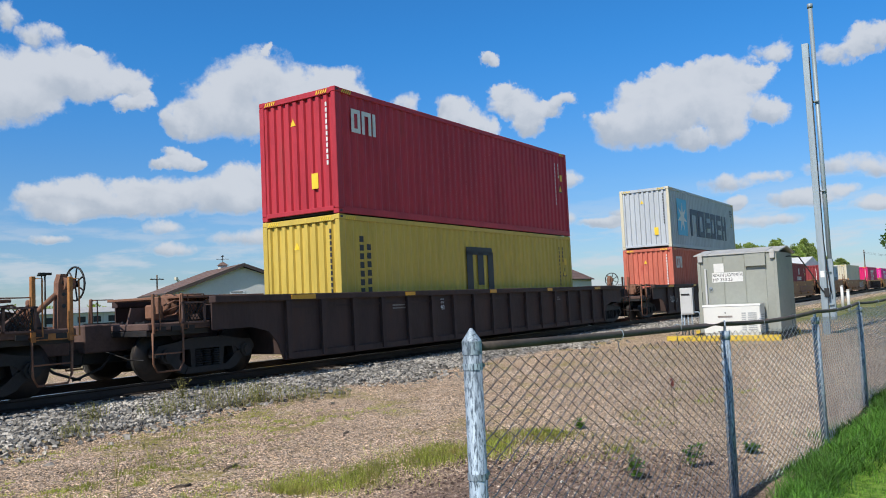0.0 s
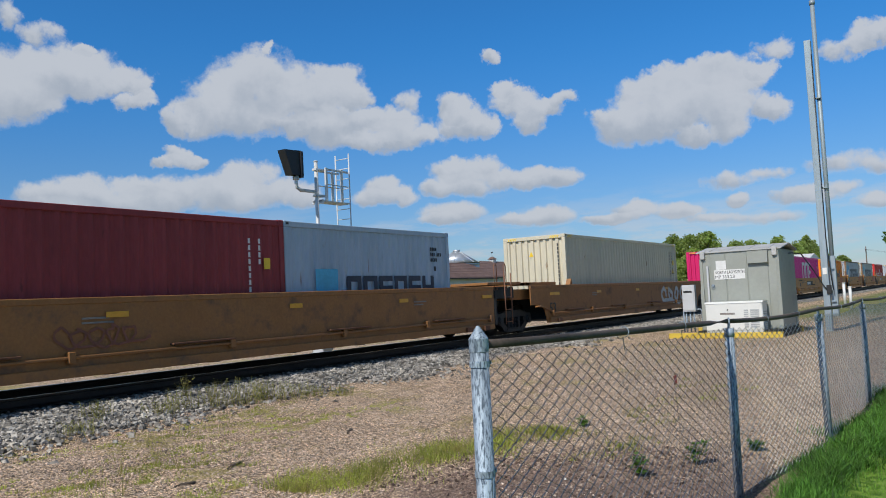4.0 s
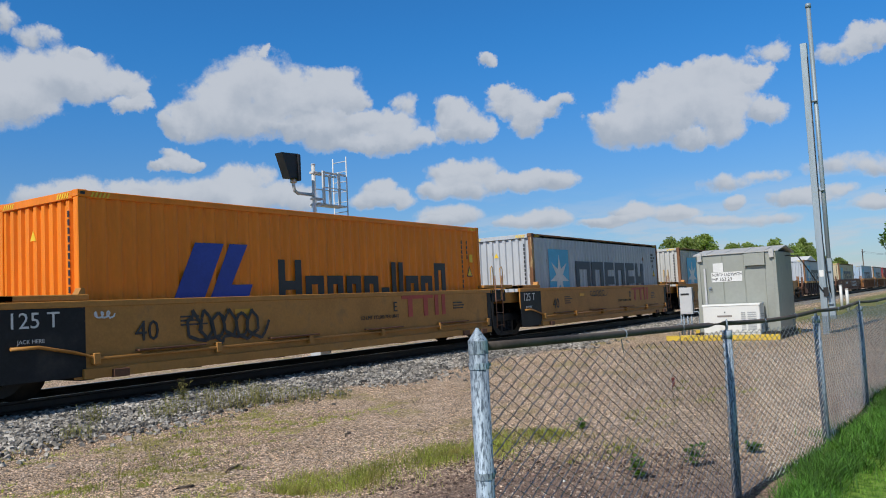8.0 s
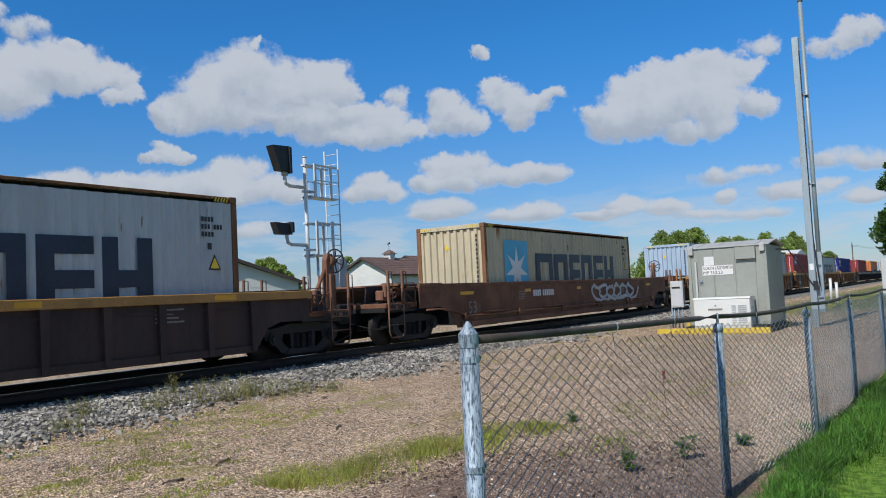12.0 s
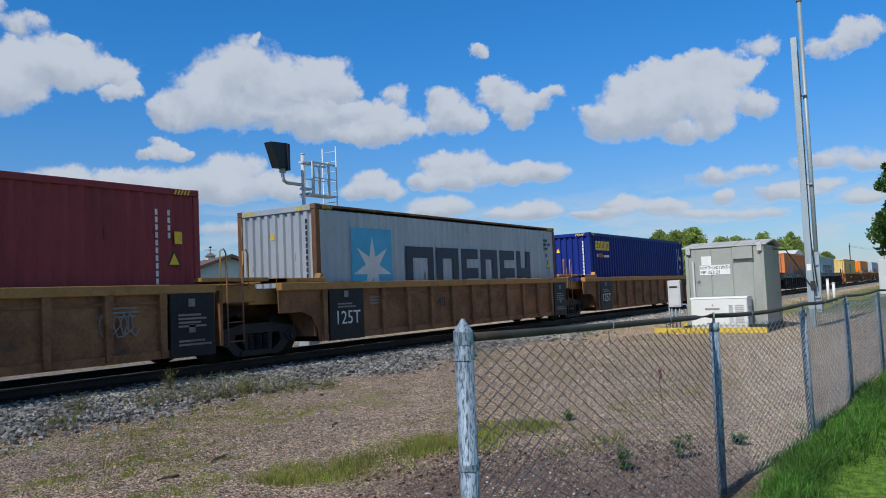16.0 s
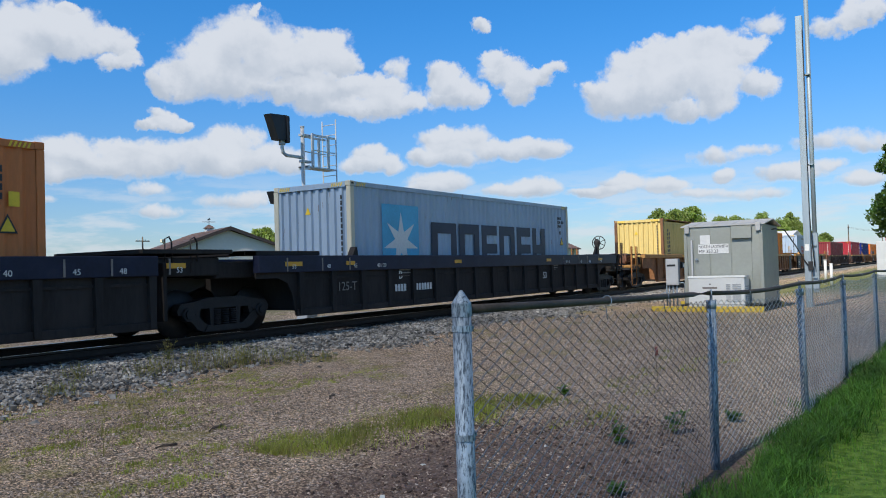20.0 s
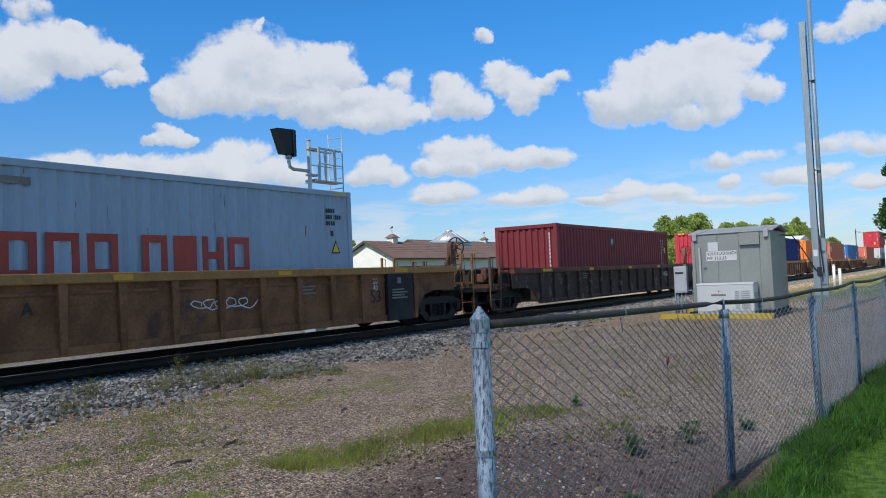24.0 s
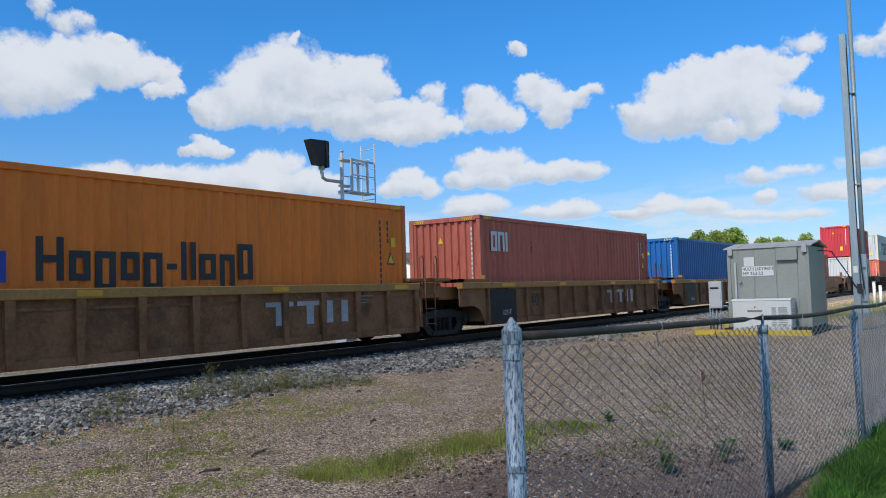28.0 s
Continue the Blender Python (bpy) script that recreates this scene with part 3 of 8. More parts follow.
def pipe(bm, pts, r, n=8):
    """A bent round bar through the points."""
    pts = [Vector(p) for p in pts]
    rings = []
    for i, p in enumerate(pts):
        d = (pts[min(i + 1, len(pts) - 1)] - pts[max(i - 1, 0)]).normalized()
        q = d.to_track_quat("Z", "Y")
        rings.append([bm.verts.new(p + q @ Vector((r * math.cos(2 * math.pi * k / n), r * math.sin(2 * math.pi * k / n), 0))) for k in range(n)])
    for a, b in zip(rings, rings[1:]):
        # keep the rings in step
        k0 = min(range(n), key=lambda k: (b[k].co - a[0].co).length)
        for i in range(n):
            f = bm.faces.new((a[i], a[(i + 1) % n], b[(k0 + i + 1) % n], b[(k0 + i) % n]))
            f.smooth = True
    bm.faces.new(rings[0][::-1])
    bm.faces.new(rings[-1])
    return bm


def prism(bm, outline, y0, y1):
    """A plate cut to an outline in x and z, from y0 to y1."""
    a = [bm.verts.new((x, y0, z)) for x, z in outline]
    b = [bm.verts.new((x, y1, z)) for x, z in outline]
    bm.faces.new(a)
    bm.faces.new(b[::-1])
    n = len(outline)
    for i in range(n):
        bm.faces.new((a[i], b[i], b[(i + 1) % n], a[(i + 1) % n]))
    return bm


def lathe(bm, profile, n=24, smooth=True):
    """Turns (radius, y) pairs round the y axis."""
    rings = [[bm.verts.new((r * math.cos(2 * math.pi * i / n), y, r * math.sin(2 * math.pi * i / n))) for i in range(n)] for r, y in profile]
    for a, b in zip(rings, rings[1:]):
        for i in range(n):
            f = bm.faces.new((a[i], a[(i + 1) % n], b[(i + 1) % n], b[i]))
            f.smooth = smooth
    bm.faces.new(rings[0][::-1])
    bm.faces.new(rings[-1])
    return bm


def mesh_of(name, bm, mats):
    bmesh.ops.recalc_face_normals(bm, faces=bm.faces[:])
    me = bpy.data.meshes.new(name)
    bm.to_mesh(me)
    bm.free()
    for m in mats if isinstance(mats, (list, tuple)) else [mats]:
        me.materials.append(m)
    return me


def part(name, bm, mat, parent, label="", at=None):
    """A bmesh, or a mesh made before, as one object under a thing."""
    me = bm if isinstance(bm, bpy.types.Mesh) else mesh_of(name, bm, mat)
    ob = new(name, me)
    ob.parent = parent
    if at is not None:
        ob.matrix_basis = at
    if label:
        ob["label"] = label
    return ob


def thing(name, label, category, at=None, group="", kind="", bm=None, mat=None):
    ob = new(name, mesh_of(name, bm, mat) if bm is not None else None)
    if bm is None:
        ob.empty_display_size = 0.2
    if at is not None:
        ob.matrix_basis = at
    return tagged(ob, label, category, group, kind)


_words = {}


def lettering(text, height, mat, sheet=0.006):
    """Stencilled words as a thin mesh in the x-z plane, facing -y, starting at x = 0."""
    k = (text, round(height, 3), mat.name)
    if k not in _words:
        cu = bpy.data.curves.new("lettering", "FONT")
        cu.body, cu.size, cu.extrude, cu.resolution_u = text, height * 1.38, sheet / 2, 2
        cu.space_line = 0.9
        ob = bpy.data.objects.new("lettering", cu)
        scene.collection.objects.link(ob)
        me = bpy.data.meshes.new_from_object(ob.evaluated_get(bpy.context.evaluated_depsgraph_get()))
        bpy.data.objects.remove(ob)
        bpy.data.curves.remove(cu)
        me.transform(pose(0, 0, 0, 90, 0, 0))
        me.materials.clear()
        me.materials.append(mat)
        _words[k] = me
    return _words[k]


def plates(rects, y=0.0, t=0.006):
    """Flat plain marks: (x0, x1, z0, z1) rectangles, standing off the plane y by t towards -y."""
    bm = bmesh.new()
    for x0, x1, z0, z1 in rects:
        box(bm, x0, x1, y - t, y, z0, z1)
    return bm


def shape(points, y=0.0, t=0.006):
    return prism(bmesh.new(), points, y - t, y)
# ---- ground, track, ballast ----
TRACK_Y, RAIL_Z, SPEED = 12.77, 0.38, 18.636
rng = random.Random(7)


def ground_height(x, y):
    """Nearly level yard, the low shoulder of the track bed, a shallow fall to the far side."""
    d = abs(y - TRACK_Y)
    bed = min(max((3.9 - d) / 2.1, 0.0), 1.0) * 0.16
    near = 0.02 * math.sin(x * 0.9 + y * 0.7) * math.sin(y * 1.1 - x * 0.3)
    return bed + (near if d > 3.5 and d < 16 else 0.0)


def make_ground():
    xs = [-900, -500, -250, -120, -60, -30, -15, -8] + [-4 + i * 0.5 for i in range(0, 90)] + [42, 46, 52, 60, 75, 100, 140, 200, 320, 500, 800, 1400, 2400]
    ys = [-900, -400, -150, -60, -30, -15, -8, -4] + [-2 + i * 0.4 for i in range(0, 48)] + [18, 19, 21, 24, 30, 40, 60, 90, 140, 220, 400, 800, 1500, 2600]
    bm = bmesh.new()
    grid = [[bm.verts.new((x, y, ground_height(x, y))) for y in ys] for x in xs]
    for i in range(len(xs) - 1):
        for j in range(len(ys) - 1):
            bm.faces.new((grid[i][j], grid[i + 1][j], grid[i + 1][j + 1], grid[i][j + 1])).smooth = True
    thing("ground", "packed tan gravel yard with thin grass and fields beyond", "ground", kind="structure", bm=bm, mat=M["ground"])


make_ground()
track = thing("track", "single railway track with rusty rails on dark timber ties", "railway track", kind="structure")


def make_rails():
    prof = [(-0.07, 0.0), (0.07, 0.0), (0.07, 0.012), (0.012, 0.035), (0.01, 0.12), (0.036, 0.135), (0.036, 0.168), (-0.036, 0.168), (-0.036, 0.135), (-0.01, 0.12), (-0.012, 0.035), (-0.07, 0.012)]
    for side in (-0.755, 0.755):
        bm = bmesh.new()
        a = [bm.verts.new((-620, TRACK_Y + side + y, RAIL_Z - 0.17 + z)) for y, z in prof]
        b = [bm.verts.new((900, TRACK_Y + side + y, RAIL_Z - 0.17 + z)) for y, z in prof]
        for i in range(len(prof)):
            bm.faces.new((a[i], b[i], b[(i + 1) % len(prof)], a[(i + 1) % len(prof)]))
        box(bm, -620, 900, TRACK_Y + side - 0.03, TRACK_Y + side + 0.03, RAIL_Z - 0.004, RAIL_Z)
        for f in bm.faces[-6:]:
            f.material_index = 1
        part("rail", bm, [M["rail"], M["rail_top"]], track)


make_rails()


# ---- chain-link fence ----
FENCE_POSTS = [(5.94, 1.51), (8.19, 1.22), (11.05, 1.17), (14.25, 1.03), (17.2, 0.9), (20.2, 0.77), (23.2, 0.64), (26.2, 0.51), (29.2, 0.38), (32.2, 0.25), (35.2, 0.12)]
TERMINAL = (2.52, 1.55)
FENCE_TOP = 1.3


def fence_line(s):
    """Points along the fence: from the end post out, s counts the bays."""
    pts = [TERMINAL] + FENCE_POSTS
    i = min(int(s), len(pts) - 2)
    f = s - i
    return pts[i][0] + f * (pts[i + 1][0] - pts[i][0]), pts[i][1] + f * (pts[i + 1][1] - pts[i][1])


def rail_height(s):
    """The top rail sags a little in each bay and falls from the end post."""
    u = s - int(s)
    if s < 1:
        return FENCE_TOP + 0.075 - 0.082 * s - 0.004 * math.sin(math.pi * u)
    return FENCE_TOP - 0.007 - 0.026 * math.sin(math.pi * u)


def make_fence():
    fence = thing("chain_link_fence", "galvanised chain-link fence with a dark sagging top rail", "fence", at=pose(0, 0, 0))
    x, y = TERMINAL
    bm = bmesh.new()
    rod(bm, (x, y, -0.15), (x, y, 1.36), 0.0355, 24)
    post = part("terminal_post", bm, M["galv"], fence, "thick weathered galvanised end post")
    bm = bmesh.new()
    for z0, z1, r0, r1 in ((1.352, 1.4, 0.0375, 0.0375), (1.4, 1.448, 0.0375, 0.005)):
        rod(bm, (x, y, z0), (x, y, z1), r0, 24, r1, caps=False)
    rod(bm, (x, y, 1.35), (x, y, 1.352), 0.0375, 24)
    part("post_cap", bm, M["galv"], post, "pointed cast cap")
    for z in (1.305, 0.9, 0.45):
        bm = bmesh.new()
        for i in range(20):
            a0, a1 = 2 * math.pi * i / 20, 2 * math.pi * (i + 1) / 20
            q = []
            for a, r, dz in ((a0, 0.039, -0.012), (a1, 0.039, -0.012), (a1, 0.039, 0.012), (a0, 0.039, 0.012)):
                q.append(bm.verts.new((x + r * math.cos(a), y + r * math.sin(a), z + dz)))
            bm.faces.new(q)
        box(bm, x + 0.036, x + 0.066, y - 0.006, y + 0.006, z - 0.012, z + 0.012)
        rod(bm, (x + 0.055, y - 0.016, z), (x + 0.055, y + 0.016, z), 0.007, 6)
        part("tension_band", bm, M["galv"], post)
    bm = bmesh.new()
    box(bm, x + 0.046, x + 0.062, y - 0.003, y + 0.003, 0.02, 1.29)
    part("tension_bar", bm, M["galv"], post)
    bm = bmesh.new()
    rod(bm, (0, 0, -0.1), (0, 0, FENCE_TOP - 0.09), 0.033, 16)
    line = mesh_of("line_post", bm, M["galv"])
    bm = bmesh.new()
    rod(bm, (0, 0, FENCE_TOP - 0.12), (0, 0, FENCE_TOP - 0.06), 0.036, 16)
    pipe(bm, [(0.032 * math.cos(a), 0, FENCE_TOP - 0.035 + 0.05 * math.sin(a)) for a in [math.pi * (-0.25 + 1.5 * k / 10) for k in range(11)]], 0.007, 6)
    eye = mesh_of("loop_cap", bm, M["galv"])
    for i, (px, py) in enumerate(FENCE_POSTS):
        lean = pose(px, py, 0, 0.6 * (-1) ** i, 0.5, 20)
        p = part("line_post", line, None, fence, at=lean)
        part("loop_cap", eye, None, p)
    # top rail, sagging between the posts
    pts = []
    last = len(FENCE_POSTS) - 1
    for k in range(0, last * 8 + 9):
        s = k / 8
        px, py = fence_line(min(s, last + 0.999))
        u = s - int(s)
        z = rail_height(s)
        pts.append((px + (0.045 if k == 0 else 0), py, z))
    part("top_rail", pipe(bmesh.new(), pts, 0.018, 10), M["rubber"], fence, "dark faded tubular top rail")
    # wire ties on the rail
    for s in (0.42, 0.7, 1.35, 1.7, 2.4, 2.75, 3.5):
        px, py = fence_line(s)
        bm = pipe(bmesh.new(), [(px, py + 0.026 * math.cos(a), rail_height(s) + 0.028 * math.sin(a)) for a in [2 * math.pi * k / 10 for k in range(9)]] + [(px, py, rail_height(s) - 0.1)], 0.0025, 5)
        part("wire_tie", bm, M["galv"], fence)
    # woven wires: zigzags that hook into their neighbours
    pitch, half, bot = 0.058, 0.029, 0.01

    def wire(sx, sy, ux, uy, count, top, flip, r):
        pts2 = []
        for j in range(count + 1):
            z = top - 0.012 - j * 0.029
            if z < bot:
                break
            off = half * (1 if (j + flip) % 2 else -1) * 1.03
            bend = 0.0022 * (1 if j % 2 else -1)
            pts2.append((sx + ux * off - uy * bend, sy + uy * off + ux * bend, z))
        return pts2

    s_bays = len(FENCE_POSTS)
    verts, faces = [], []

    def weave(mat, label):
        me = bpy.data.meshes.new("wire_mesh")
        me.from_pydata(verts, [], faces)
        me.materials.append(M[mat])
        part("wire_mesh", me, None, fence, label)["kind"] = "stuff"

    for bay in range(s_bays):
        if bay == 1:
            weave("old_wire", "browned diamond wire mesh")
            verts, faces = [], []
        a, b = fence_line(bay), fence_line(min(bay + 1, s_bays - 0.0001))
        ln = math.dist(a, b)
        ux, uy = (b[0] - a[0]) / ln, (b[1] - a[1]) / ln
        n = int(ln / pitch)
        for k in range(n):
            u = (k + 0.5) / n
            sx, sy = a[0] + ux * ln * u, a[1] + uy * ln * u
            droop = 0.025 * math.sin(math.pi * u) + 0.002 * math.sin(k * 0.37)
            pts2 = wire(sx, sy, ux, uy, 48, rail_height(min(bay + u, 10.99)) - 0.03 - droop, k % 2, 0.0019)
            r = 0.0031 if bay == 0 else 0.0028
            base = len(verts)
            for p in pts2:
                verts += [(p[0] - uy * r, p[1] + ux * r, p[2]), (p[0] + ux * r, p[1] + uy * r, p[2]), (p[0] + uy * r, p[1] - ux * r, p[2]), (p[0] - ux * r, p[1] - uy * r, p[2])]
            for j in range(len(pts2) - 1):
                for c in range(4):
                    faces.append((base + 4 * j + c, base + 4 * j + (c + 1) % 4, base + 4 * j + 4 + (c + 1) % 4, base + 4 * j + 4 + c))
    weave("wire", "galvanised diamond wire mesh with sunlit shine in its pale colour")


make_fence()


# ---- equipment shelter on its skid ----
def make_shelter():
    # front wall at x = 0 facing -x, from y = 0 (lawn end) to y = W (track end); runs back to x = D
    W, D, H = 2.29, 2.43, 2.36
    base = pose(24.6, 4.67, 0.0)
    hut = thing("signal_shelter", "grey aluminium railway equipment shelter on yellow skid beams", "equipment shelter", at=base)
    z0 = 0.22
    bm = bmesh.new()
    box(bm, 0, D, 0, W, z0, z0 + H, 0.012)
    body = part("body", bm, M["alu"], hut)
    for x0 in (-0.8, D - 0.1):
        bm = bmesh.new()
        box(bm, x0, x0 + 0.16, -0.12, W + 0.86, 0.0, 0.17, 0.01)
        part("skid_beam", bm, M["base_yellow"], hut, "yellow painted beam")
    bm = bmesh.new()
    box(bm, -0.64, D - 0.1, -0.08, 0.06, 0.02, 0.15)
    box(bm, -0.64, D - 0.1, W - 0.06, W + 0.08, 0.02, 0.15)
    box(bm, -0.64, D, 0.0, W, 0.15, z0 - 0.002)
    part("skid_frame", bm, M["grime"], hut)
    # shallow gable roof, ridge along the front
    bm = bmesh.new()
    e = z0 + H
    prof = [(-0.045, e - 0.012), (-0.045, e + 0.02), (D / 2, e + 0.2), (D + 0.045, e + 0.02), (D + 0.045, e - 0.012), (D / 2, e + 0.168)]
    prism(bm, prof, -0.1, W + 0.1)
    roof = part("roof", bm, M["alu_roof"], hut)
    for k in range(4):
        y = W * (k + 0.5) / 4
        bm = prism(bmesh.new(), [(-0.045, e + 0.02), (-0.045, e + 0.03), (D / 2, e + 0.21), (D / 2, e + 0.2)], y - 0.015, y + 0.015)
        part("roof_seam", bm, M["alu_roof"], roof)
    for y in (0.1, W - 0.1):
        bm = box(bmesh.new(), -0.1, -0.03, y - 0.07, y + 0.07, e - 0.2, e + 0.05, 0.01)
        rod(bm, (-0.11, y, e - 0.02), (-0.095, y, e - 0.02), 0.03, 10)
        part("lifting_lug", bm, M["alu_roof"], roof)
    # front: door leaf, panels, hood
    for y0, y1, zz0, zz1 in ((0.31, 0.87, 0.1, H - 0.42), (0.9, 1.5, 0.1, H - 0.06), (1.53, 1.98, 0.1, H - 0.06)):
        bm = box(bmesh.new(), -0.018, 0.004, y0, y1, z0 + zz0, z0 + zz1, 0.006)
        part("wall_panel", bm, M["alu"], body)
    bm = prism(bmesh.new(), [(0, e - 0.03), (-0.02, e - 0.03), (-0.13, e - 0.07), (-0.13, e - 0.4), (0, e - 0.4)], 0.29, 0.87)
    part("vent_hood", bm, M["alu"], hut, "sheet-metal vent hood")
    for y0, y1 in ((0.0, 0.07), (W - 0.07, W)):
        bm = box(bmesh.new(), -0.03, 0.05, y0 - 0.012, y1 + 0.012, z0, e - 0.2, 0.006)
        part("corner_trim", bm, M["alu"], body)
        bm = box(bmesh.new(), -0.06, 0.02, y0 - 0.02, y1 + 0.02, z0, z0 + 1.25, 0.006)
        part("corner_guard", bm, M["alu"], body)
    bm = box(bmesh.new(), -0.085, -0.02, 2.03, 2.09, z0 + 0.7, z0 + 1.95, 0.01)
    part("door_guard", bm, M["grey_box"], hut, "pale vertical latch cover")
    bm = rod(bmesh.new(), (-0.02, 1.92, z0 + 1.35), (-0.07, 1.92, z0 + 1.35), 0.035, 12)
    pipe(bm, [(-0.065, 1.92 + 0.05 * math.cos(a), z0 + 1.32 + 0.06 * math.sin(a)) for a in [2 * math.pi * k / 12 for k in range(13)]], 0.008, 6)
    part("door_handle", bm, M["galv"], hut)
    bm = box(bmesh.new(), -0.026, -0.019, 1.51, 1.81, z0 + 1.82, z0 + 2.09)
    part("notice", bm, M["white_ink"], hut, "blank white notice sheet")
    bm = box(bmesh.new(), -0.028, -0.019, 0.97, 1.87, z0 + 1.52, z0 + 1.81)
    sign = part("station_sign", bm, M["white_ink"], hut, "white sign with black letters")
    for text, z, h in (("NORTH LADYSMITH", z0 + 1.69, 0.095), ("MP 353.23", z0 + 1.55, 0.1)):
        me = lettering(text, h, M["black_ink"])
        w = max(v.co.x for v in me.vertices)
        sx = min(1.0, 0.87 / w)
        part("lettering", me, None, sign, at=pose(-0.031, 1.855, z, 0, 0, -90) @ Matrix.Diagonal((sx, 1, 1, 1)))["kind"] = "stuff"
    # standby power unit before the front wall
    gen = thing("standby_generator", "low off-white standby generator cabinet with louvred end", "generator", at=base @ pose(-0.72, 0.4, 0.17))
    gl, gw, gh = 1.62, 0.62, 0.9
    bm = box(bmesh.new(), 0, gw, 0, gl, 0.05, gh - 0.04, 0.02)
    shell = part("housing", bm, M["white_box"], gen)
    bm = prism(bmesh.new(), [(-0.015, gh - 0.05), (gw + 0.015, gh - 0.05), (gw - 0.03, gh), (0.03, gh)], -0.015, gl + 0.015)
    part("lid", bm, M["white_box"], gen)
    for k in range(9):
        bm = box(bmesh.new(), -0.012, 0.002, 0.10 + 0.0, 0.34, 0.14 + k * 0.06, 0.175 + k * 0.06)
        part("louvre", bm, M["louvre"], shell)
        bm = box(bmesh.new(), -0.012, 0.002, 0.40, 0.52, 0.14 + k * 0.06, 0.175 + k * 0.06)
        part("louvre", bm, M["louvre"], shell)
    for k in range(8):
        bm = box(bmesh.new(), 0.08, 0.54, -0.012, 0.002, 0.14 + k * 0.06, 0.175 + k * 0.06)
        part("louvre", bm, M["louvre"], shell)
    bm = box(bmesh.new(), 0, gw, 0, gl, 0, 0.05)
    part("base_tray", bm, M["grey_box"], gen)
    bm = box(bmesh.new(), -0.006, 0.002, 0.78, 1.20, 0.52, 0.575)
    part("maker_mark", bm, M["faint_ink"], gen, "plain grey maker's mark")
    bm = rod(bmesh.new(), (-0.012, 0.98, 0.66), (0.002, 0.98, 0.66), 0.02, 8)
    part("lock", bm, M["dark"], gen)
    # transfer switch box on pipes
    sw = thing("switch_box", "light grey electrical switch box on conduit legs", "electrical box", at=base @ pose(-0.1, W + 0.2, 0.0))
    bm = box(bmesh.new(), 0, 0.2, 0, 0.39, 0.79, 1.62, 0.012)
    cab = part("cabinet", bm, M["grey_box"], sw)
    bm = box(bmesh.new(), -0.015, 0.0, 0.03, 0.36, 0.83, 1.58, 0.006)
    lid = part("door", bm, M["grey_box"], sw)
    bm = box(bmesh.new(), -0.02, -0.014, 0.08, 0.34, 1.38, 1.44)
    part("warning_label", bm, M["dark"], lid, "black label")
    for y in (0.08, 0.2, 0.32, 0.4):
        bm = rod(bmesh.new(), (0.1, y, 0.15), (0.1, y, 0.8), 0.024, 10)
        part("conduit", bm, M["galv"], sw)
    bm = pipe(bmesh.new(), [(0.12, 0.02, 0.86), (0.12, -0.12, 0.86), (0.12, -0.16, 0.8), (0.12, -0.16, 0.2)], 0.022, 8)
    part("conduit", bm, M["galv"], sw)


make_shelter()


# ---- radio mast ----
def make_mast():
    mast = thing("radio_mast", "tall galvanised radio mast of square tube and slender pipe", "radio mast", at=pose(26.5, 3.725, 0))
    bm = box(bmesh.new(), -0.1, 0.1, -0.095, 0.095, -0.1, 9.05, 0.008)
    part("square_tube", bm, M["mast"], mast)
    bm = rod(bmesh.new(), (0.14, -0.2, 0.55), (0.14, -0.2, 10.2), 0.066, 12)
    rod(bm, (0.14, -0.2, 10.2), (0.14, -0.2, 10.33), 0.085, 12)
    part("slender_pipe", bm, M["mast"], mast)
    bm = box(bmesh.new(), 0.06, 0.22, -0.285, -0.11, 0.45, 2.3, 0.006)
    part("side_channel", bm, M["mast"], mast)
    for z in (0.9, 1.9, 4.4, 7.2):
        bm = box(bmesh.new(), 0.0, 0.19, -0.25, -0.09, z, z + 0.035)
        part("clamp", bm, M["mast"], mast)
    pts = [(-0.12, -0.1, 8.6), (-0.115, -0.1, 5.0), (-0.12, -0.105, 2.9), (-0.12, -0.15, 2.0), (-0.1, -0.2, 1.25)]
    part("feed_cable", pipe(bmesh.new(), pts, 0.016, 6), M["dark"], mast, "black cable strapped to the mast")
    pts = [(-0.6, 1.36, 2.32), (-0.5, 1.1, 2.44), (-0.4, 0.85, 2.46), (-0.3, 0.6, 2.42), (-0.2, 0.3, 1.9), (-0.14, 0.05, 1.4), (-0.12, -0.12, 1.15)]
    part("feed_cable", pipe(bmesh.new(), pts, 0.02, 6), M["dark"], mast)
    bm = box(bmesh.new(), -0.15, -0.1, -0.16, -0.02, 1.15, 1.42, 0.006)
    part("surge_box", bm, M["dark"], mast)
    bm = box(bmesh.new(), -0.105, -0.1, -0.06, 0.06, 1.75, 1.95)
    part("sticker", bm, M["white_ink"], mast)


make_mast()
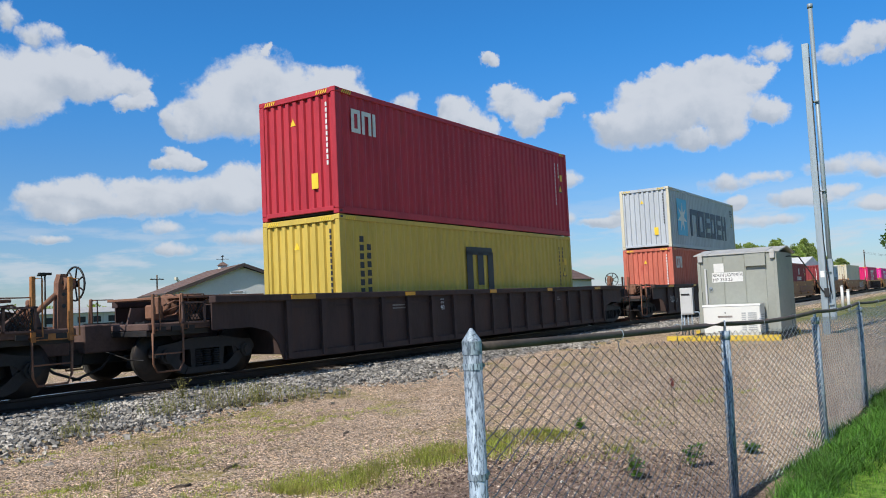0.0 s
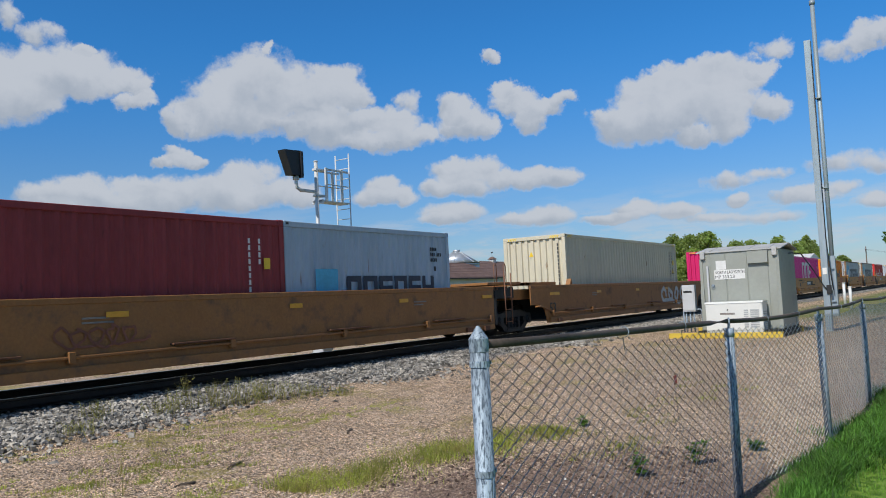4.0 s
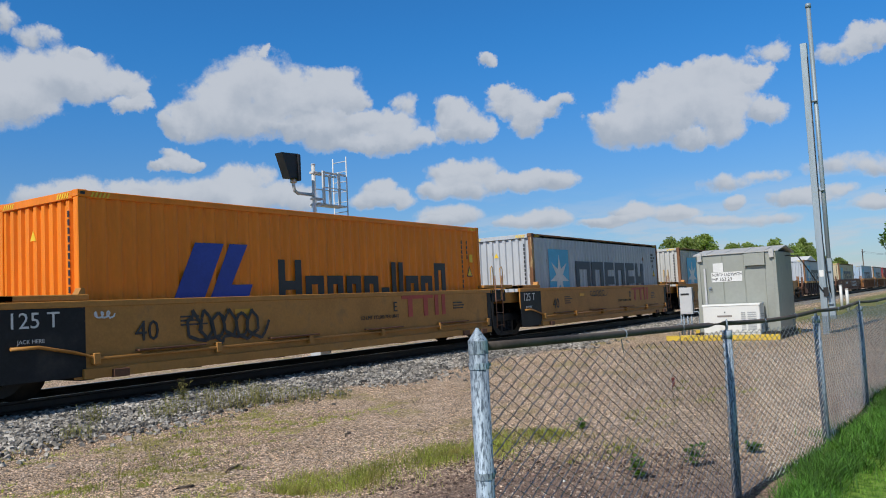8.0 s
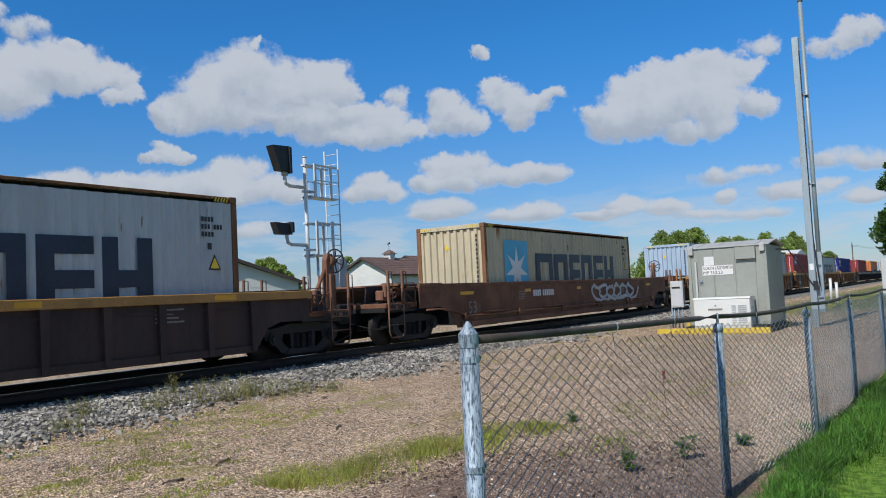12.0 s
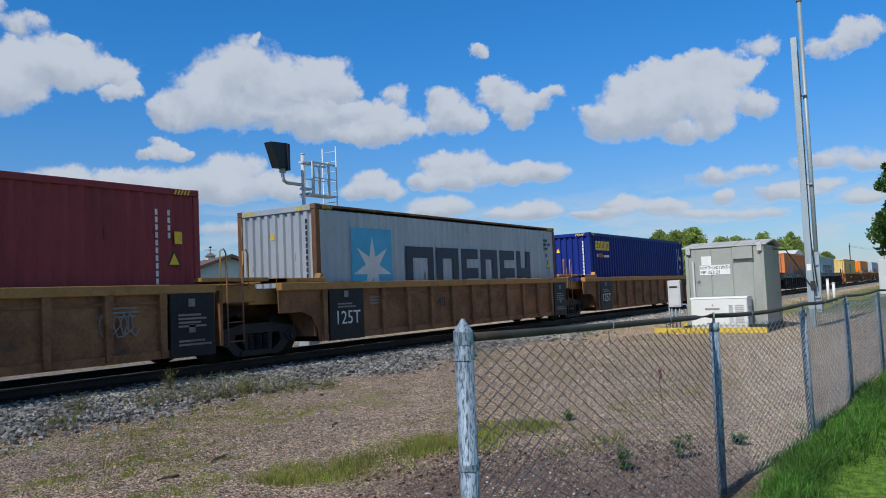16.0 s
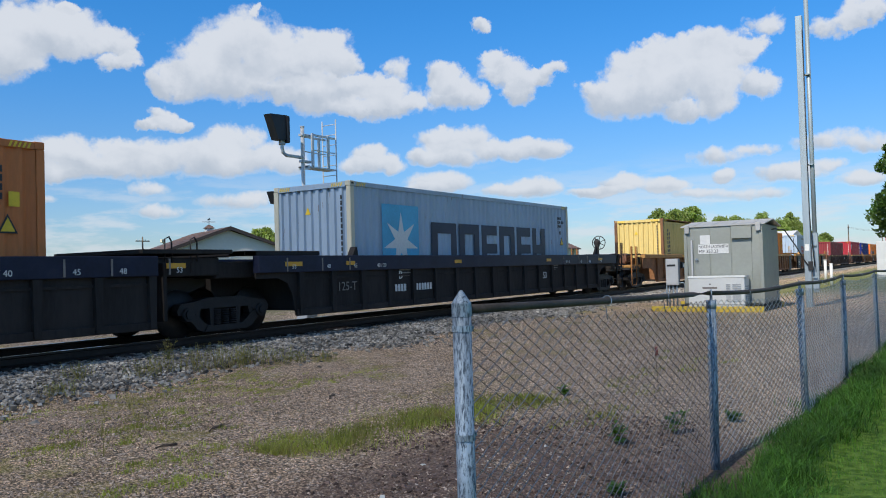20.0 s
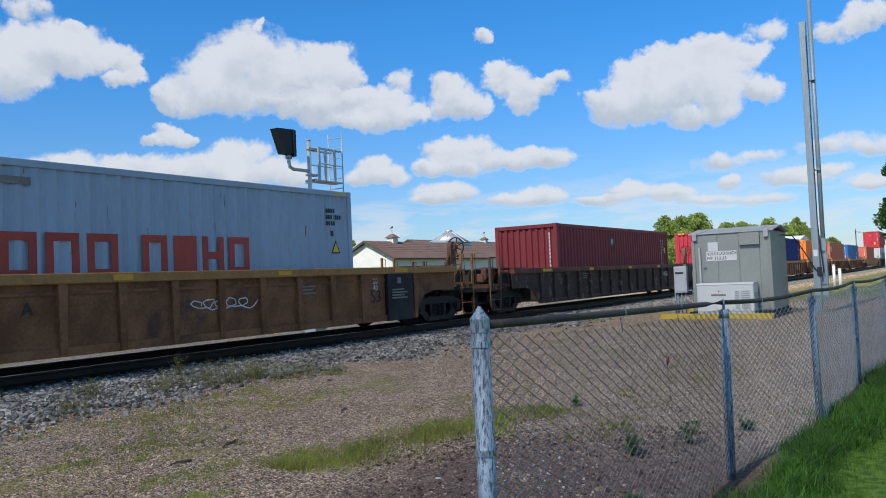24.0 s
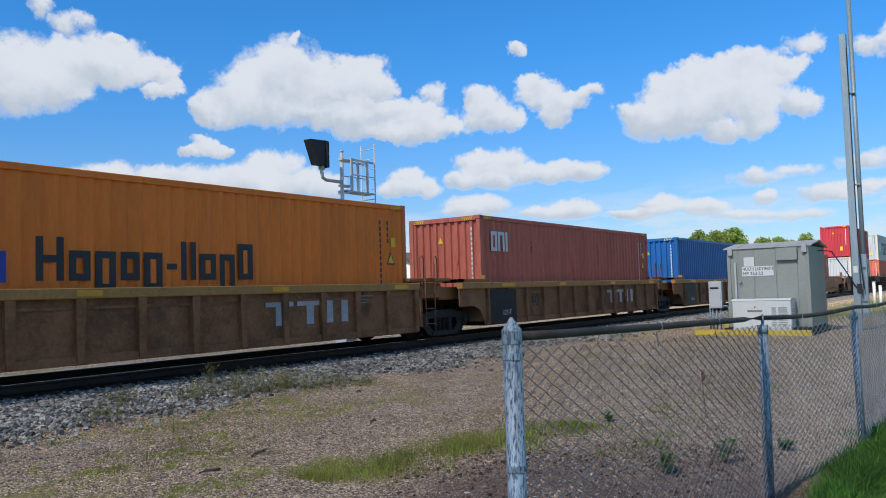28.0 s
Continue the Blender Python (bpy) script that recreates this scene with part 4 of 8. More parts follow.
# ---- signal mast behind the track ----
def make_signal():
    sig = thing("signal_mast", "galvanised railway signal mast with two black signal heads, ladder and platforms", "railway signal", at=pose(18.3, 17.0, 0.1))
    bm = rod(bmesh.new(), (0, 0, 0), (0, 0, 5.98), 0.06, 14)
    rod(bm, (0, 0, 5.98), (0, 0, 6.02), 0.07, 14)
    part("pole", bm, M["signal"], sig)
    bm = box(bmesh.new(), -0.22, 0.22, -0.22, 0.22, -0.2, 0.3, 0.02)
    part("base", bm, M["grey_box"], sig)
    # ladder
    lad = bmesh.new()
    xl = 1.25
    for y in (-0.2, 0.38):
        rod(lad, (xl + 0.12, y, 0.3), (xl + 0.12, y, 6.4), 0.022, 8)
    ladder = part("ladder", lad, M["signal"], sig)
    for k in range(18):
        bm = rod(bmesh.new(), (xl + 0.12, -0.2, 0.55 + k * 0.335), (xl + 0.12, 0.38, 0.55 + k * 0.335), 0.014, 6)
        part("rung", bm, M["signal"], ladder)
    for zf, hi in ((4.75, 1.05), (2.9, 1.08)):
        bm = box(bmesh.new(), 0.02, 1.34, -0.21, 0.21, zf - 0.05, zf, 0.008)
        box(bm, 0.02, 0.09, -0.22, 0.22, zf - 0.1, zf + 0.02)
        deck = part("platform", bm, M["signal"], sig)
        for x in (0.24, 0.98):
            for y in (-0.2, 0.2):
                bm = box(bmesh.new(), x - 0.045, x + 0.045, y - 0.03, y + 0.03, zf, zf + hi, 0.004)
                part("rail_post", bm, M["signal"], deck)
        for z in (0.52, 1.0):
            for y in (-0.2, 0.2):
                bm = box(bmesh.new(), 0.2, 1.3, y - 0.025, y + 0.025, zf + z - (0.03 if z > 0.9 else 0.012), zf + z + (0.03 if z > 0.9 else 0.012))
                part("guard_rail", bm, M["signal"], deck)
        for z in (0.12, 0.95):
            bm = box(bmesh.new(), -0.09, 0.3, -0.09, 0.09, zf + z, zf + z + 0.07, 0.006)
            part("bracket", bm, M["signal"], deck)
    bm = rod(bmesh.new(), (0.25, 0.0, 1.7), (1.0, 0, 2.85), 0.03, 8)
    part("brace", bm, M["signal"], sig)
    # heads on bent arms; the lamps look away down the line, hoods to the side
    for z, kind in ((5.02, "tall"), (3.2, "low")):
        bm = pipe(bmesh.new(), [(0, 0, z + 0.0), (-0.72, 0, z), (-0.86, 0, z + 0.06), (-0.9, 0, z + 0.2), (-0.9, 0, z + 0.52)], 0.055, 10)
        arm = part("arm", bm, M["signal"], sig, "bent pipe arm")
        bm = rod(bmesh.new(), (-0.9, 0, z + 0.3), (-0.9, 0, z + 0.42), 0.1, 10)
        part("swivel", bm, M["louvre"], arm)
        zb = z + 0.42
        if kind == "tall":
            bm = prism(bmesh.new(), [(-1.2, zb), (-0.78, zb + 0.02), (-0.8, zb + 0.78), (-1.5, zb + 0.74)], -0.15, 0.15)
        else:
            bm = prism(bmesh.new(), [(-1.33, zb - 0.12), (-0.78, zb - 0.12), (-0.78, zb + 0.2), (-1.48, zb + 0.24)], -0.12, 0.12)
        part("signal_hood", bm, M["signal_black"], sig, "black sheet-metal signal hood")
        bm = box(bmesh.new(), -0.86, -0.74, -0.2, 0.2, zb - 0.06, zb + (0.76 if kind == "tall" else 0.26), 0.02)
        part("signal_housing", bm, M["signal_black"], sig)
        for k in range(4 if kind == "tall" else 2):
            bm = rod(bmesh.new(), (-0.75, 0.02, zb + 0.08 + k * 0.19), (-0.7, 0.02, zb + 0.08 + k * 0.19), 0.02, 8)
            part("latch", bm, M["grime"], sig)
    bm = box(bmesh.new(), 1.12, 1.5, -0.3, 0.2, 0.2, 2.78, 0.01)
    part("relay_case", bm, M["grey_box"], sig, "grey instrument case")
    bm = rod(bmesh.new(), (0.55, 0.1, 0.0), (0.55, 0.1, 3.1), 0.045, 10)
    rod(bm, (0.55, 0.1, 3.1), (0.55, 0.1, 3.45), 0.02, 8)
    part("conduit", bm, M["signal"], sig)


make_signal()


# ---- houses behind the line ----
def cupola(parent, x, y, z, s, arms=True):
    bm = box(bmesh.new(), x - 0.42 * s, x + 0.42 * s, y - 0.42 * s, y + 0.42 * s, z - 0.3, z + 0.55 * s, 0.02)
    c = part("cupola", bm, M["siding"], parent, "small white cupola")
    bm = bmesh.new()
    v = [bm.verts.new((x + a * 0.58 * s, y + b * 0.58 * s, z + 0.55 * s)) for a, b in ((-1, -1), (1, -1), (1, 1), (-1, 1))]
    w = [bm.verts.new((x + a * 0.12 * s, y + b * 0.12 * s, z + 0.95 * s)) for a, b in ((-1, -1), (1, -1), (1, 1), (-1, 1))]
    bm.faces.new(v[::-1])
    bm.faces.new(w)
    for i in range(4):
        bm.faces.new((v[i], v[(i + 1) % 4], w[(i + 1) % 4], w[i]))
    part("cupola_roof", bm, M["roof_brown"], c)
    for k in range(3):
        bm = box(bmesh.new(), x - 0.3 * s, x + 0.3 * s, y - 0.435 * s, y - 0.415 * s, z + 0.05 * s + k * 0.15 * s, z + 0.13 * s + k * 0.15 * s)
        part("louvre", bm, M["grey_box"], c)
    bm = rod(bmesh.new(), (x, y, z + 0.9 * s), (x, y, z + 1.75 * s), 0.022, 6)
    if arms:
        rod(bm, (x - 0.75 * s, y, z + 1.3 * s), (x + 0.75 * s, y, z + 1.3 * s), 0.02, 6)
        rod(bm, (x, y - 0.5 * s, z + 1.3 * s), (x, y + 0.5 * s, z + 1.3 * s), 0.02, 6)
    prism(bm, [(x - 0.2 * s, z + 1.5 * s), (x + 0.2 * s, z + 1.58 * s), (x + 0.1 * s, z + 1.75 * s), (x - 0.15 * s, z + 1.62 * s)], y - 0.015, y + 0.015)
    part("weathervane", bm, M["dark"], c)


def make_house(name, label, at, width, depth, eave, ridge, over=0.4):
    """Gable house: the gable wall looks to -y of its own space, the ridge runs back along +y."""
    h = thing(name, label, "house", at=at)
    w = width / 2
    walls = prism(bmesh.new(), [(-w, 0), (w, 0), (w, eave), (0, ridge - 0.1), (-w, eave)], 0, depth)
    wall = part("wall", walls, M["siding"], h)
    slope = (ridge - eave) / w
    for sx in (-1, 1):
        e = eave - over * slope
        bm = prism(bmesh.new(), [(0, ridge), (sx * (w + over), e), (sx * (w + over), e + 0.14), (0, ridge + 0.14)], -over, depth + over)
        roof = part("roof_slope", bm, M["roof_brown"], h)
        n = 9
        for k in range(n):
            u = (k + 0.5) / n
            x, z = sx * (w + over) * u, ridge + 0.14 - (ridge - e) * u
            bm = box(bmesh.new(), min(x, x + sx * 0.03), max(x, x + sx * 0.03), -over, depth + over, z - 0.04, z + 0.008)
            part("shingle_course", bm, M["roof_brown"], roof)
        bm = prism(bmesh.new(), [(0, ridge + 0.15), (sx * (w + over), e + 0.15), (sx * (w + over), e - 0.08), (0, ridge - 0.08)], -over - 0.03, -over)
        part("fascia", bm, M["fascia"], h)
        bm = box(bmesh.new(), min(sx * (w + over), sx * (w + over + 0.09)), max(sx * (w + over), sx * (w + over + 0.09)), -over, depth + over, e - 0.02, e + 0.11)
        part("gutter", bm, M["fascia"], h)
    for k in range(int(eave / 0.3)):
        z = 0.3 + k * 0.3
        bm = box(bmesh.new(), -w - 0.012, w + 0.012, -0.014, 0.0, z, z + 0.02)
        part("siding_board", bm, M["siding"], wall)
    return h


house = make_house("house", "white single-storey building with brown shingle roof and cupola", pose(36.2, 40.45, -0.05, 0, 0, -25), 9.2, 9.0, 2.95, 4.6)
cupola(house, 0, 4.7, 4.55, 0.62)
bm = box(bmesh.new(), -0.9, 0.1, -0.05, 0.0, 2.6, 2.95)
sgn = part("wall_sign", bm, M["white_ink"], house, "small white board")
part("sign_bars", plates([(-0.8, 0.0, 2.8, 2.88), (-0.75, -0.05, 2.67, 2.73)], y=-0.06), M["faint_ink"], sgn)
barn = make_house("house", "white gabled building with long brown roof and cupola", pose(59.4, 48.0, 0, 0, 0, -90), 6.6, 17.0, 3.75, 5.4)
cupola(barn, 0, 4.2, 5.35, 1.0, False)
shed = make_house("barn", "long low building with a brown roof far behind the track", pose(86.0, 62.0, 0, 0, 0, -90), 11.0, 46.0, 4.4, 6.9)
cupola(shed, 0, 20.0, 6.8, 1.0, False)


def make_bin():
    g = thing("grain_bin", "silver corrugated grain bin with conical roof", "grain bin", at=pose(77.3, 50, 0))
    for k in range(8):
        bm = bmesh.new()
        z = k * 0.7
        rod(bm, (0, 0, z), (0, 0, z + 0.35), 2.58, 28, 2.62)
        rod(bm, (0, 0, z + 0.35), (0, 0, z + 0.7), 2.62, 28, 2.58)
        part("wall_ring", bm, M["bin"], g)
    bm = rod(bmesh.new(), (0, 0, 5.6), (0, 0, 6.95), 2.75, 28, 0.5)
    roof = part("roof", bm, M["bin"], g)
    bm = rod(bmesh.new(), (0, 0, 6.95), (0, 0, 7.2), 0.42, 16)
    part("roof_cap", bm, M["bin"], roof)
    for k in range(14):
        a = 2 * math.pi * k / 14
        bm = rod(bmesh.new(), (2.74 * math.cos(a), 2.74 * math.sin(a), 5.62), (0.5 * math.cos(a), 0.5 * math.sin(a), 6.97), 0.03, 5)
        part("roof_rib", bm, M["bin"], roof)
    bm = box(bmesh.new(), -0.4, 0.4, -2.68, -2.55, 0.4, 2.2, 0.02)
    part("door", bm, M["bin"], g)


make_bin()
loader = thing("conveyor_spout", "pale yellow slanted loading spout", "conveyor", at=pose(60.4, 78.5, 0))
bm = pipe(bmesh.new(), [(0.75, 0, -0.05), (0.75, 0, 4.6), (0.65, 0, 4.78), (-0.4, 0, 5.6)], 0.15, 8)
spout = part("spout", bm, M["cream"], loader)
part("spout_head", box(bmesh.new(), -0.58, -0.3, -0.18, 0.18, 5.48, 5.85, 0.02), M["cream"], spout)


def make_pole(x, y, h, kind="wood"):
    if kind == "wood":
        p = thing("utility_pole", "weathered wooden utility pole with crossarm", "utility pole", at=pose(x, y, 0), group="utility poles")
        part("pole", rod(bmesh.new(), (0, 0, 0), (0, 0, h), 0.16, 10, 0.11), M["pole_wood"], p)
        arm = part("crossarm", box(bmesh.new(), -1.2, 1.2, -0.07, 0.07, h - 0.75, h - 0.6), M["pole_wood"], p)
        for dx in (-1.05, -0.5, 0.5, 1.05):
            part("insulator", rod(bmesh.new(), (dx, 0, h - 0.6), (dx, 0, h - 0.42), 0.045, 8), M["grey_box"], arm)
    else:
        p = thing("yard_light", "slim steel yard light pole", "light pole", at=pose(x, y, 0), group="yard lights")
        part("pole", rod(bmesh.new(), (0, 0, 0), (0, 0, h), 0.09, 8, 0.06), M["grime"], p)
        part("lamp_head", box(bmesh.new(), -0.5, 0.5, -0.15, 0.15, h, h + 0.2, 0.03), M["grime"], p)


make_pole(75.9, 104, 7.6)
make_pole(33.6, 60, 5.0, "steel")
make_pole(50.0, 90, 6.6, "steel")
for x, y, h in ((205, 20, 9.0), (250, 16, 9.5), (300, 14, 10.0)):
    make_pole(x, y, h)
for z in (8.2, 8.45):
    bm = pipe(bmesh.new(), [(205, 20, z), (227, 18, z - 0.25), (250, 16, z + 0.4), (275, 15, z + 0.2), (300, 14, z + 0.9)], 0.02, 5)
    thing("power_line", "thin black overhead wire between poles", "power line", bm=bm, mat=M["dark"], group="power lines")

# white marker posts and a pale cabinet farther along the line
for x, y, h in ((48.5, 5.95, 1.35), (46.3, 5.4, 1.15)):
    bm = rod(bmesh.new(), (0, 0, 0), (0, 0, h), 0.075, 12)
    rod(bm, (0, 0, h), (0, 0, h + 0.05), 0.085, 12)
    thing("marker_post", "white plastic marker post in the gravel", "marker post", at=pose(x, y, 0), group="marker posts", bm=bm, mat=M["white_post"])
cab = thing("utility_cabinet", "pale grey utility cabinet beside the line", "utility cabinet", at=pose(60.0, 3.85, 0))
part("body", box(bmesh.new(), -0.4, 0.4, -0.3, 0.35, 0, 2.5, 0.03), M["grey_box"], cab)
part("door", box(bmesh.new(), -0.43, -0.4, -0.25, 0.3, 0.1, 1.3, 0.01), M["grey_box"], cab)
white = thing("shed", "low white shed with a pale roof beyond the track", "shed", at=pose(150, 26, 0))
part("wall", box(bmesh.new(), -9, 9, -3, 3, 0, 4.6), M["siding"], white)
part("roof", prism(bmesh.new(), [(-9.4, 4.6), (9.4, 4.6), (9.4, 4.8), (0, 6.4), (-9.4, 4.8)], -3.4, 3.4), M["white_post"], white)


# a long low building with a pale roof, far off beyond the field
depot = thing("long_building", "long low white building with a pale grey roof beyond the field", "building", at=pose(79.0, 132.0, 0))
depot_wall = part("wall", box(bmesh.new(), -24, 24, 0, 9, 0, 2.35), M["siding"], depot)
for k in range(16):
    x = -22.5 + k * 3.0
    part("window", box(bmesh.new(), x - 0.75, x + 0.75, -0.05, 0.0, 0.7, 1.75), M["dark"], depot_wall)
    part("pilaster", box(bmesh.new(), x + 1.3, x + 1.6, -0.12, 0.0, 0.0, 2.3), M["siding"], depot_wall)
for near in (True, False):
    bm = bmesh.new()
    for x in (-24.5, 24.5):
        for y, z in ((-0.6, 2.3), (4.5, 3.3), (4.5, 3.42), (-0.6, 2.45)):
            bm.verts.new((x, y if near else 9.0 - y, z))
    v = list(bm.verts)
    for i in range(4):
        bm.faces.new((v[i], v[(i + 1) % 4], v[4 + (i + 1) % 4], v[4 + i]))
    bm.faces.new(v[:4])
    bm.faces.new(v[4:])
    part("roof_slope", bm, M["alu_roof"], depot)


# ---- trees ----
def leaf_cloud(q, clumps, size, per, flat=0.75):
    """Many small leaves, thick in clumps with gaps between them."""
    verts, faces = [], []
    for cx, cy, cz, r in clumps:
        for _ in range(per):
            d = Vector((q.gauss(0, 1), q.gauss(0, 1), q.gauss(0, 1)))
            d = d.normalized() * r * (0.45 + 0.6 * q.random() ** 0.6)
            p = Vector((cx + d.x, cy + d.y, cz + d.z * flat))
            n = Vector((q.gauss(0, 1), q.gauss(0, 1), q.gauss(0, 1) + 0.5)).normalized()
            u = n.orthogonal().normalized() * size * q.uniform(0.6, 1.3)
            w = n.cross(u).normalized() * size * q.uniform(0.35, 0.7)
            b = len(verts)
            verts += [p - u, p + w, p + u, p - w]
            faces.append((b, b + 1, b + 2, b + 3))
    me = bpy.data.meshes.new("crown")
    me.from_pydata([tuple(v) for v in verts], [], faces)
    return me


def make_tree(x, y, h, r, seed, leaf=0.09, per=90, n=46, mat="leaf", trunk=0.16, low=0.25, name_label="full green leafy tree in the distance", group=""):
    q = random.Random(seed)
    t = thing("tree", name_label, "tree", at=pose(x, y, 0), group=group)
    bm = bmesh.new()
    rod(bm, (0, 0, -0.1), (0.05 * h * 0.2, 0, h * 0.45), trunk, 9, trunk * 0.6)
    rod(bm, (0.05 * h * 0.2, 0, h * 0.45), (0, 0.03 * h, h * 0.85), trunk * 0.6, 7, trunk * 0.15)
    part("trunk", bm, M["bark"], t)
    clumps = []
    for k in range(n):
        u = q.random()
        z = h * (low + (1 - low) * u)
        wide = r * math.sin(math.pi * min(1.0, (0.12 + 0.88 * u)) ** 0.8) * 0.9 + 0.1 * r
        a = q.uniform(0, 2 * math.pi)
        d = wide * math.sqrt(q.uniform(0.15, 1.0))
        clumps.append((d * math.cos(a), d * math.sin(a), z, r * q.uniform(0.12, 0.26)))
    for k in range(9):
        cx, cy, cz, _ = clumps[k * 3 % n]
        bm = rod(bmesh.new(), (0, 0, max(h * 0.2, cz - 0.3 * h)), (cx * 0.85, cy * 0.85, cz), trunk * 0.3, 6, trunk * 0.08)
        part("limb", bm, M["bark"], t)
    me = leaf_cloud(q, clumps, leaf, per)
    me.materials.append(M[mat])
    part("crown", me, None, t)
    return t


make_tree(32.4, -0.12, 8.2, 2.35, 3, leaf=0.085, per=230, n=130, low=0.15, name_label="leafy green tree on the lawn beside the fence")
far = ((80, 90, 6.4, 3.4), (85, 88, 8.6, 4), (90, 90, 7.2, 3.5), (94, 92, 6.0, 3), (109, 92, 8.8, 3.6), (113, 95, 7.0, 3.0))
for k, (x, y, h, r) in enumerate(far):
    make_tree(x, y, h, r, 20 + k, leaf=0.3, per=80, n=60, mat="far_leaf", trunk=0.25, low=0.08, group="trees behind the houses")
q = random.Random(99)
for k in range(24):
    x = 131 + k * 2.45 + q.uniform(-1.0, 1.0)
    y = 40 + q.uniform(-4, 6)
    tall = (9.9 + 0.6 * math.sin(k * 0.37 + 0.2) + q.uniform(-0.7, 0.6)) * (0.78 if k < 2 or k > 22 else 1.0)
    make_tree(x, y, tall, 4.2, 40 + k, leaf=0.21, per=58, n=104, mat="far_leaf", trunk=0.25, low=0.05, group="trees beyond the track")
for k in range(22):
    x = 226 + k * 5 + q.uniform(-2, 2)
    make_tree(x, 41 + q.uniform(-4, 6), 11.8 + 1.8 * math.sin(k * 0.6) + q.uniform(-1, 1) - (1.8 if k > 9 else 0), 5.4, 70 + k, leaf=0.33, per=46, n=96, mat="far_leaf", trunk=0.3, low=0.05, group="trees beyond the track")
woods_q = random.Random(5)
clumps = []
for k in range(260):
    x = 300 + k * 6.5 + woods_q.uniform(-4, 4)
    y = 60 + 0.08 * (x - 300) + woods_q.uniform(-12, 12)
    hh = woods_q.uniform(8, 15)
    for j in range(4):
        clumps.append((x + woods_q.uniform(-2.5, 2.5), y + woods_q.uniform(-2, 2), hh * (0.2 + 0.22 * j), woods_q.uniform(2.2, 3.4)))
for k in range(150):
    x = -260 + k * 4.6
    hh = woods_q.uniform(4, 7.5)
    for j in range(3):
        clumps.append((x + woods_q.uniform(-3, 3), 330 + woods_q.uniform(-15, 15), hh * (0.2 + 0.3 * j), woods_q.uniform(2.5, 4.0)))
# same pale leaf, its haze painted in, for the horizon woods
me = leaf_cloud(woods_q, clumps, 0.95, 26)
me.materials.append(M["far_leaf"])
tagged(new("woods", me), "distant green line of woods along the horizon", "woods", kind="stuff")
# ---- near ground: ballast stones, pebbles, grass, weeds ----
def stone_mesh(q, spots, sizes, mats, name):
    """Broken stones: squashed six- to eight-cornered lumps, one sheet of geometry."""
    verts, faces = [], []
    base = [(-1, -1, -1), (1, -1, -1), (1, 1, -1), (-1, 1, -1), (-1, -1, 1), (1, -1, 1), (1, 1, 1), (-1, 1, 1)]
    quads = ((4, 5, 6, 7), (0, 1, 5, 4), (1, 2, 6, 5), (2, 3, 7, 6), (3, 0, 4, 7))
    for (x, y, z), s in zip(spots, sizes):
        a = q.uniform(0, 6.283)
        ca, sa = math.cos(a), math.sin(a)
        tilt = q.uniform(-0.7, 0.7)
        sx, sy, sz = s * q.uniform(0.6, 1.15), s * q.uniform(0.5, 0.9), s * q.uniform(0.35, 0.7)
        b = len(verts)
        for vx, vy, vz in base:
            px = vx * sx * q.uniform(0.45, 1.0)
            py = vy * sy * q.uniform(0.45, 1.0)
            pz = vz * sz * q.uniform(0.5, 1.0)
            pz, px = pz * math.cos(tilt) - px * math.sin(tilt), pz * math.sin(tilt) + px * math.cos(tilt)
            verts.append((x + px * ca - py * sa, y + px * sa + py * ca, z + pz))
        faces += [tuple(b + i for i in f) for f in quads]
    me = bpy.data.meshes.new(name)
    me.from_pydata(verts, [], faces)
    for m in mats:
        me.materials.append(m)
    return me


def island_tone(m, lo, hi):
    """Tells apart the pieces of one sheet by tone."""
    nt = m.node_tree
    bsdf = next(n for n in nt.nodes if n.type == "BSDF_PRINCIPLED")
    old = bsdf.inputs["Base Color"].links[0].from_socket
    geo = nt.nodes.new("ShaderNodeNewGeometry")
    ramp = nt.nodes.new("ShaderNodeMapRange")
    ramp.inputs[3].default_value, ramp.inputs[4].default_value = lo, hi
    nt.links.new(geo.outputs["Random Per Island"], ramp.inputs[0])
    mul = nt.nodes.new("ShaderNodeVectorMath")
    mul.operation = "SCALE"
    nt.links.new(old, mul.inputs[0])
    nt.links.new(ramp.outputs[0], mul.inputs["Scale"])
    nt.links.new(mul.outputs[0], bsdf.inputs["Base Color"])


# tall_blade's wide range also paints dark shaded gaps and lit blades
for key, lo, hi in (("stone", 0.2, 1.6), ("pebble", 0.2, 1.4), ("clod", 0.35, 1.9), ("blade", 0.4, 1.7), ("tall_blade", 0.15, 2.5), ("weed_pale", 0.6, 1.4), ("yard_blade", 0.35, 1.6), ("dry_blade", 0.4, 1.6), ("leaf", 0.5, 1.5), ("far_leaf", 0.6, 1.4)):
    island_tone(M[key], lo, hi)


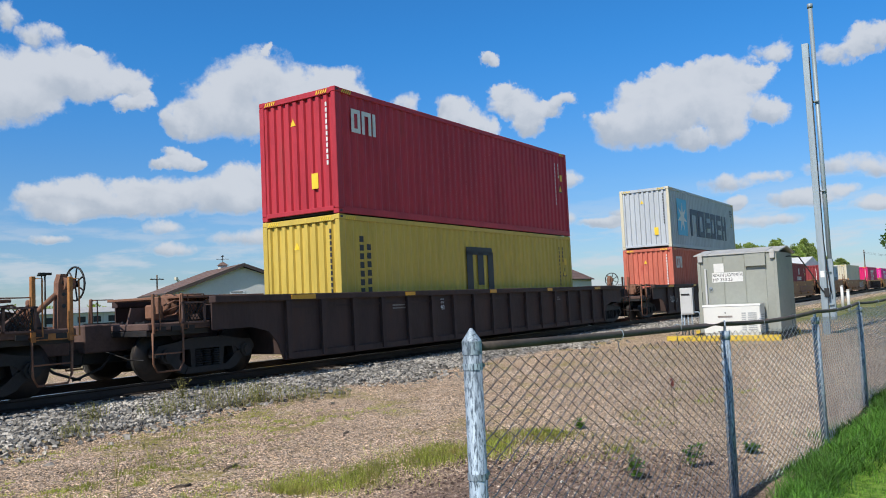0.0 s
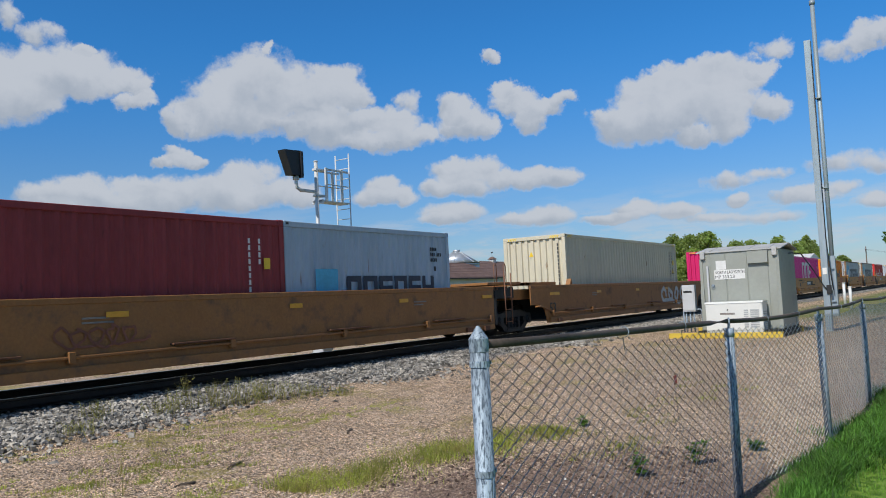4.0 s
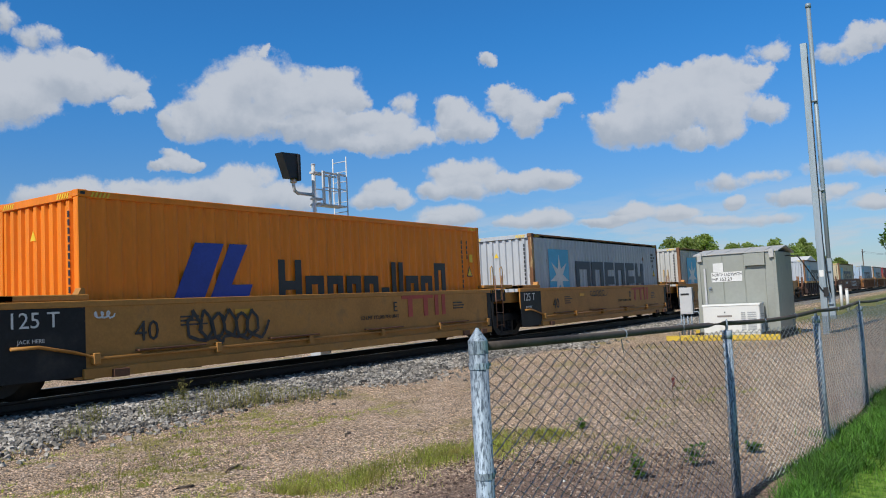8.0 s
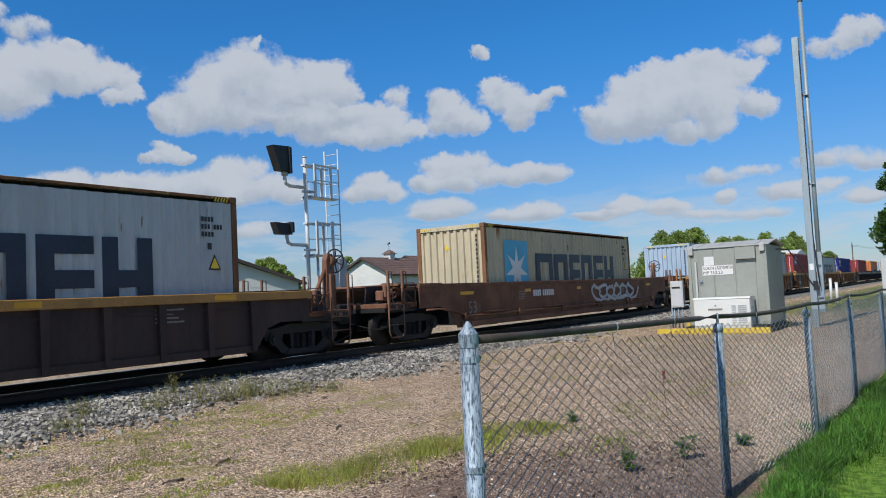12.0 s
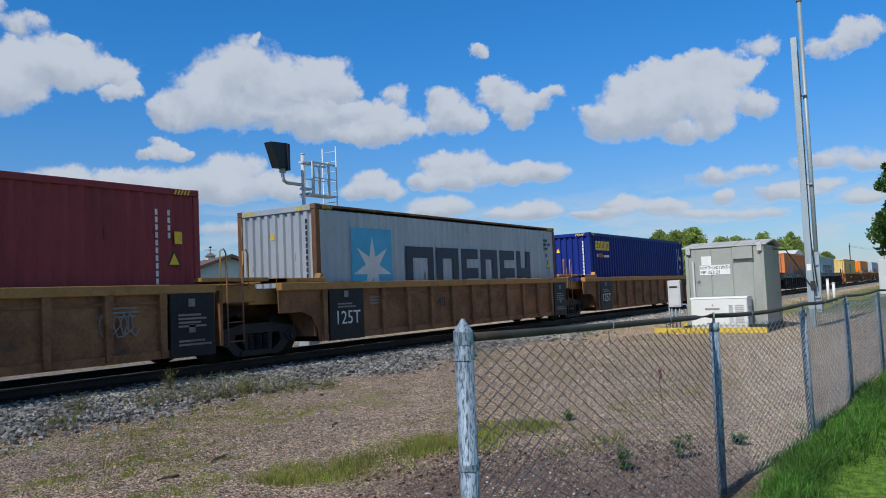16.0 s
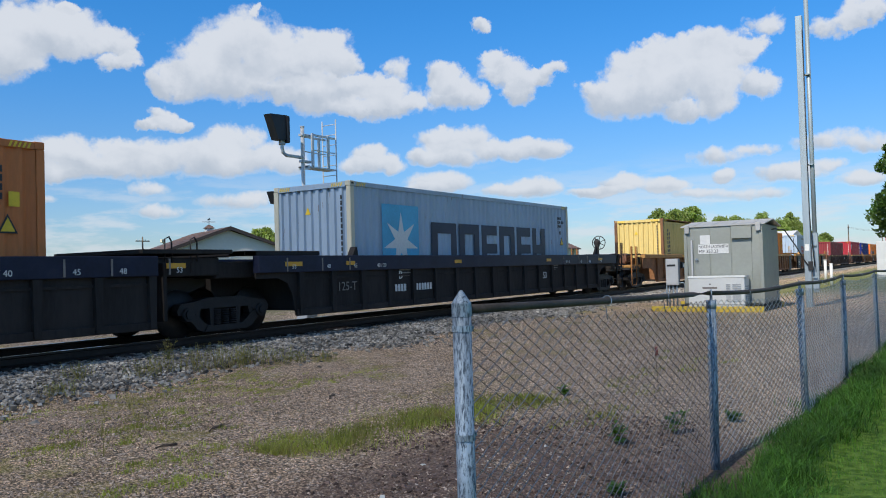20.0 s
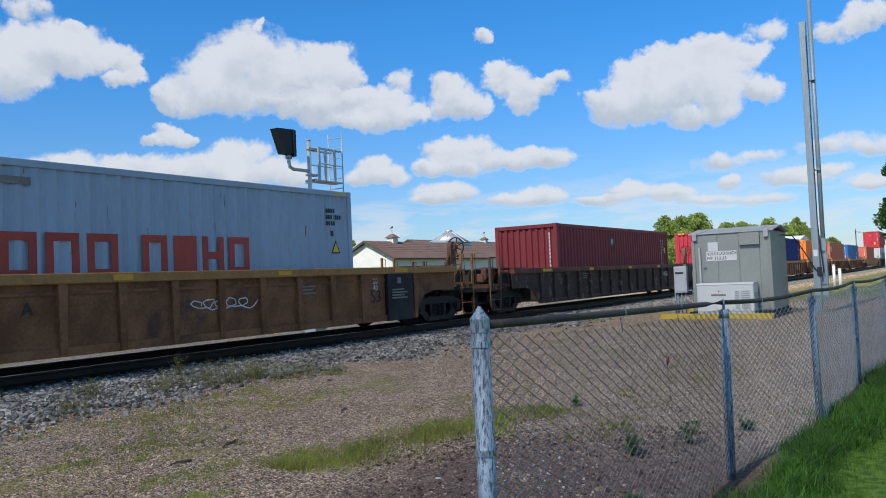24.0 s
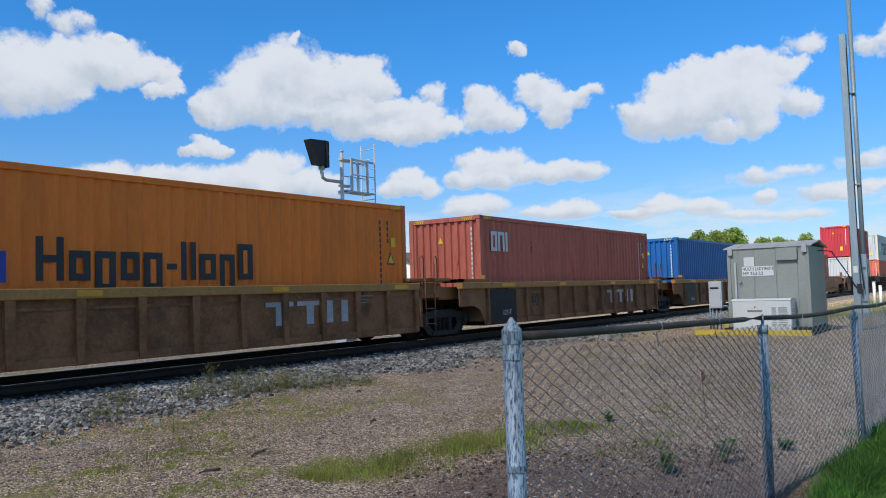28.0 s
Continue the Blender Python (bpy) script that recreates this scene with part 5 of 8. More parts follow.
def make_ballast():
    q = random.Random(11)
    spots, sizes = [], []
    for _ in range(54000):
        x = 2.5 + 42 * q.random() ** 1.9
        u = q.random()
        edge = (9.65 if x > 8 else 9.9) + 0.35 * math.sin(x * 0.8) + 0.25 * math.sin(x * 2.3 + 1) + (0.5 if x > 14 else 0.0)
        y = edge + (11.75 - edge) * u + q.gauss(0, 0.12)
        if u < 0.12 and q.random() < 0.5:
            y -= abs(q.gauss(0, 0.35))
        z = ground_height(x, y) + q.uniform(-0.005, 0.03)
        spots.append((x, y, z))
        sizes.append(q.uniform(0.018, 0.052) * (1.0 if x < 20 else 1.3))
    for _ in range(9000):
        x = 2.5 + 45 * q.random() ** 1.4
        y = q.choice((q.uniform(12.1, 13.4), q.uniform(13.7, 16.4)))
        spots.append((x, y, ground_height(x, y) + q.uniform(0.0, 0.04)))
        sizes.append(q.uniform(0.03, 0.055))
    me = stone_mesh(q, spots, sizes, [M["stone"]], "ballast")
    tagged(new("ballast", me), "loose grey crushed-stone ballast along the track", "ballast", kind="stuff")
    spots, sizes = [], []
    for _ in range(120000):
        x = 1.8 + 18 * q.random() ** 1.35
        y = q.uniform(1.6, 9.9)
        if math.sin(x * 1.3 + y) + math.sin(y * 2.1 - x * 0.7) < q.uniform(-2.2, 0.6):
            continue
        if y < 4.4 and x < 8.5 and q.random() < 0.6:
            continue
        spots.append((x, y, ground_height(x, y) + 0.002))
        sizes.append(q.choice((0.005, 0.006, 0.007, 0.008, 0.01, 0.014)) * q.uniform(0.8, 1.3))
    me = stone_mesh(q, spots, sizes, [M["pebble"]], "gravel")
    tagged(new("gravel", me), "scattered small tan and grey gravel stones", "gravel", kind="stuff")
    spots, sizes = [], []
    for _ in range(9000):
        x, y = 2.4 + 5.2 * q.random() ** 1.2, 1.75 + 2.7 * q.random()
        if math.sin(x * 2.3 + y * 1.7) + math.sin(y * 3.7 - x * 1.1) > q.uniform(-1.6, 1.2):
            spots.append((x, y, ground_height(x, y) + 0.003))
            sizes.append(0.006 + 0.02 * q.random() ** 3)
    me = stone_mesh(q, spots, sizes, [M["clod"]], "soil_clods")
    tagged(new("soil_clods", me), "loose clods of dark bare soil near the fence", "soil", kind="stuff")
    for x, y, s in ((5.05, 3.5, 0.032), (4.2, 3.25, 0.026), (6.0, 2.9, 0.034), (5.2, 3.0, 0.022), (6.6, 2.75, 0.03), (3.6, 4.3, 0.022)):
        me = stone_mesh(q, [(0, 0, s * 0.15)], [s], [M["siding"]], "pale_stone")
        tagged(new("pale_stone", me), "pale flat stone lying in the dirt", "stone", group="pale stones").matrix_basis = pose(x, y, 0, 0, 0, q.uniform(0, 90))


make_ballast()


def blades(q, spots, hmin, hmax, width, lean=0.5):
    verts, faces = [], []
    for x, y, z in spots:
        h = q.uniform(hmin, hmax)
        a = q.uniform(0, 6.283)
        dx, dy = math.cos(a), math.sin(a)
        b = q.uniform(0.1, lean) * h
        w = width * q.uniform(0.6, 1.2)
        k = len(verts)
        verts += [(x - dy * w, y + dx * w, z), (x + dy * w, y - dx * w, z),
                  (x + dx * b * 0.4 + dy * w * 0.7, y + dy * b * 0.4 - dx * w * 0.7, z + h * 0.6), (x + dx * b * 0.4 - dy * w * 0.7, y + dy * b * 0.4 + dx * w * 0.7, z + h * 0.6),
                  (x + dx * b, y + dy * b, z + h)]
        faces += [(k, k + 1, k + 2, k + 3), (k + 3, k + 2, k + 4)]
    return verts, faces


def grass(name, label, q, spots, hmin, hmax, width, mat, lean=0.5):
    v, f = blades(q, spots, hmin, hmax, width, lean)
    me = bpy.data.meshes.new(name)
    me.from_pydata(v, [], f)
    me.materials.append(M[mat])
    return tagged(new(name, me), label, "grass", kind="stuff")


def fence_y(x):
    return 1.57 - 0.045 * (x - 2.4)


def make_grass():
    q = random.Random(23)
    spots = []
    for _ in range(60000):
        x = 2.2 + 34 * q.random() ** 1.6
        y = fence_y(x) - 0.38 - 3.2 * q.random() ** 1.2
        spots.append((x, y, 0.0))
    grass("lawn_grass", "short bright green mown lawn grass", q, spots, 0.015, 0.035, 0.0035, "blade", 0.9)
    # tufts: each a sheaf of blades, thick near the fence foot, with bare shade between them
    spots = []
    for _ in range(1900):
        cx = 3.75 + 30 * q.random() ** 1.5
        cy = fence_y(cx) - (0.4 if cx < 6 else 0.3) + q.gauss(0, 0.15) * (0.8 + 0.4 * math.sin(cx * 1.7))
        wide = q.uniform(0.025, 0.07) * (1.0 if cx < 12 else 1.6)
        for _ in range(q.randint(14, 42)):
            x, y = q.gauss(cx, wide), q.gauss(cy, wide)
            spots.append((x, y, 0.0))
    grass("fence_grass", "tall uncut green grass along the fence foot", q, spots, 0.03, 0.15, 0.0038, "tall_blade", 2.0)
    spots = []
    # the long tuft row across the yard
    for _ in range(17000):
        u = q.random()
        x = 4.8 + 3.5 * u
        side = q.gauss(0, 0.2 + 0.12 * math.sin(u * 9) ** 2)
        y = 4.92 - 0.8 * u + side
        if q.random() < 0.55 + 0.22 * math.sin(u * 13 + 0.6) + 0.5 * math.sin(u * 37 + side * 14) * math.sin(side * 22 + u * 11):
            spots.append((x, y, ground_height(x, y)))
    cut = len(spots) * 3 // 4
    grass("yard_grass", "ragged strip of yellow-green grass in the gravel", q, spots[:cut], 0.02, 0.085, 0.0032, "yard_blade", 1.8)
    grass("yard_grass", "dry straw-coloured blades among the green strip", q, spots[cut:] + [(x + q.gauss(0, 0.22), y + q.gauss(0.1, 0.2), z) for x, y, z in spots[cut::4]], 0.02, 0.085, 0.003, "dry_blade", 1.8)
    spots = []
    for _ in range(330):
        px, py, wide = q.choice(((4.9, 6.6, 0.5), (5.6, 7.3, 0.7), (6.6, 8.4, 0.6), (7.6, 8.9, 0.6), (4.4, 5.6, 0.35), (7.4, 3.0, 0.3), (9.4, 3.6, 0.7), (8.0, 7.6, 0.7), (5.2, 8.9, 0.5), (12.0, 3.4, 0.9), (3.6, 5.0, 0.3), (4.0, 6.9, 0.4)))
        cx, cy, tuft = q.gauss(px, wide), q.gauss(py, wide * 0.45), q.uniform(0.03, 0.11)
        for _ in range(q.randint(10, 60)):
            x, y = q.gauss(cx, tuft), q.gauss(cy, tuft * 0.6)
            spots.append((x, y, ground_height(x, y)))
    grass("thin_grass", "thin dry grass drifts on the gravel", q, spots, 0.012, 0.045, 0.003, "yard_blade", 1.1)


make_grass()


def make_weed(x, y, h, seed, mat, leaf, n, label, group, spread=0.0):
    q = random.Random(seed)
    w = thing("weed", label, "weed", at=pose(x, y, ground_height(x, y)), group=group)
    st = bmesh.new()
    tips = []
    for k in range(max(2, n // 6)):
        a, b = q.uniform(0, 6.283), q.uniform(0.05, 0.45) * h
        tip = Vector((b * math.cos(a), b * math.sin(a), h * q.uniform(0.6, 1.0)))
        foot = Vector((q.gauss(0, spread), q.gauss(0, spread), 0))
        rod(st, foot, foot + tip, 0.003, 4, 0.0015)
        tips.append((foot, tip))
    part("stem", st, M["dry_blade"], w)["kind"] = "stuff"
    verts, faces = [], []
    for k in range(n):
        foot, tip = q.choice(tips)
        p = foot + tip * q.uniform(0.15, 1.0)
        a = q.uniform(0, 6.283)
        d = Vector((math.cos(a), math.sin(a), q.uniform(-0.2, 0.7))).normalized() * leaf * q.uniform(0.6, 1.2)
        s = d.cross(Vector((0, 0, 1))).normalized() * leaf * 0.3
        b = len(verts)
        verts += [tuple(p), tuple(p + d * 0.5 + s), tuple(p + d), tuple(p + d * 0.5 - s)]
        faces.append((b, b + 1, b + 2, b + 3))
    me = bpy.data.meshes.new("leaves")
    me.from_pydata(verts, [], faces)
    me.materials.append(M[mat])
    part("leaves", me, None, w)


for k, (x, y, h) in enumerate(((6.4, 10.3, 0.28), (7.6, 9.9, 0.36), (8.05, 9.75, 0.42), (8.4, 9.6, 0.44), (8.8, 9.5, 0.4), (7.2, 9.85, 0.25), (9.2, 9.3, 0.36), (9.0, 9.75, 0.3), (5.8, 9.6, 0.2), (9.7, 9.2, 0.22), (10.2, 9.1, 0.16))):
    make_weed(x, y, h, 200 + k, "weed_pale", 0.03, 260, "pale green-grey bushy weed in the ballast edge", "weeds by the ballast", spread=0.13)
make_weed(8.3, 10.75, 0.42, 220, "dry_blade", 0.05, 90, "tall yellowing weed beside the rail", "weeds by the ballast")
for k, (x, y, h) in enumerate(((6.33, 2.41, 0.2), (6.97, 2.12, 0.22), (8.6, 3.9, 0.12), (4.15, 2.3, 0.06), (5.0, 1.9, 0.08), (7.8, 1.8, 0.12))):
    make_weed(x, y, h, 230 + k, "weed_leaf", 0.085, 46, "small leafy green weed in bare soil", "leafy weeds")
for k, (x, y, h) in enumerate(((4.55, 6.9, 0.38), (5.05, 7.05, 0.3), (4.95, 6.55, 0.26), (5.4, 7.6, 0.28), (4.1, 6.2, 0.2), (5.7, 8.1, 0.24))):
    make_weed(x, y, h, 240 + k, "dry_blade", 0.03, 26, "thin dry stalk standing in the gravel", "dry stalks")
for k, (x, y, a, ln) in enumerate(((5.35, 6.2, 25, 0.34), (4.6, 6.0, -15, 0.2), (7.2, 6.3, 30, 0.3))):
    bm = pipe(bmesh.new(), [(-ln / 2, 0, 0.012), (-ln / 6, 0.02, 0.02), (ln / 5, -0.015, 0.02), (ln / 2, 0.03, 0.012)], 0.012, 6)
    thing("stick", "dark weathered stick lying on the gravel", "stick", at=pose(x, y, ground_height(x, y), 0, 0, a), group="sticks", bm=bm, mat=M["bark"])
flag = thing("survey_flag", "small orange survey flag on a wire", "survey flag", at=pose(9.3, 3.0, 0))
part("wire", rod(bmesh.new(), (0, 0, 0), (0.1, 0.06, 0.5), 0.003, 5), M["dark"], flag)
part("flag", box(bmesh.new(), 0.1, 0.2, 0.055, 0.06, 0.4, 0.5), M["red_ink"], flag)


def make_ties():
    me = mesh_of("tie", box(bmesh.new(), -0.115, 0.115, -1.3, 1.3, -0.16, 0.0, 0.012), M["tie"])
    q = random.Random(31)
    for k in range(200):
        x = -6 + k * 0.51
        part("tie", me, None, track, at=pose(x, TRACK_Y + q.uniform(-0.03, 0.03), RAIL_Z - 0.172 + q.uniform(-0.012, 0.004), 0, 0, q.uniform(-0.8, 0.8)))
    bm = bmesh.new()
    for x0, x1 in ((-560, -6), (96, 700)):
        for k in range(int((x1 - x0) / 0.51)):
            x = x0 + k * 0.51
            box(bm, x - 0.115, x + 0.115, TRACK_Y - 1.3, TRACK_Y + 1.3, RAIL_Z - 0.33, RAIL_Z - 0.172)
    ob = part("far_ties", bm, M["tie"], track)
    ob["kind"] = "stuff"


make_ties()
# ---- the train: containers ----
HC, STD, WIDE, LONG = 2.896, 2.591, 2.438, 12.192
_cache = {}


def cached(key, make):
    if key not in _cache:
        _cache[key] = make()
    return _cache[key]


def corrugated(length, height, pitch, depth, steep=0.24):
    """A wall of trapezoid folds; face at y = 0 with the folds sunk to +y."""
    bm = bmesh.new()
    n = max(1, round(length / pitch))
    p = length / n
    line = [(0.0, 0.0)]
    for i in range(n):
        a = i * p
        line += [(a + p * (0.5 - steep), 0.0), (a + p * 0.5, depth), (a + p * (1.0 - steep), depth), (a + p, 0.0)]
    lo = [bm.verts.new((x - length / 2, y, 0)) for x, y in line]
    hi = [bm.verts.new((x - length / 2, y, height)) for x, y in line]
    for i in range(len(line) - 1):
        bm.faces.new((lo[i], lo[i + 1], hi[i + 1], hi[i]))
    return bm


def container_meshes(length, height, paint, post):
    def make():
        m, pm = M[paint], M[post]
        rusty = post == "rust_post"
        d = {}
        d["side"] = mesh_of("side_wall", corrugated(length - 0.28, height - 0.29, 0.278, 0.036), m)
        d["end"] = mesh_of("end_wall", corrugated(WIDE - 0.26, height - 0.30, 0.25, 0.055, 0.1), m)
        d["roof"] = mesh_of("roof_sheet", box(bmesh.new(), -length / 2 + 0.08, length / 2 - 0.08, -WIDE / 2 + 0.05, WIDE / 2 - 0.05, height - 0.05, height - 0.02), m)
        d["top_rail"] = mesh_of("top_rail", box(bmesh.new(), -length / 2 + 0.16, length / 2 - 0.16, 0, 0.06, height - (0.06 if rusty else 0.125), height - 0.012, 0.008), M["rust_post"] if rusty else m)
        d["bottom_rail"] = mesh_of("bottom_rail", box(bmesh.new(), -length / 2 + 0.16, length / 2 - 0.16, 0, 0.06, 0.01, 0.17, 0.008), m)
        d["header"] = mesh_of("end_header", box(bmesh.new(), 0, 0.06, -WIDE / 2 + 0.15, WIDE / 2 - 0.15, height - 0.14, height - 0.01, 0.008), m)
        d["sill"] = mesh_of("end_sill", box(bmesh.new(), 0, 0.06, -WIDE / 2 + 0.15, WIDE / 2 - 0.15, 0.075, 0.18, 0.008), m)
        d["post"] = mesh_of("corner_post", box(bmesh.new(), 0, 0.15, 0, 0.13, 0.12, height - 0.12, 0.012), pm)
        d["casting"] = mesh_of("corner_casting", box(bmesh.new(), 0, 0.178, 0, 0.162, 0, 0.118, 0.012), pm)
        d["hole"] = mesh_of("casting_slot", box(bmesh.new(), 0, 0.08, -0.003, 0.004, 0, 0.045), M["dark"])
        bm = bmesh.new()
        for k in range(5):
            x = 0.02 + k * 0.07
            a = [bm.verts.new((x + dx, -0.004, z)) for dx, z in ((0, 0), (0.035, 0), (0.075, 0.085), (0.04, 0.085))]
            bm.faces.new(a)
        d["hazard"] = mesh_of("hazard_marking", bm, M["yellow_ink"])
        d["floor"] = mesh_of("underframe", box(bmesh.new(), -length / 2 + 0.1, length / 2 - 0.1, -WIDE / 2 + 0.06, WIDE / 2 - 0.06, 0.03, 0.14), M["grime"])
        return d
    return cached(("container", length, height, paint, post), make)


def ring(x0, x1, z0, z1, s):
    return [(x0, x0 + s, z0, z1), (x1 - s, x1, z0, z1), (x0 + s, x1 - s, z1 - s, z1), (x0 + s, x1 - s, z0, z0 + s)]


def blocks(x, z, sizes, s, gap):
    """A word mark as a row of plain block forms: each (width, height, drop, kind)."""
    out = []
    for w, h, drop, kind in sizes:
        x0, x1, z0, z1 = x, x + w, z - drop, z - drop + h
        if kind == "bar":
            out += [(x0, x1, z0, z1)]
        elif kind == "ring":
            out += ring(x0, x1, z0, z1, s)
        elif kind == "gate":
            out += [(x0, x0 + s, z0, z1), (x1 - s, x1, z0, z1), (x0 + s, x1 - s, z1 - s, z1)]
        elif kind == "comb":
            out += [(x0, x0 + s, z0, z1)] + [(x0 + s, x1, zz, zz + s) for zz in (z0, (z0 + z1 - s) / 2, z1 - s)]
        elif kind == "pair":
            out += [(x0, x0 + s, z0, z1), (x1 - s, x1, z0, z1), (x0 + s, x1 - s, (z0 + z1 - s) / 2, (z0 + z1 + s) / 2)]
        x = x1 + gap
    return out


def star(cx, cz, r, n=7, inner=0.36):
    pts = []
    for i in range(2 * n):
        a = math.pi / 2 + math.pi * i / n
        q = r if i % 2 == 0 else r * inner
        pts.append((cx + q * math.cos(a), cz + q * math.sin(a)))
    return pts


def apart(rects):
    """Sorts rectangles into groups that touch, so that each block form is a piece of its own."""
    groups = []
    for r in rects:
        hit = [g for g in groups if any(r[0] <= o[1] + 0.003 and r[1] >= o[0] - 0.003 and r[2] <= o[3] + 0.003 and r[3] >= o[2] - 0.003 for o in g)]
        joined = [r]
        for g in hit:
            joined += g
            groups.remove(g)
        groups.append(joined)
    return groups


def marks(kind, h):
    """Plain painted marks of a container's near side, as (name, bmesh, material, label); x from the near end, z from the floor."""
    out = []

    def flat(rects, y=0.0):
        return rects, y

    def add(name, form, mat, label=""):
        if isinstance(form, tuple):
            for group in apart(form[0]):
                out.append((name, plates(group, y=form[1]), M[mat], label))
        else:
            out.append((name, form, M[mat], label))

    if kind == "star_word":
        add("emblem_panel", flat([(1.2, 2.75, 0.62, 2.42)]), "sky_ink", "light blue square panel")
        add("emblem", shape(star(1.97, 1.5, 0.74), y=-0.007), "white_ink", "white seven-pointed star")
        add("word_mark", flat(blocks(3.35, 0.66, [(1.25, 1.38, 0, "gate"), (1.1, 1.38, 0, "ring"), (0.92, 1.38, 0, "comb"), (1.0, 1.38, 0, "ring"), (0.95, 1.38, 0, "comb"), (0.95, 1.38, 0, "pair")], 0.29, 0.15)), "navy_ink", "dark blue block word mark")
    elif kind == "square_word":
        add("word_mark", flat(blocks(4.0, 0.82, [(1.2, 1.62, 0, "ring"), (1.25, 1.62, 0, "gate"), (1.0, 1.62, 0, "comb")], 0.26, 0.22)), "white_ink", "white block word mark")
    elif kind == "wing_word":
        add("emblem", shape([(1.62, 0.78), (2.26, 2.12), (2.92, 2.12), (2.28, 0.78)]), "blue_ink", "slanted blue emblem")
        add("emblem", shape([(2.62, 1.2), (3.06, 2.12), (3.5, 2.12), (3.08, 1.35), (3.6, 1.35), (3.35, 0.78), (2.38, 0.78)], y=-0.001), "blue_ink", "slanted blue emblem")
        add("word_mark", flat(blocks(4.3, 0.8, [(0.66, 1.05, 0, "pair"), (0.56, 0.72, 0, "ring"), (0.52, 0.98, 0.26, "ring"), (0.5, 0.72, 0, "ring"), (0.52, 0.98, 0.26, "ring"), (0.3, 0.14, -0.3, "bar"), (0.17, 1.05, 0, "bar"), (0.17, 1.05, 0, "bar"), (0.52, 0.72, 0, "ring"), (0.5, 0.98, 0.26, "gate"), (0.52, 1.05, 0, "ring")], 0.185, 0.115)), "black_ink", "black block word mark")
    elif kind == "wing_word_small":
        add("emblem", shape([(2.15, 1.15), (2.15, 2.1), (2.5, 1.85), (2.5, 1.15)]), "blue_ink", "blue emblem")
        add("emblem", flat([(2.6, 3.05, 1.15, 1.6)]), "blue_ink", "blue emblem")
        add("word_mark", flat(blocks(3.47, 1.17, [(0.42, 0.66, 0, "pair"), (0.34, 0.46, 0, "ring"), (0.34, 0.62, 0.16, "ring"), (0.34, 0.46, 0, "ring"), (0.34, 0.62, 0.16, "ring"), (0.2, 0.1, -0.18, "bar"), (0.11, 0.66, 0, "bar"), (0.11, 0.66, 0, "bar"), (0.34, 0.46, 0, "ring"), (0.34, 0.62, 0.16, "gate"), (0.34, 0.66, 0, "ring")], 0.11, 0.085)), "black_ink", "black block word mark")
    elif kind == "short_white":
        add("word_mark", flat(blocks(0.57, 1.92, [(0.32, 0.55, 0, "ring"), (0.34, 0.55, 0, "gate"), (0.11, 0.55, 0, "bar")], 0.1, 0.06)), "white_ink", "small white block mark")
    elif kind == "short_panel":
        add("mark_panel", flat([(0.69, 1.83, 1.92, 2.62)]), "blue_ink", "blue square panel")
        add("word_mark", flat(blocks(0.76, 2.03, [(0.34, 0.46, 0, "ring"), (0.34, 0.46, 0, "gate"), (0.12, 0.46, 0, "bar")], 0.11, 0.07), y=-0.007), "white_ink", "white block mark")
        add("emblem", flat([(1.2, 1.55, 2.1, 2.17), (1.25, 1.5, 2.28, 2.33)], y=-0.013), "yellow_ink", "yellow rays")
    elif kind == "yellow_word":
        add("word_mark", flat(blocks(0.6, 2.22, [(0.22, 0.36, 0, "comb"), (0.26, 0.36, 0, "ring"), (0.25, 0.36, 0, "ring"), (0.24, 0.36, 0, "gate"), (0.27, 0.36, 0, "ring")], 0.09, 0.045)), "yellow_ink", "yellow block word mark")
        add("mark_line", flat([(0.9, 1.35, 1.94, 2.1)]), "red_ink")
        add("mark_line", flat([(0.7, 0.84, 1.95, 2.07), (1.42, 2.0, 1.95, 2.04)]), "white_ink")
    elif kind == "upright_word":
        add("word_mark", flat([(0.72, 0.82, 2.1, 2.5), (0.64, 0.9, 2.3, 2.37)] + ring(0.64, 0.9, 1.66, 2.0, 0.075) + [(0.64, 0.9, 1.32, 1.42), (0.64, 0.72, 1.25, 1.55), (0.82, 0.9, 1.25, 1.55)]), "white_ink", "white upright block mark")
    elif kind == "arch_mark":
        rects = [(5.3, 5.62, 1.1, 2.2), (5.88, 6.2, 1.25, 2.2), (6.44, 6.76, 1.1, 2.2), (5.15, 6.95, 0.92, 1.08), (5.3, 6.7, 2.1, 2.32)]
        add("emblem", flat(rects), "black_ink", "black arched emblem")
        add("mark_line", flat([(0.7, 0.84, 2.28 - k * 0.2, 2.42 - k * 0.2) for k in range(8)] + [(0.96, 1.1, 2.1 - k * 0.2, 2.24 - k * 0.2) for k in range(7)]), "black_ink", "columns of black bars")
    elif kind == "white_serif":
        row = [(0.55, 0.85, 0, "pair")] + [(0.52, 0.6, 0, k) for k in ("gate", "gate", "ring", "gate", "ring", "ring")]
        add("word_mark", flat(blocks(1.65, 1.02, row, 0.095, 0.19)), "white_ink", "thin white block word mark")
        add("emblem", shape([(6.2, 2.05), (6.5, 2.17), (7.3, 1.95), (8.1, 1.6), (7.7, 1.35), (7.3, 1.55), (6.9, 1.9)]), "white_ink", "white pennant emblem")
        add("emblem", shape([(6.9, 0.95), (7.2, 1.25), (7.7, 1.25), (7.95, 0.95)]), "white_ink", "white pennant emblem")
        add("word_mark", flat(blocks(8.42, 1.0, [(0.5, 0.8, 0, "comb"), (0.5, 0.58, 0, "gate"), (0.6, 0.6, 0, "ring")], 0.095, 0.17) + [(9.15, 9.25, 1.68, 1.78), (9.45, 9.55, 1.68, 1.78)]), "white_ink", "thin white block word mark")
    elif kind == "red_word":
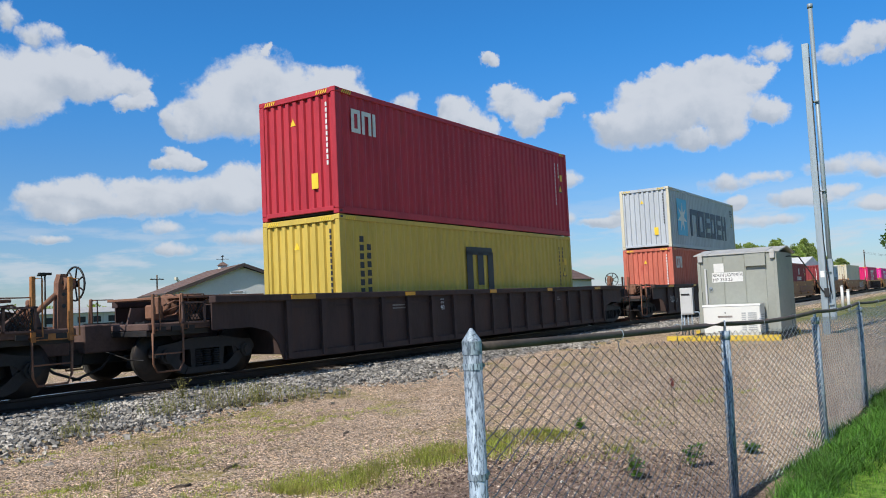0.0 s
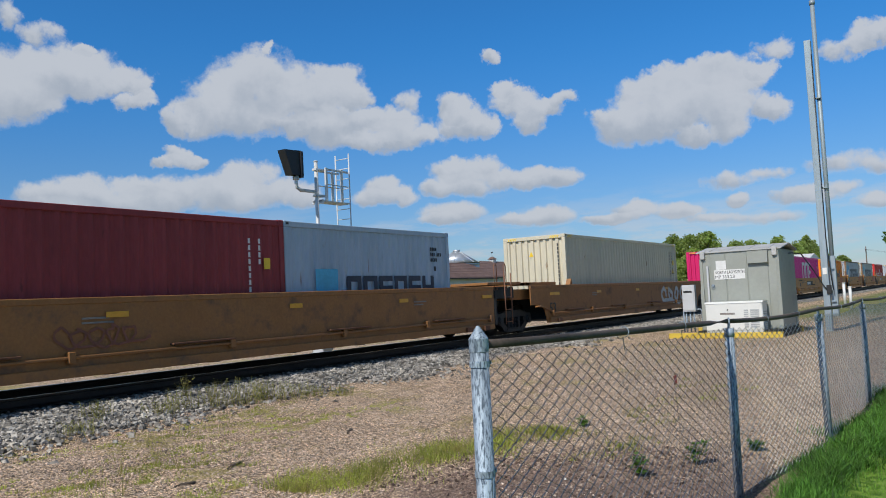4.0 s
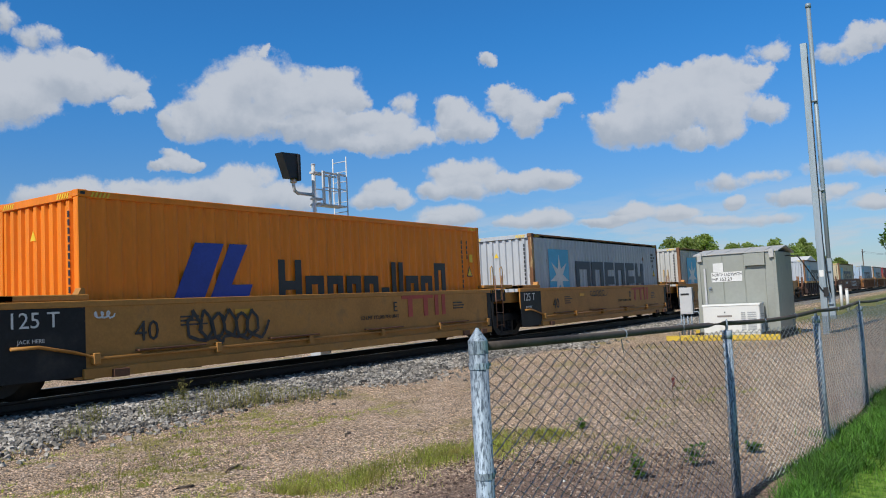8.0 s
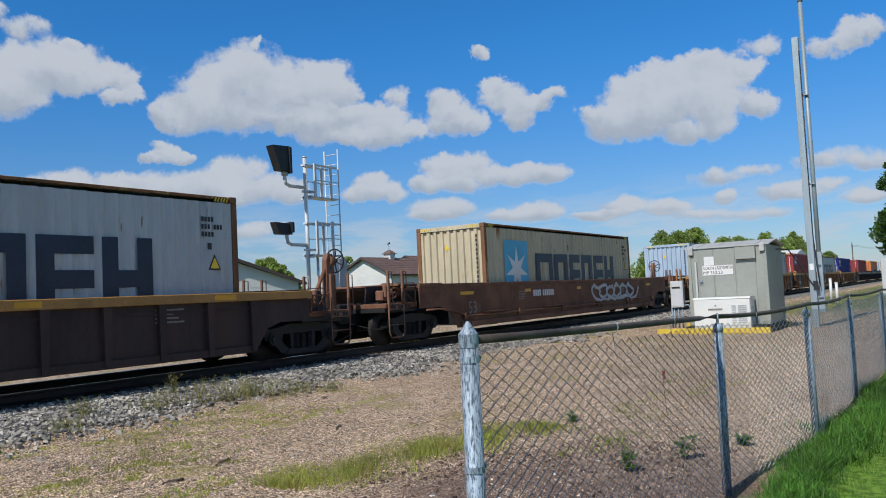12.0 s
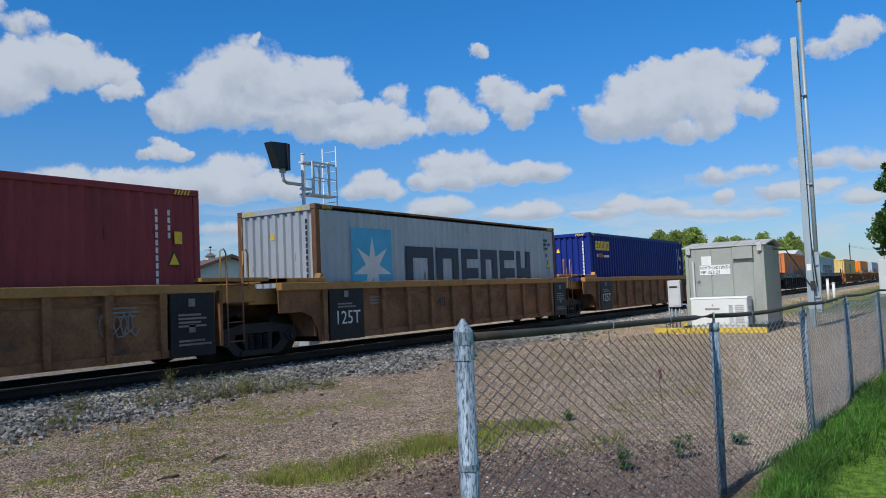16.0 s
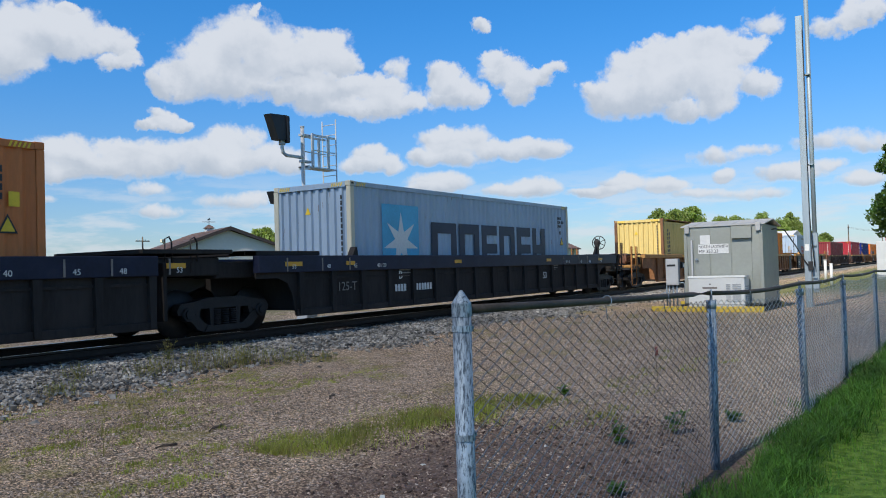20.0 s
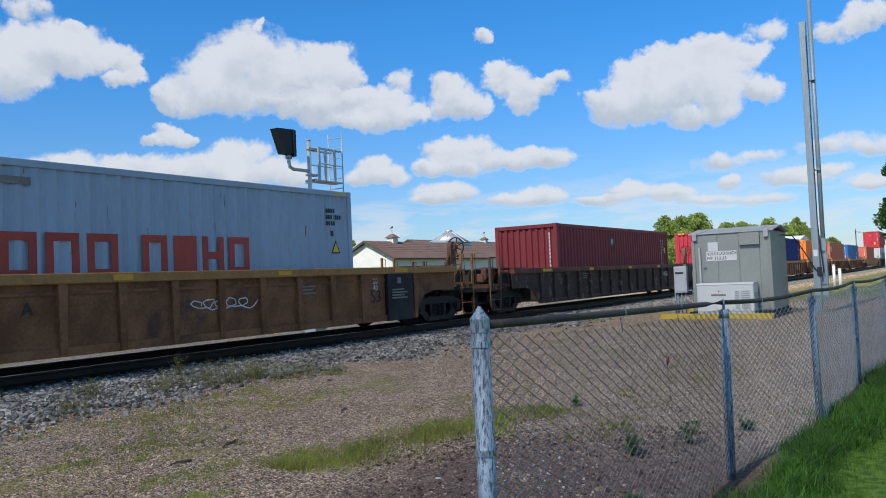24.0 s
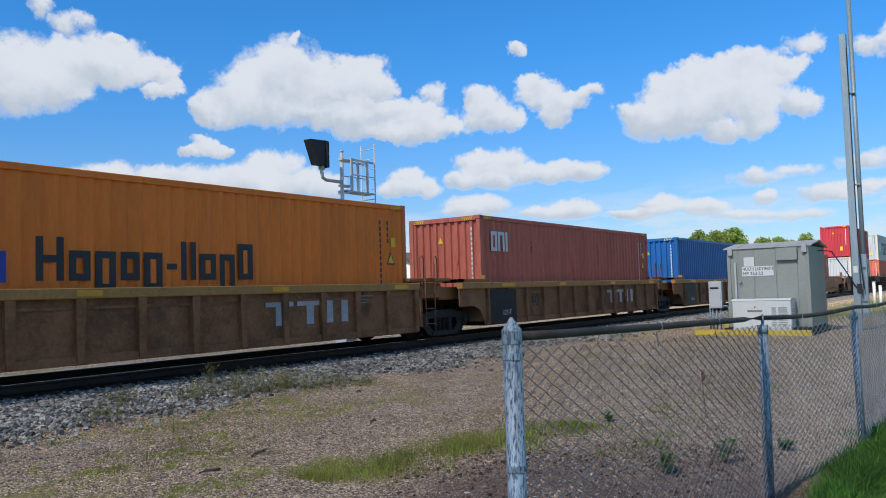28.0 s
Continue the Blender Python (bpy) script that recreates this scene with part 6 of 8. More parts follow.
        add("emblem", flat([(2.47, 2.8, 1.0, 1.95)] + [(2.88, 3.35, 1.0 + 0.34 * k, 1.2 + 0.34 * k) for k in range(3)]), "red_ink", "red and blue emblem")
        add("word_mark", flat(blocks(3.64, 1.1, [(0.55, 0.7, 0, k) for k in ("gate", "ring", "gate", "ring")] + [(0.2, 0.05, 0, "bar")] + [(0.5, 0.7, 0, k) for k in ("gate", "bar", "pair", "ring")], 0.13, 0.13)), "red_ink", "red block word mark")
        add("mark_line", flat([(2.36, 4.8, 2.5, 2.62)]), "faint_ink")
    elif kind == "round_white":
        pts = [(2.87 + 0.25 * math.cos(a), 1.9 + 0.28 * math.sin(a)) for a in [2 * math.pi * k / 24 for k in range(24)]]
        add("emblem", shape(pts), "white_ink", "white oval emblem")
        add("emblem", shape([(2.73, 1.75), (2.87, 2.13), (3.01, 1.75), (2.87, 1.85)], y=-0.007), "maroon", "dark sail in the oval")
        add("word_mark", flat(blocks(2.0, 1.22, [(0.2, 0.28, 0, k) for k in ("gate", "gate", "ring", "comb", "bar", "bar", "gate")], 0.055, 0.06)), "white_ink", "small white block mark")
    elif kind == "slashes":
        for z in (1.82, 1.18):
            for x in (0.7, 0.9):
                add("emblem", shape([(x, z), (x + 0.12, z), (x + 0.2, z + 0.38), (x + 0.08, z + 0.38)]), "white_ink", "slanted white bar")
    elif kind == "diamond":
        add("placard", shape([(4.85, 2.02), (5.12, 2.32), (5.4, 2.02), (5.12, 1.72)]), "black_ink", "dark diamond placard")
        add("placard", shape([(5.02, 2.02), (5.12, 2.14), (5.26, 2.08), (5.12, 1.86)], y=-0.007), "grey", "worn pale patch")
    elif kind == "palm":
        add("emblem", flat([(9.6, 9.7, 1.5, 1.9), (9.4, 9.9, 1.85, 1.95), (9.3, 10.0, 1.7, 1.78)] + blocks(8.7, 1.0, [(0.35, 0.4, 0, "ring")] * 4, 0.09, 0.08)), "white_ink", "white emblem and block mark")
    elif kind == "small_star_word":
        add("emblem_panel", flat([(0.9, 1.6, 0.85, 1.6)]), "sky_ink", "light blue panel")
        add("word_mark", flat(blocks(1.9, 0.85, [(0.5, 0.6, 0, k) for k in ("gate", "ring", "comb", "ring", "comb", "pair")], 0.13, 0.08)), "navy_ink", "dark block mark")
    return out


def fine(ob):
    """Marks too small to pick apart one by one."""
    ob["kind"] = "stuff"
    return ob


def make_container(paint, label, kind="", height=HC, length=LONG, post=None, panel="white_ink", lift=0.0):
    d = container_meshes(length, height, paint, post or paint)
    box_thing = thing("shipping_container", label, "shipping container")
    L, hw = length / 2, WIDE / 2
    part("side_wall", d["side"], None, box_thing, at=pose(0, -hw + 0.022, 0.165))
    part("side_wall", d["side"], None, box_thing, at=pose(0, hw - 0.022, 0.165, 0, 0, 180))
    part("end_wall", d["end"], None, box_thing, at=pose(-L + 0.03, 0, 0.165, 0, 0, -90))
    part("end_wall", d["end"], None, box_thing, at=pose(L - 0.03, 0, 0.165, 0, 0, 90))
    part("roof_sheet", d["roof"], None, box_thing)
    part("underframe", d["floor"], None, box_thing)
    for key in ("top_rail", "bottom_rail"):
        part(key, d[key], None, box_thing, at=pose(0, -hw, 0))
        part(key, d[key], None, box_thing, at=pose(0, hw, 0, 0, 0, 180))
    for key, nm in (("header", "end_header"), ("sill", "end_sill")):
        part(nm, d[key], None, box_thing, at=pose(-L, 0, 0))
        part(nm, d[key], None, box_thing, at=pose(L, 0, 0, 0, 0, 180))
    for sx, sy, rot in ((-1, -1, 0), (1, 1, 180)):
        part("corner_post", d["post"], None, box_thing, at=pose(sx * L, sy * hw, 0, 0, 0, rot))
        for z in (0, height - 0.118):
            c = part("corner_casting", d["casting"], None, box_thing, at=pose(sx * L, sy * hw, z, 0, 0, rot))
            part("casting_slot", d["hole"], None, c, at=pose(0.05, 0, 0.04))
    for sx, sy, rot in ((1, -1, 90), (-1, 1, -90)):
        part("corner_post", d["post"], None, box_thing, at=pose(sx * L, sy * hw, 0, 0, 0, rot))
        for z in (0, height - 0.118):
            part("corner_casting", d["casting"], None, box_thing, at=pose(sx * L, sy * hw, z, 0, 0, rot))
    y = -hw + 0.02
    if height == HC and kind not in ("round_white",):
        for x, r in ((-L + 0.2, 0), (L - 0.58, 0)):
            fine(part("hazard_marking", d["hazard"], None, box_thing, at=pose(x, -hw - 0.002, height - 0.115)))
        for yy in (-hw + 0.2, hw - 0.58):
            fine(part("hazard_marking", d["hazard"], None, box_thing, at=pose(-L - 0.002, yy + 0.4, height - 0.12, 0, 0, -90)))
    # identification columns: plain bars
    ink = {"grey": "black_ink", "rusty_grey": "black_ink", "pale_blue": "black_ink", "cream": "black_ink", "rusty_cream": "black_ink", "yellow": "black_ink", "pale_yellow": "black_ink",
           "orange": "black_ink", "tangerine": "black_ink", "faded_orange": "black_ink"}.get(paint, "white_ink")

    def ident():
        bm = plates([(0, 0.05, -k * 0.135, -k * 0.135 + 0.1) for k in range(11)] + [(0.26, 0.31, -k * 0.135, -k * 0.135 + 0.1) for k in range(4)])
        return mesh_of("number_marking", bm, M[ink])
    me = cached(("ident", ink), ident)
    if paint not in ("grey", "rusty_grey", "pale_blue", "rusty_cream"):
        fine(part("number_marking", me, None, box_thing, at=pose(L - 0.95, y, height - 0.5)))
    else:
        me2 = cached(("ident2", ink), lambda: mesh_of("number_marking", plates([(k * 0.075, k * 0.075 + 0.05, 0, 0.09) for k in range(4)] + [(k * 0.072, k * 0.072 + 0.045, -0.14, -0.05) for k in (0, 1, 2, 4, 5, 6)] + [(k * 0.075, k * 0.075 + 0.05, -0.28, -0.19) for k in range(4)] + [(0.13, 0.22, -0.52, -0.4)]), M[ink]))
        fine(part("number_marking", me2, None, box_thing, at=pose(L - 0.85, y, height - 0.5)))
    fine(part("number_marking", me, None, box_thing, at=pose(-L + 0.025, -hw + 0.32, height - 0.42, 0, 0, -90)))
    tri = cached("tri", lambda: mesh_of("warning_triangle", shape([(0, 0), (0.17, 0), (0.085, 0.17)]), M["yellow_ink"]))
    if height == HC:
        part("warning_triangle", tri, None, box_thing, at=pose(-L + 0.022, 0.2, height - 0.72, 0, 0, -90))
        part("approval_plate", cached("end_plate", lambda: mesh_of("approval_plate", plates([(0, 0.2, 0, 0.36)]), M["yellow_ink"])), None, box_thing, at=pose(-L + 0.022, -0.42, 0.62, 0, 0, -90))
        edge = cached("tri_edge", lambda: mesh_of("warning_triangle", shape([(0, 0), (0.3, 0), (0.15, 0.29)]), M["black_ink"]))
        inner = cached("tri_inner", lambda: mesh_of("triangle_face", shape([(0.045, 0.028), (0.255, 0.028), (0.15, 0.235)], y=-0.006), M["yellow_ink"]))
        ob = part("warning_triangle", edge, None, box_thing, at=pose(L - 0.72, y, height - 1.4))
        part("triangle_face", inner, None, ob)
    plate = cached("plate", lambda: mesh_of("approval_plate", plates([(0, 0.16, 0, 0.22)]), M["yellow_ink"]))
    if paint not in ("grey", "rusty_grey", "pale_blue", "rusty_cream"):
        part("approval_plate", plate, None, box_thing, at=pose(L - 0.55, y, height - 1.0))
    if kind:
        def build():
            return [(n, mesh_of(n, bm, mt), lb) for n, bm, mt, lb in marks(kind, height)]
        for n, me3, lb in cached(("marks", kind), build):
            part(n, me3, None, box_thing, lb, at=pose(-L, y, lift))
    return box_thing


# ---- the train: well cars ----
SIDE_LOW = 0.26


def wheelset_mesh():
    bm = lathe(bmesh.new(), [(0.12, -0.80), (0.36, -0.80), (0.37, -0.79), (0.455, -0.785), (0.458, -0.76), (0.43, -0.75), (0.43, -0.66), (0.36, -0.66), (0.3, -0.70), (0.14, -0.69), (0.085, -0.66), (0.085, 0.66), (0.14, 0.69), (0.3, 0.70), (0.36, 0.66), (0.43, 0.66), (0.43, 0.75), (0.458, 0.76), (0.455, 0.785), (0.37, 0.79), (0.36, 0.80), (0.12, 0.80)], 28)
    for f in bm.faces:
        c = f.calc_center_median()
        if math.hypot(c.x, c.z) > 0.425 and 0.655 < abs(c.y) < 0.755:
            f.material_index = 1
    me = mesh_of("wheelset", bm, [M["wheel"], M["tread"]])
    return me


def truck_meshes():
    d = {"wheelset": wheelset_mesh()}
    # cast side frame with its two windows, as a closed arch of bars
    bm = bmesh.new()
    top = [(-1.12, 0.5), (-1.05, 0.62), (-0.7, 0.66), (-0.4, 0.72), (0.4, 0.72), (0.7, 0.66), (1.05, 0.62), (1.12, 0.5), (1.1, 0.42), (0.72, 0.44), (0.62, 0.52), (-0.62, 0.52), (-0.72, 0.44), (-1.1, 0.42)]
    prism(bm, top, -0.1, 0.1)
    for u in (-1, 1):
        # bowed tension member from the pedestal to the spring seat, and the column beside the springs
        bow = [(0.98, 0.42), (0.84, 0.46), (0.66, 0.40), (0.52, 0.27), (0.40, 0.2), (0.34, 0.09), (0.52, 0.09), (0.66, 0.14), (0.78, 0.26), (0.88, 0.34)]
        prism(bm, [(u * a, b) for a, b in bow], -0.1, 0.1)
        prism(bm, [(u * a, b) for a, b in ((0.27, 0.2), (0.36, 0.2), (0.38, 0.53), (0.27, 0.53))], -0.09, 0.09)
        prism(bm, [(u * a, b) for a, b in ((0.62, 0.36), (0.70, 0.42), (0.74, 0.53), (0.58, 0.53))], -0.085, 0.085)
    prism(bm, [(-0.52, 0.09), (0.52, 0.09), (0.45, 0.2), (-0.45, 0.2)], -0.12, 0.12)
    d["frame"] = mesh_of("side_frame", bm, M["grime"])
    bm = bmesh.new()
    for k in range(7):
        z = 0.215 + k * 0.042
        for x in (-0.2, 0.0, 0.2):
            lathe_at(bm, x, z)
    d["spring"] = mesh_of("spring_nest", bm, M["grime"])
    bm = box(bmesh.new(), -0.22, 0.22, -1.02, 1.02, 0.5, 0.66, 0.02)
    box(bm, -0.42, 0.42, -0.82, 0.82, 0.16, 0.54, 0.02)
    d["bolster"] = mesh_of("bolster", bm, M["grime"])
    bm = bmesh.new()
    rod(bm, (0, -0.13, 0.43), (0, 0.02, 0.43), 0.13, 14)
    rod(bm, (0, -0.16, 0.43), (0, -0.13, 0.43), 0.085, 10)
    d["box"] = mesh_of("axle_bearing", bm, M["grime"])
    return d


def lathe_at(bm, x, z):
    n = 10
    for y in (-0.05,):
        ringv = [[bm.verts.new((x + r * math.cos(2 * math.pi * i / n), y + r * math.sin(2 * math.pi * i / n), zz)) for i in range(n)] for r, zz in ((0.075, z), (0.085, z + 0.012), (0.075, z + 0.025))]
        for a, b in zip(ringv, ringv[1:]):
            for i in range(n):
                bm.faces.new((a[i], a[(i + 1) % n], b[(i + 1) % n], b[i])).smooth = True


WHEELS = []  # (wheelset object, place in its truck, seconds of passing)


def fine_part(*args, **kw):
    return fine(part(*args, **kw))


def add_truck(car, x, x_start):
    d = cached("truck", truck_meshes)
    t = part("truck", d["bolster"], None, car, "dark cast-steel two-axle truck", at=pose(x, 0, 0))
    for sy, rot in ((-1, 0), (1, 180)):
        part("side_frame", d["frame"], None, t, at=pose(0, sy * 0.98, 0, 0, 0, rot))
        fine_part("spring_nest", d["spring"], None, t, at=pose(0, sy * 1.0, 0, 0, 0, rot))
        for dx in (-0.89, 0.89):
            part("axle_bearing", d["box"], None, t, at=pose(dx, sy * 1.0, 0, 0, 0, rot))
    for dx in (-0.89, 0.89):
        w = part("wheelset", d["wheelset"], None, t, at=pose(dx, 0, 0.43))
        WHEELS.append((w, dx, (x_start + x + dx - 17.0) / SPEED))
    return t


CAR_STYLES = {
    # chord paint, side paint, rib paint, post/platform paint, ribbed, deep chord
    "brown": dict(chord="car_brown", side="car_brown", rib="car_brown", plat="deck_brown", ribbed=True, deep=0.13, top=1.46, low=0.17),
    "tan_smooth": dict(chord="car_tan", side="car_tan", rib="car_tan", plat="car_tan", ribbed=False, deep=0.1, top=1.46),
    "dull_smooth": dict(chord="car_dull_tan", side="car_dull_tan", rib="car_dull_tan", plat="car_dull_tan", ribbed=False, deep=0.1, top=1.46),
    "rust_smooth": dict(chord="car_rust", side="car_rust", rib="car_rust", plat="car_rust", ribbed=False, deep=0.1, top=1.46),
    "ochre": dict(chord="car_ochre", side="car_oxide", rib="car_oxide", plat="car_ochre", ribbed=True, deep=0.16, top=1.5),
    "navy": dict(chord="car_navy", side="car_grey", rib="car_grey", plat="car_grey", ribbed=True, deep=0.34, top=1.49),
    "dark_ochre": dict(chord="car_ochre", side="car_brown", rib="car_brown", plat="car_rust", ribbed=True, deep=0.16, top=1.39),
    "peeled": dict(chord="car_rust", side="car_peeled", rib="car_peeled", plat="car_rust", ribbed=True, deep=0.16, top=1.39),
    "rust_ochre": dict(chord="car_ochre", side="car_oxide", rib="car_oxide", plat="car_dull_tan", ribbed=True, deep=0.16, top=1.39),
}


def body_outline(xl, xr, arch_l, arch_r, top, low, gap=0.5):
    """Side plate from xl to xr; over a wheel the lower edge rises in an arch of the given length."""
    pts = [(xl, top), (xr, top)]
    if arch_r > 0:
        pts += [(xr, top - gap), (xr - arch_r * 0.55, top - gap), (xr - arch_r * 0.78, top - gap - 0.1), (xr - arch_r * 0.9, top - gap - 0.32), (xr - arch_r, low)]
    else:
        pts += [(xr, low)]
    if arch_l > 0:
        pts += [(xl + arch_l, low), (xl + arch_l * 0.9, top - gap - 0.32), (xl + arch_l * 0.78, top - gap - 0.1), (xl + arch_l * 0.55, top - gap), (xl, top - gap)]
    else:
        pts += [(xl, low)]
    return pts


def car_meshes(style, well, left, right):
    """Shared meshes of one kind of unit; left, right: 'end' with a coupler or 'joint' with a shared truck."""
    s = CAR_STYLES[style]

    def make():
        d = {}
        half = LONG / 2
        big = well == 53
        jl = 3.63 if big else 1.62      # container end to the middle of a joint
        el = 5.65 if big else 3.7      # container end to the coupler face
        top, deep, low = s["top"], s["deep"], s.get("low", SIDE_LOW)
        # body plate: over the joint truck at the left, stopping short at the right, as the units are handed
        if left == "end":
            xl, al = -half - (3.8 if big else 1.65), (1.75 if big else 1.5)
        else:
            xl, al = -half - (3.2 if big else 1.42), (1.1 if big else 1.2)
        if right == "end":
            xr, ar = half + (3.8 if big else 1.65), (1.75 if big else 1.5)
        else:
            xr, ar = half + (1.6 if big else 0.05), 0.0
            if big:
                xr = half + 1.75
        d["span"] = (xl, xr, al, ar, jl, el)
        d["side"] = mesh_of("side_panel", prism(bmesh.new(), body_outline(xl, xr, al, ar, top - deep + 0.01, low, 0.62 - deep if style != "navy" else 0.12), 0, 0.03), M[s["side"]])
        if s["ribbed"]:
            bm = bmesh.new()
            box(bm, xl, xr, -0.1, 0.08, top - deep, top, 0.012)
            d["chord"] = mesh_of("top_chord", bm, M[s["chord"]])
            bm = box(bmesh.new(), xl + al, xr - ar, -0.05, 0.03, low - 0.01, low + 0.13, 0.01)
            d["lower"] = mesh_of("bottom_chord", bm, M[s["side"]])
            bm = prism(bmesh.new(), [(-0.055, low + 0.02), (0.055, low + 0.02), (0.075, top - deep - 0.002), (-0.075, top - deep - 0.002)], -0.085, 0.0)
            d["rib"] = mesh_of("rib", bm, M[s["rib"]])
            bm = box(bmesh.new(), -0.45, 0.45, -0.03, 0.0, 0, 0.045)
            d["lip"] = mesh_of("panel_lip", bm, M[s["side"]])
        else:
            bm = box(bmesh.new(), xl, xr, -0.02, 0.08, top - deep, top, 0.01)
            d["chord"] = mesh_of("top_chord", bm, M[s["chord"]])
            bm = bmesh.new()
            box(bm, xl + al + 0.1, xr - ar - 0.1, -0.07, 0.03, low + 0.0, low + 0.16, 0.012)
            d["lower"] = mesh_of("bottom_chord", bm, M[s["side"]])
            a, b = xl + al + 0.05, xr - ar - 0.3
            d["pipe"] = mesh_of("side_pipe", pipe(bmesh.new(), [(xl + 0.2, -0.06, top - 0.66), (xl + al * 0.5, -0.06, top - 0.66), (a - 0.1, -0.06, low + 0.42), (a + 0.3, -0.06, low + 0.3), (b, -0.06, low + 0.3)], 0.026, 8), M[s["side"]])
            d["ledge"] = mesh_of("step_plate", box(bmesh.new(), 0, 1.35, -0.11, 0.0, 0, 0.03, 0.005), M["car_rust"])
            d["bracket"] = mesh_of("pipe_bracket", box(bmesh.new(), -0.06, 0.06, -0.1, 0.0, -0.09, 0.09, 0.015), M[s["side"]])
            d["pad"] = mesh_of("jacking_pad", box(bmesh.new(), -0.14, 0.14, -0.13, 0.0, -0.03, 0.1, 0.01), M["car_rust"])
        bm = bmesh.new()
        for k in range(7):
            x = -half + LONG * k / 6
            box(bm, x - 0.12, x + 0.12, -1.42, 1.42, low - 0.02, low + 0.1)
        d["floor"] = mesh_of("cross_members", bm, M["grime"])
        d["bulkhead"] = mesh_of("end_bulkhead", box(bmesh.new(), -0.04, 0.04, -1.4, 1.4, low + 0.1, top - 0.12, 0.01), M["car_black" if not s["ribbed"] else s["side"]])
        return d
    return cached(("car", style, well, left, right), make)


def stair_ladder():
    bm = bmesh.new()
    for y in (-0.0,):
        for x in (-0.19, 0.19):
            rod(bm, (x, y, 0.25), (x, y, 1.75), 0.017, 6)
        for k in range(4):
            rod(bm, (-0.19, y, 0.32 + 0.36 * k), (0.19, y, 0.32 + 0.36 * k), 0.014, 6)
    return mesh_of("ladder", bm, M["brown_iron"])


def hand_brake(mat):
    bm = bmesh.new()
    n = 20
    pipe(bm, [(0.28 * math.cos(2 * math.pi * k / n), 0, 0.28 * math.sin(2 * math.pi * k / n)) for k in range(n + 1)], 0.018, 6)
    for k in range(7):
        a = 2 * math.pi * k / 7
        rod(bm, (0, 0, 0), (0.28 * math.cos(a), 0, 0.28 * math.sin(a)), 0.014, 5)
    rod(bm, (0, -0.04, 0), (0, 0.1, 0), 0.06, 10)
    return mesh_of("hand_brake_wheel", bm, mat)


def plat_of(s):
    return M[s["plat"]]


def end_gear(car, d, s, side, big, style, brake, posts=False):
    """What stands on a coupled end: deck, posts, grab irons, walkway, brake gear, coupler."""
    half = LONG / 2
    sx = -1 if side == "left" else 1
    x_edge = sx * (half + (3.8 if big else 1.65))
    x_end = sx * (half + (5.05 if big else 3.15))
    x_c = sx * (half + (5.65 if big else 3.7))
    top = s["top"]
    iron = {"tan_smooth": "post_orange", "ochre": "post_orange", "navy": "car_grey"}.get(style, "brown_iron")
    sooty = M["grime"] if style != "brown" else plat_of(s)
    plat = M[s["plat"]]

    def span(a, b):
        return (min(a, b), max(a, b))
    a, b = span(x_edge - sx * 0.05, x_end)
    bm = box(bmesh.new(), a, b, -1.35, 1.35, top - 0.56, top - 0.44, 0.015)
    part("end_platform", bm, plat, car)
    bm = box(bmesh.new(), a, b, -1.3, 1.3, top - 0.66, top - 0.56, 0.01)
    part("platform_frame", bm, M["grime"], car)
    a, b = span(x_edge - sx * 1.5, x_end + sx * 0.5)
    bm = box(bmesh.new(), a, b, -0.32, 0.32, top - 0.9, top - 0.42, 0.02)
    part("centre_sill", bm, sooty, car)
    a, b = span(x_edge - sx * 1.6, x_edge + sx * 0.4)
    bm = box(bmesh.new(), a, b, -1.1, 1.1, top - 0.02, top + 0.03, 0.008)
    part("walkway", bm, M["brown_iron"] if style in ("brown", "rust_smooth", "dull_smooth") else sooty, car)
    # corner posts with grab irons on both sides; the brown cars carry tall posts at one end only
    short = style == "brown" and side == "left"
    rise = 0.06 if short else (0.5 if style == "navy" else 0.35)
    wide = 0.02 if short else (0.024 if style in ("navy", "dark_ochre", "rust_ochre") else 0.034)
    ink = "post_orange" if style == "brown" and posts else iron
    for y in (-1.36, 1.36):
        xa, xb = x_end - sx * 0.1, x_end - sx * 0.68
        for x in (xa, xb):
            bm = box(bmesh.new(), x - wide, x + wide, y - 0.03, y + 0.03, top - 0.62, top + rise, 0.008)
            p = part("end_post", bm, M[ink], car, "upright end post")
            bm = pipe(bmesh.new(), [(x + wide, y - 0.02, top + rise - 0.03), (x + wide + 0.1, y - 0.02, top + rise - 0.03), (x + wide + 0.1, y - 0.02, top - 0.55), (x + wide, y - 0.02, top - 0.55)], 0.012, 6)
            part("grab_iron", bm, M[ink], p)
        x0, x1 = span(xa, xb)
        if not short:
            bm = box(bmesh.new(), x0, x1, y - 0.01, y + 0.02, top - 0.6, top - 0.5, 0.006)
            part("post_panel", bm, M[ink], car)
            bm = pipe(bmesh.new(), [(xb, y + 0.05, top - 0.05), (xb - sx * 0.5, y + 0.05, top - 0.42)], 0.022, 6)
            part("post_brace", bm, plat, car)
        # stirrup step: a bent bar hung under the deck with one rung across it
        bm = pipe(bmesh.new(), [(x0 - 0.02, y, top - 0.6), (x0 - 0.01, y, 0.34), (x0 + 0.06, y, 0.2), (x1 - 0.06, y, 0.2), (x1 + 0.01, y, 0.34), (x1 + 0.02, y, top - 0.6)], 0.02, 6)
        rod(bm, (x0, y, 0.5), (x1, y, 0.5), 0.014, 6)
        part("step", bm, M["grime"] if style in ("navy", "dull_smooth") else M[iron], car)
        bm = pipe(bmesh.new(), [(x_edge, y, top - 0.06), (x_edge + sx * 0.1, y, top + 0.04), (x_edge + sx * 0.6, y, top + 0.04), (x_edge + sx * 0.62, y, top - 0.45)], 0.013, 6)
        part("grab_iron", bm, M[iron], car)
    # deck sides: two lapped plates, a pierced guard, stake pockets
    a, b = span(x_edge, x_end - sx * 0.1)
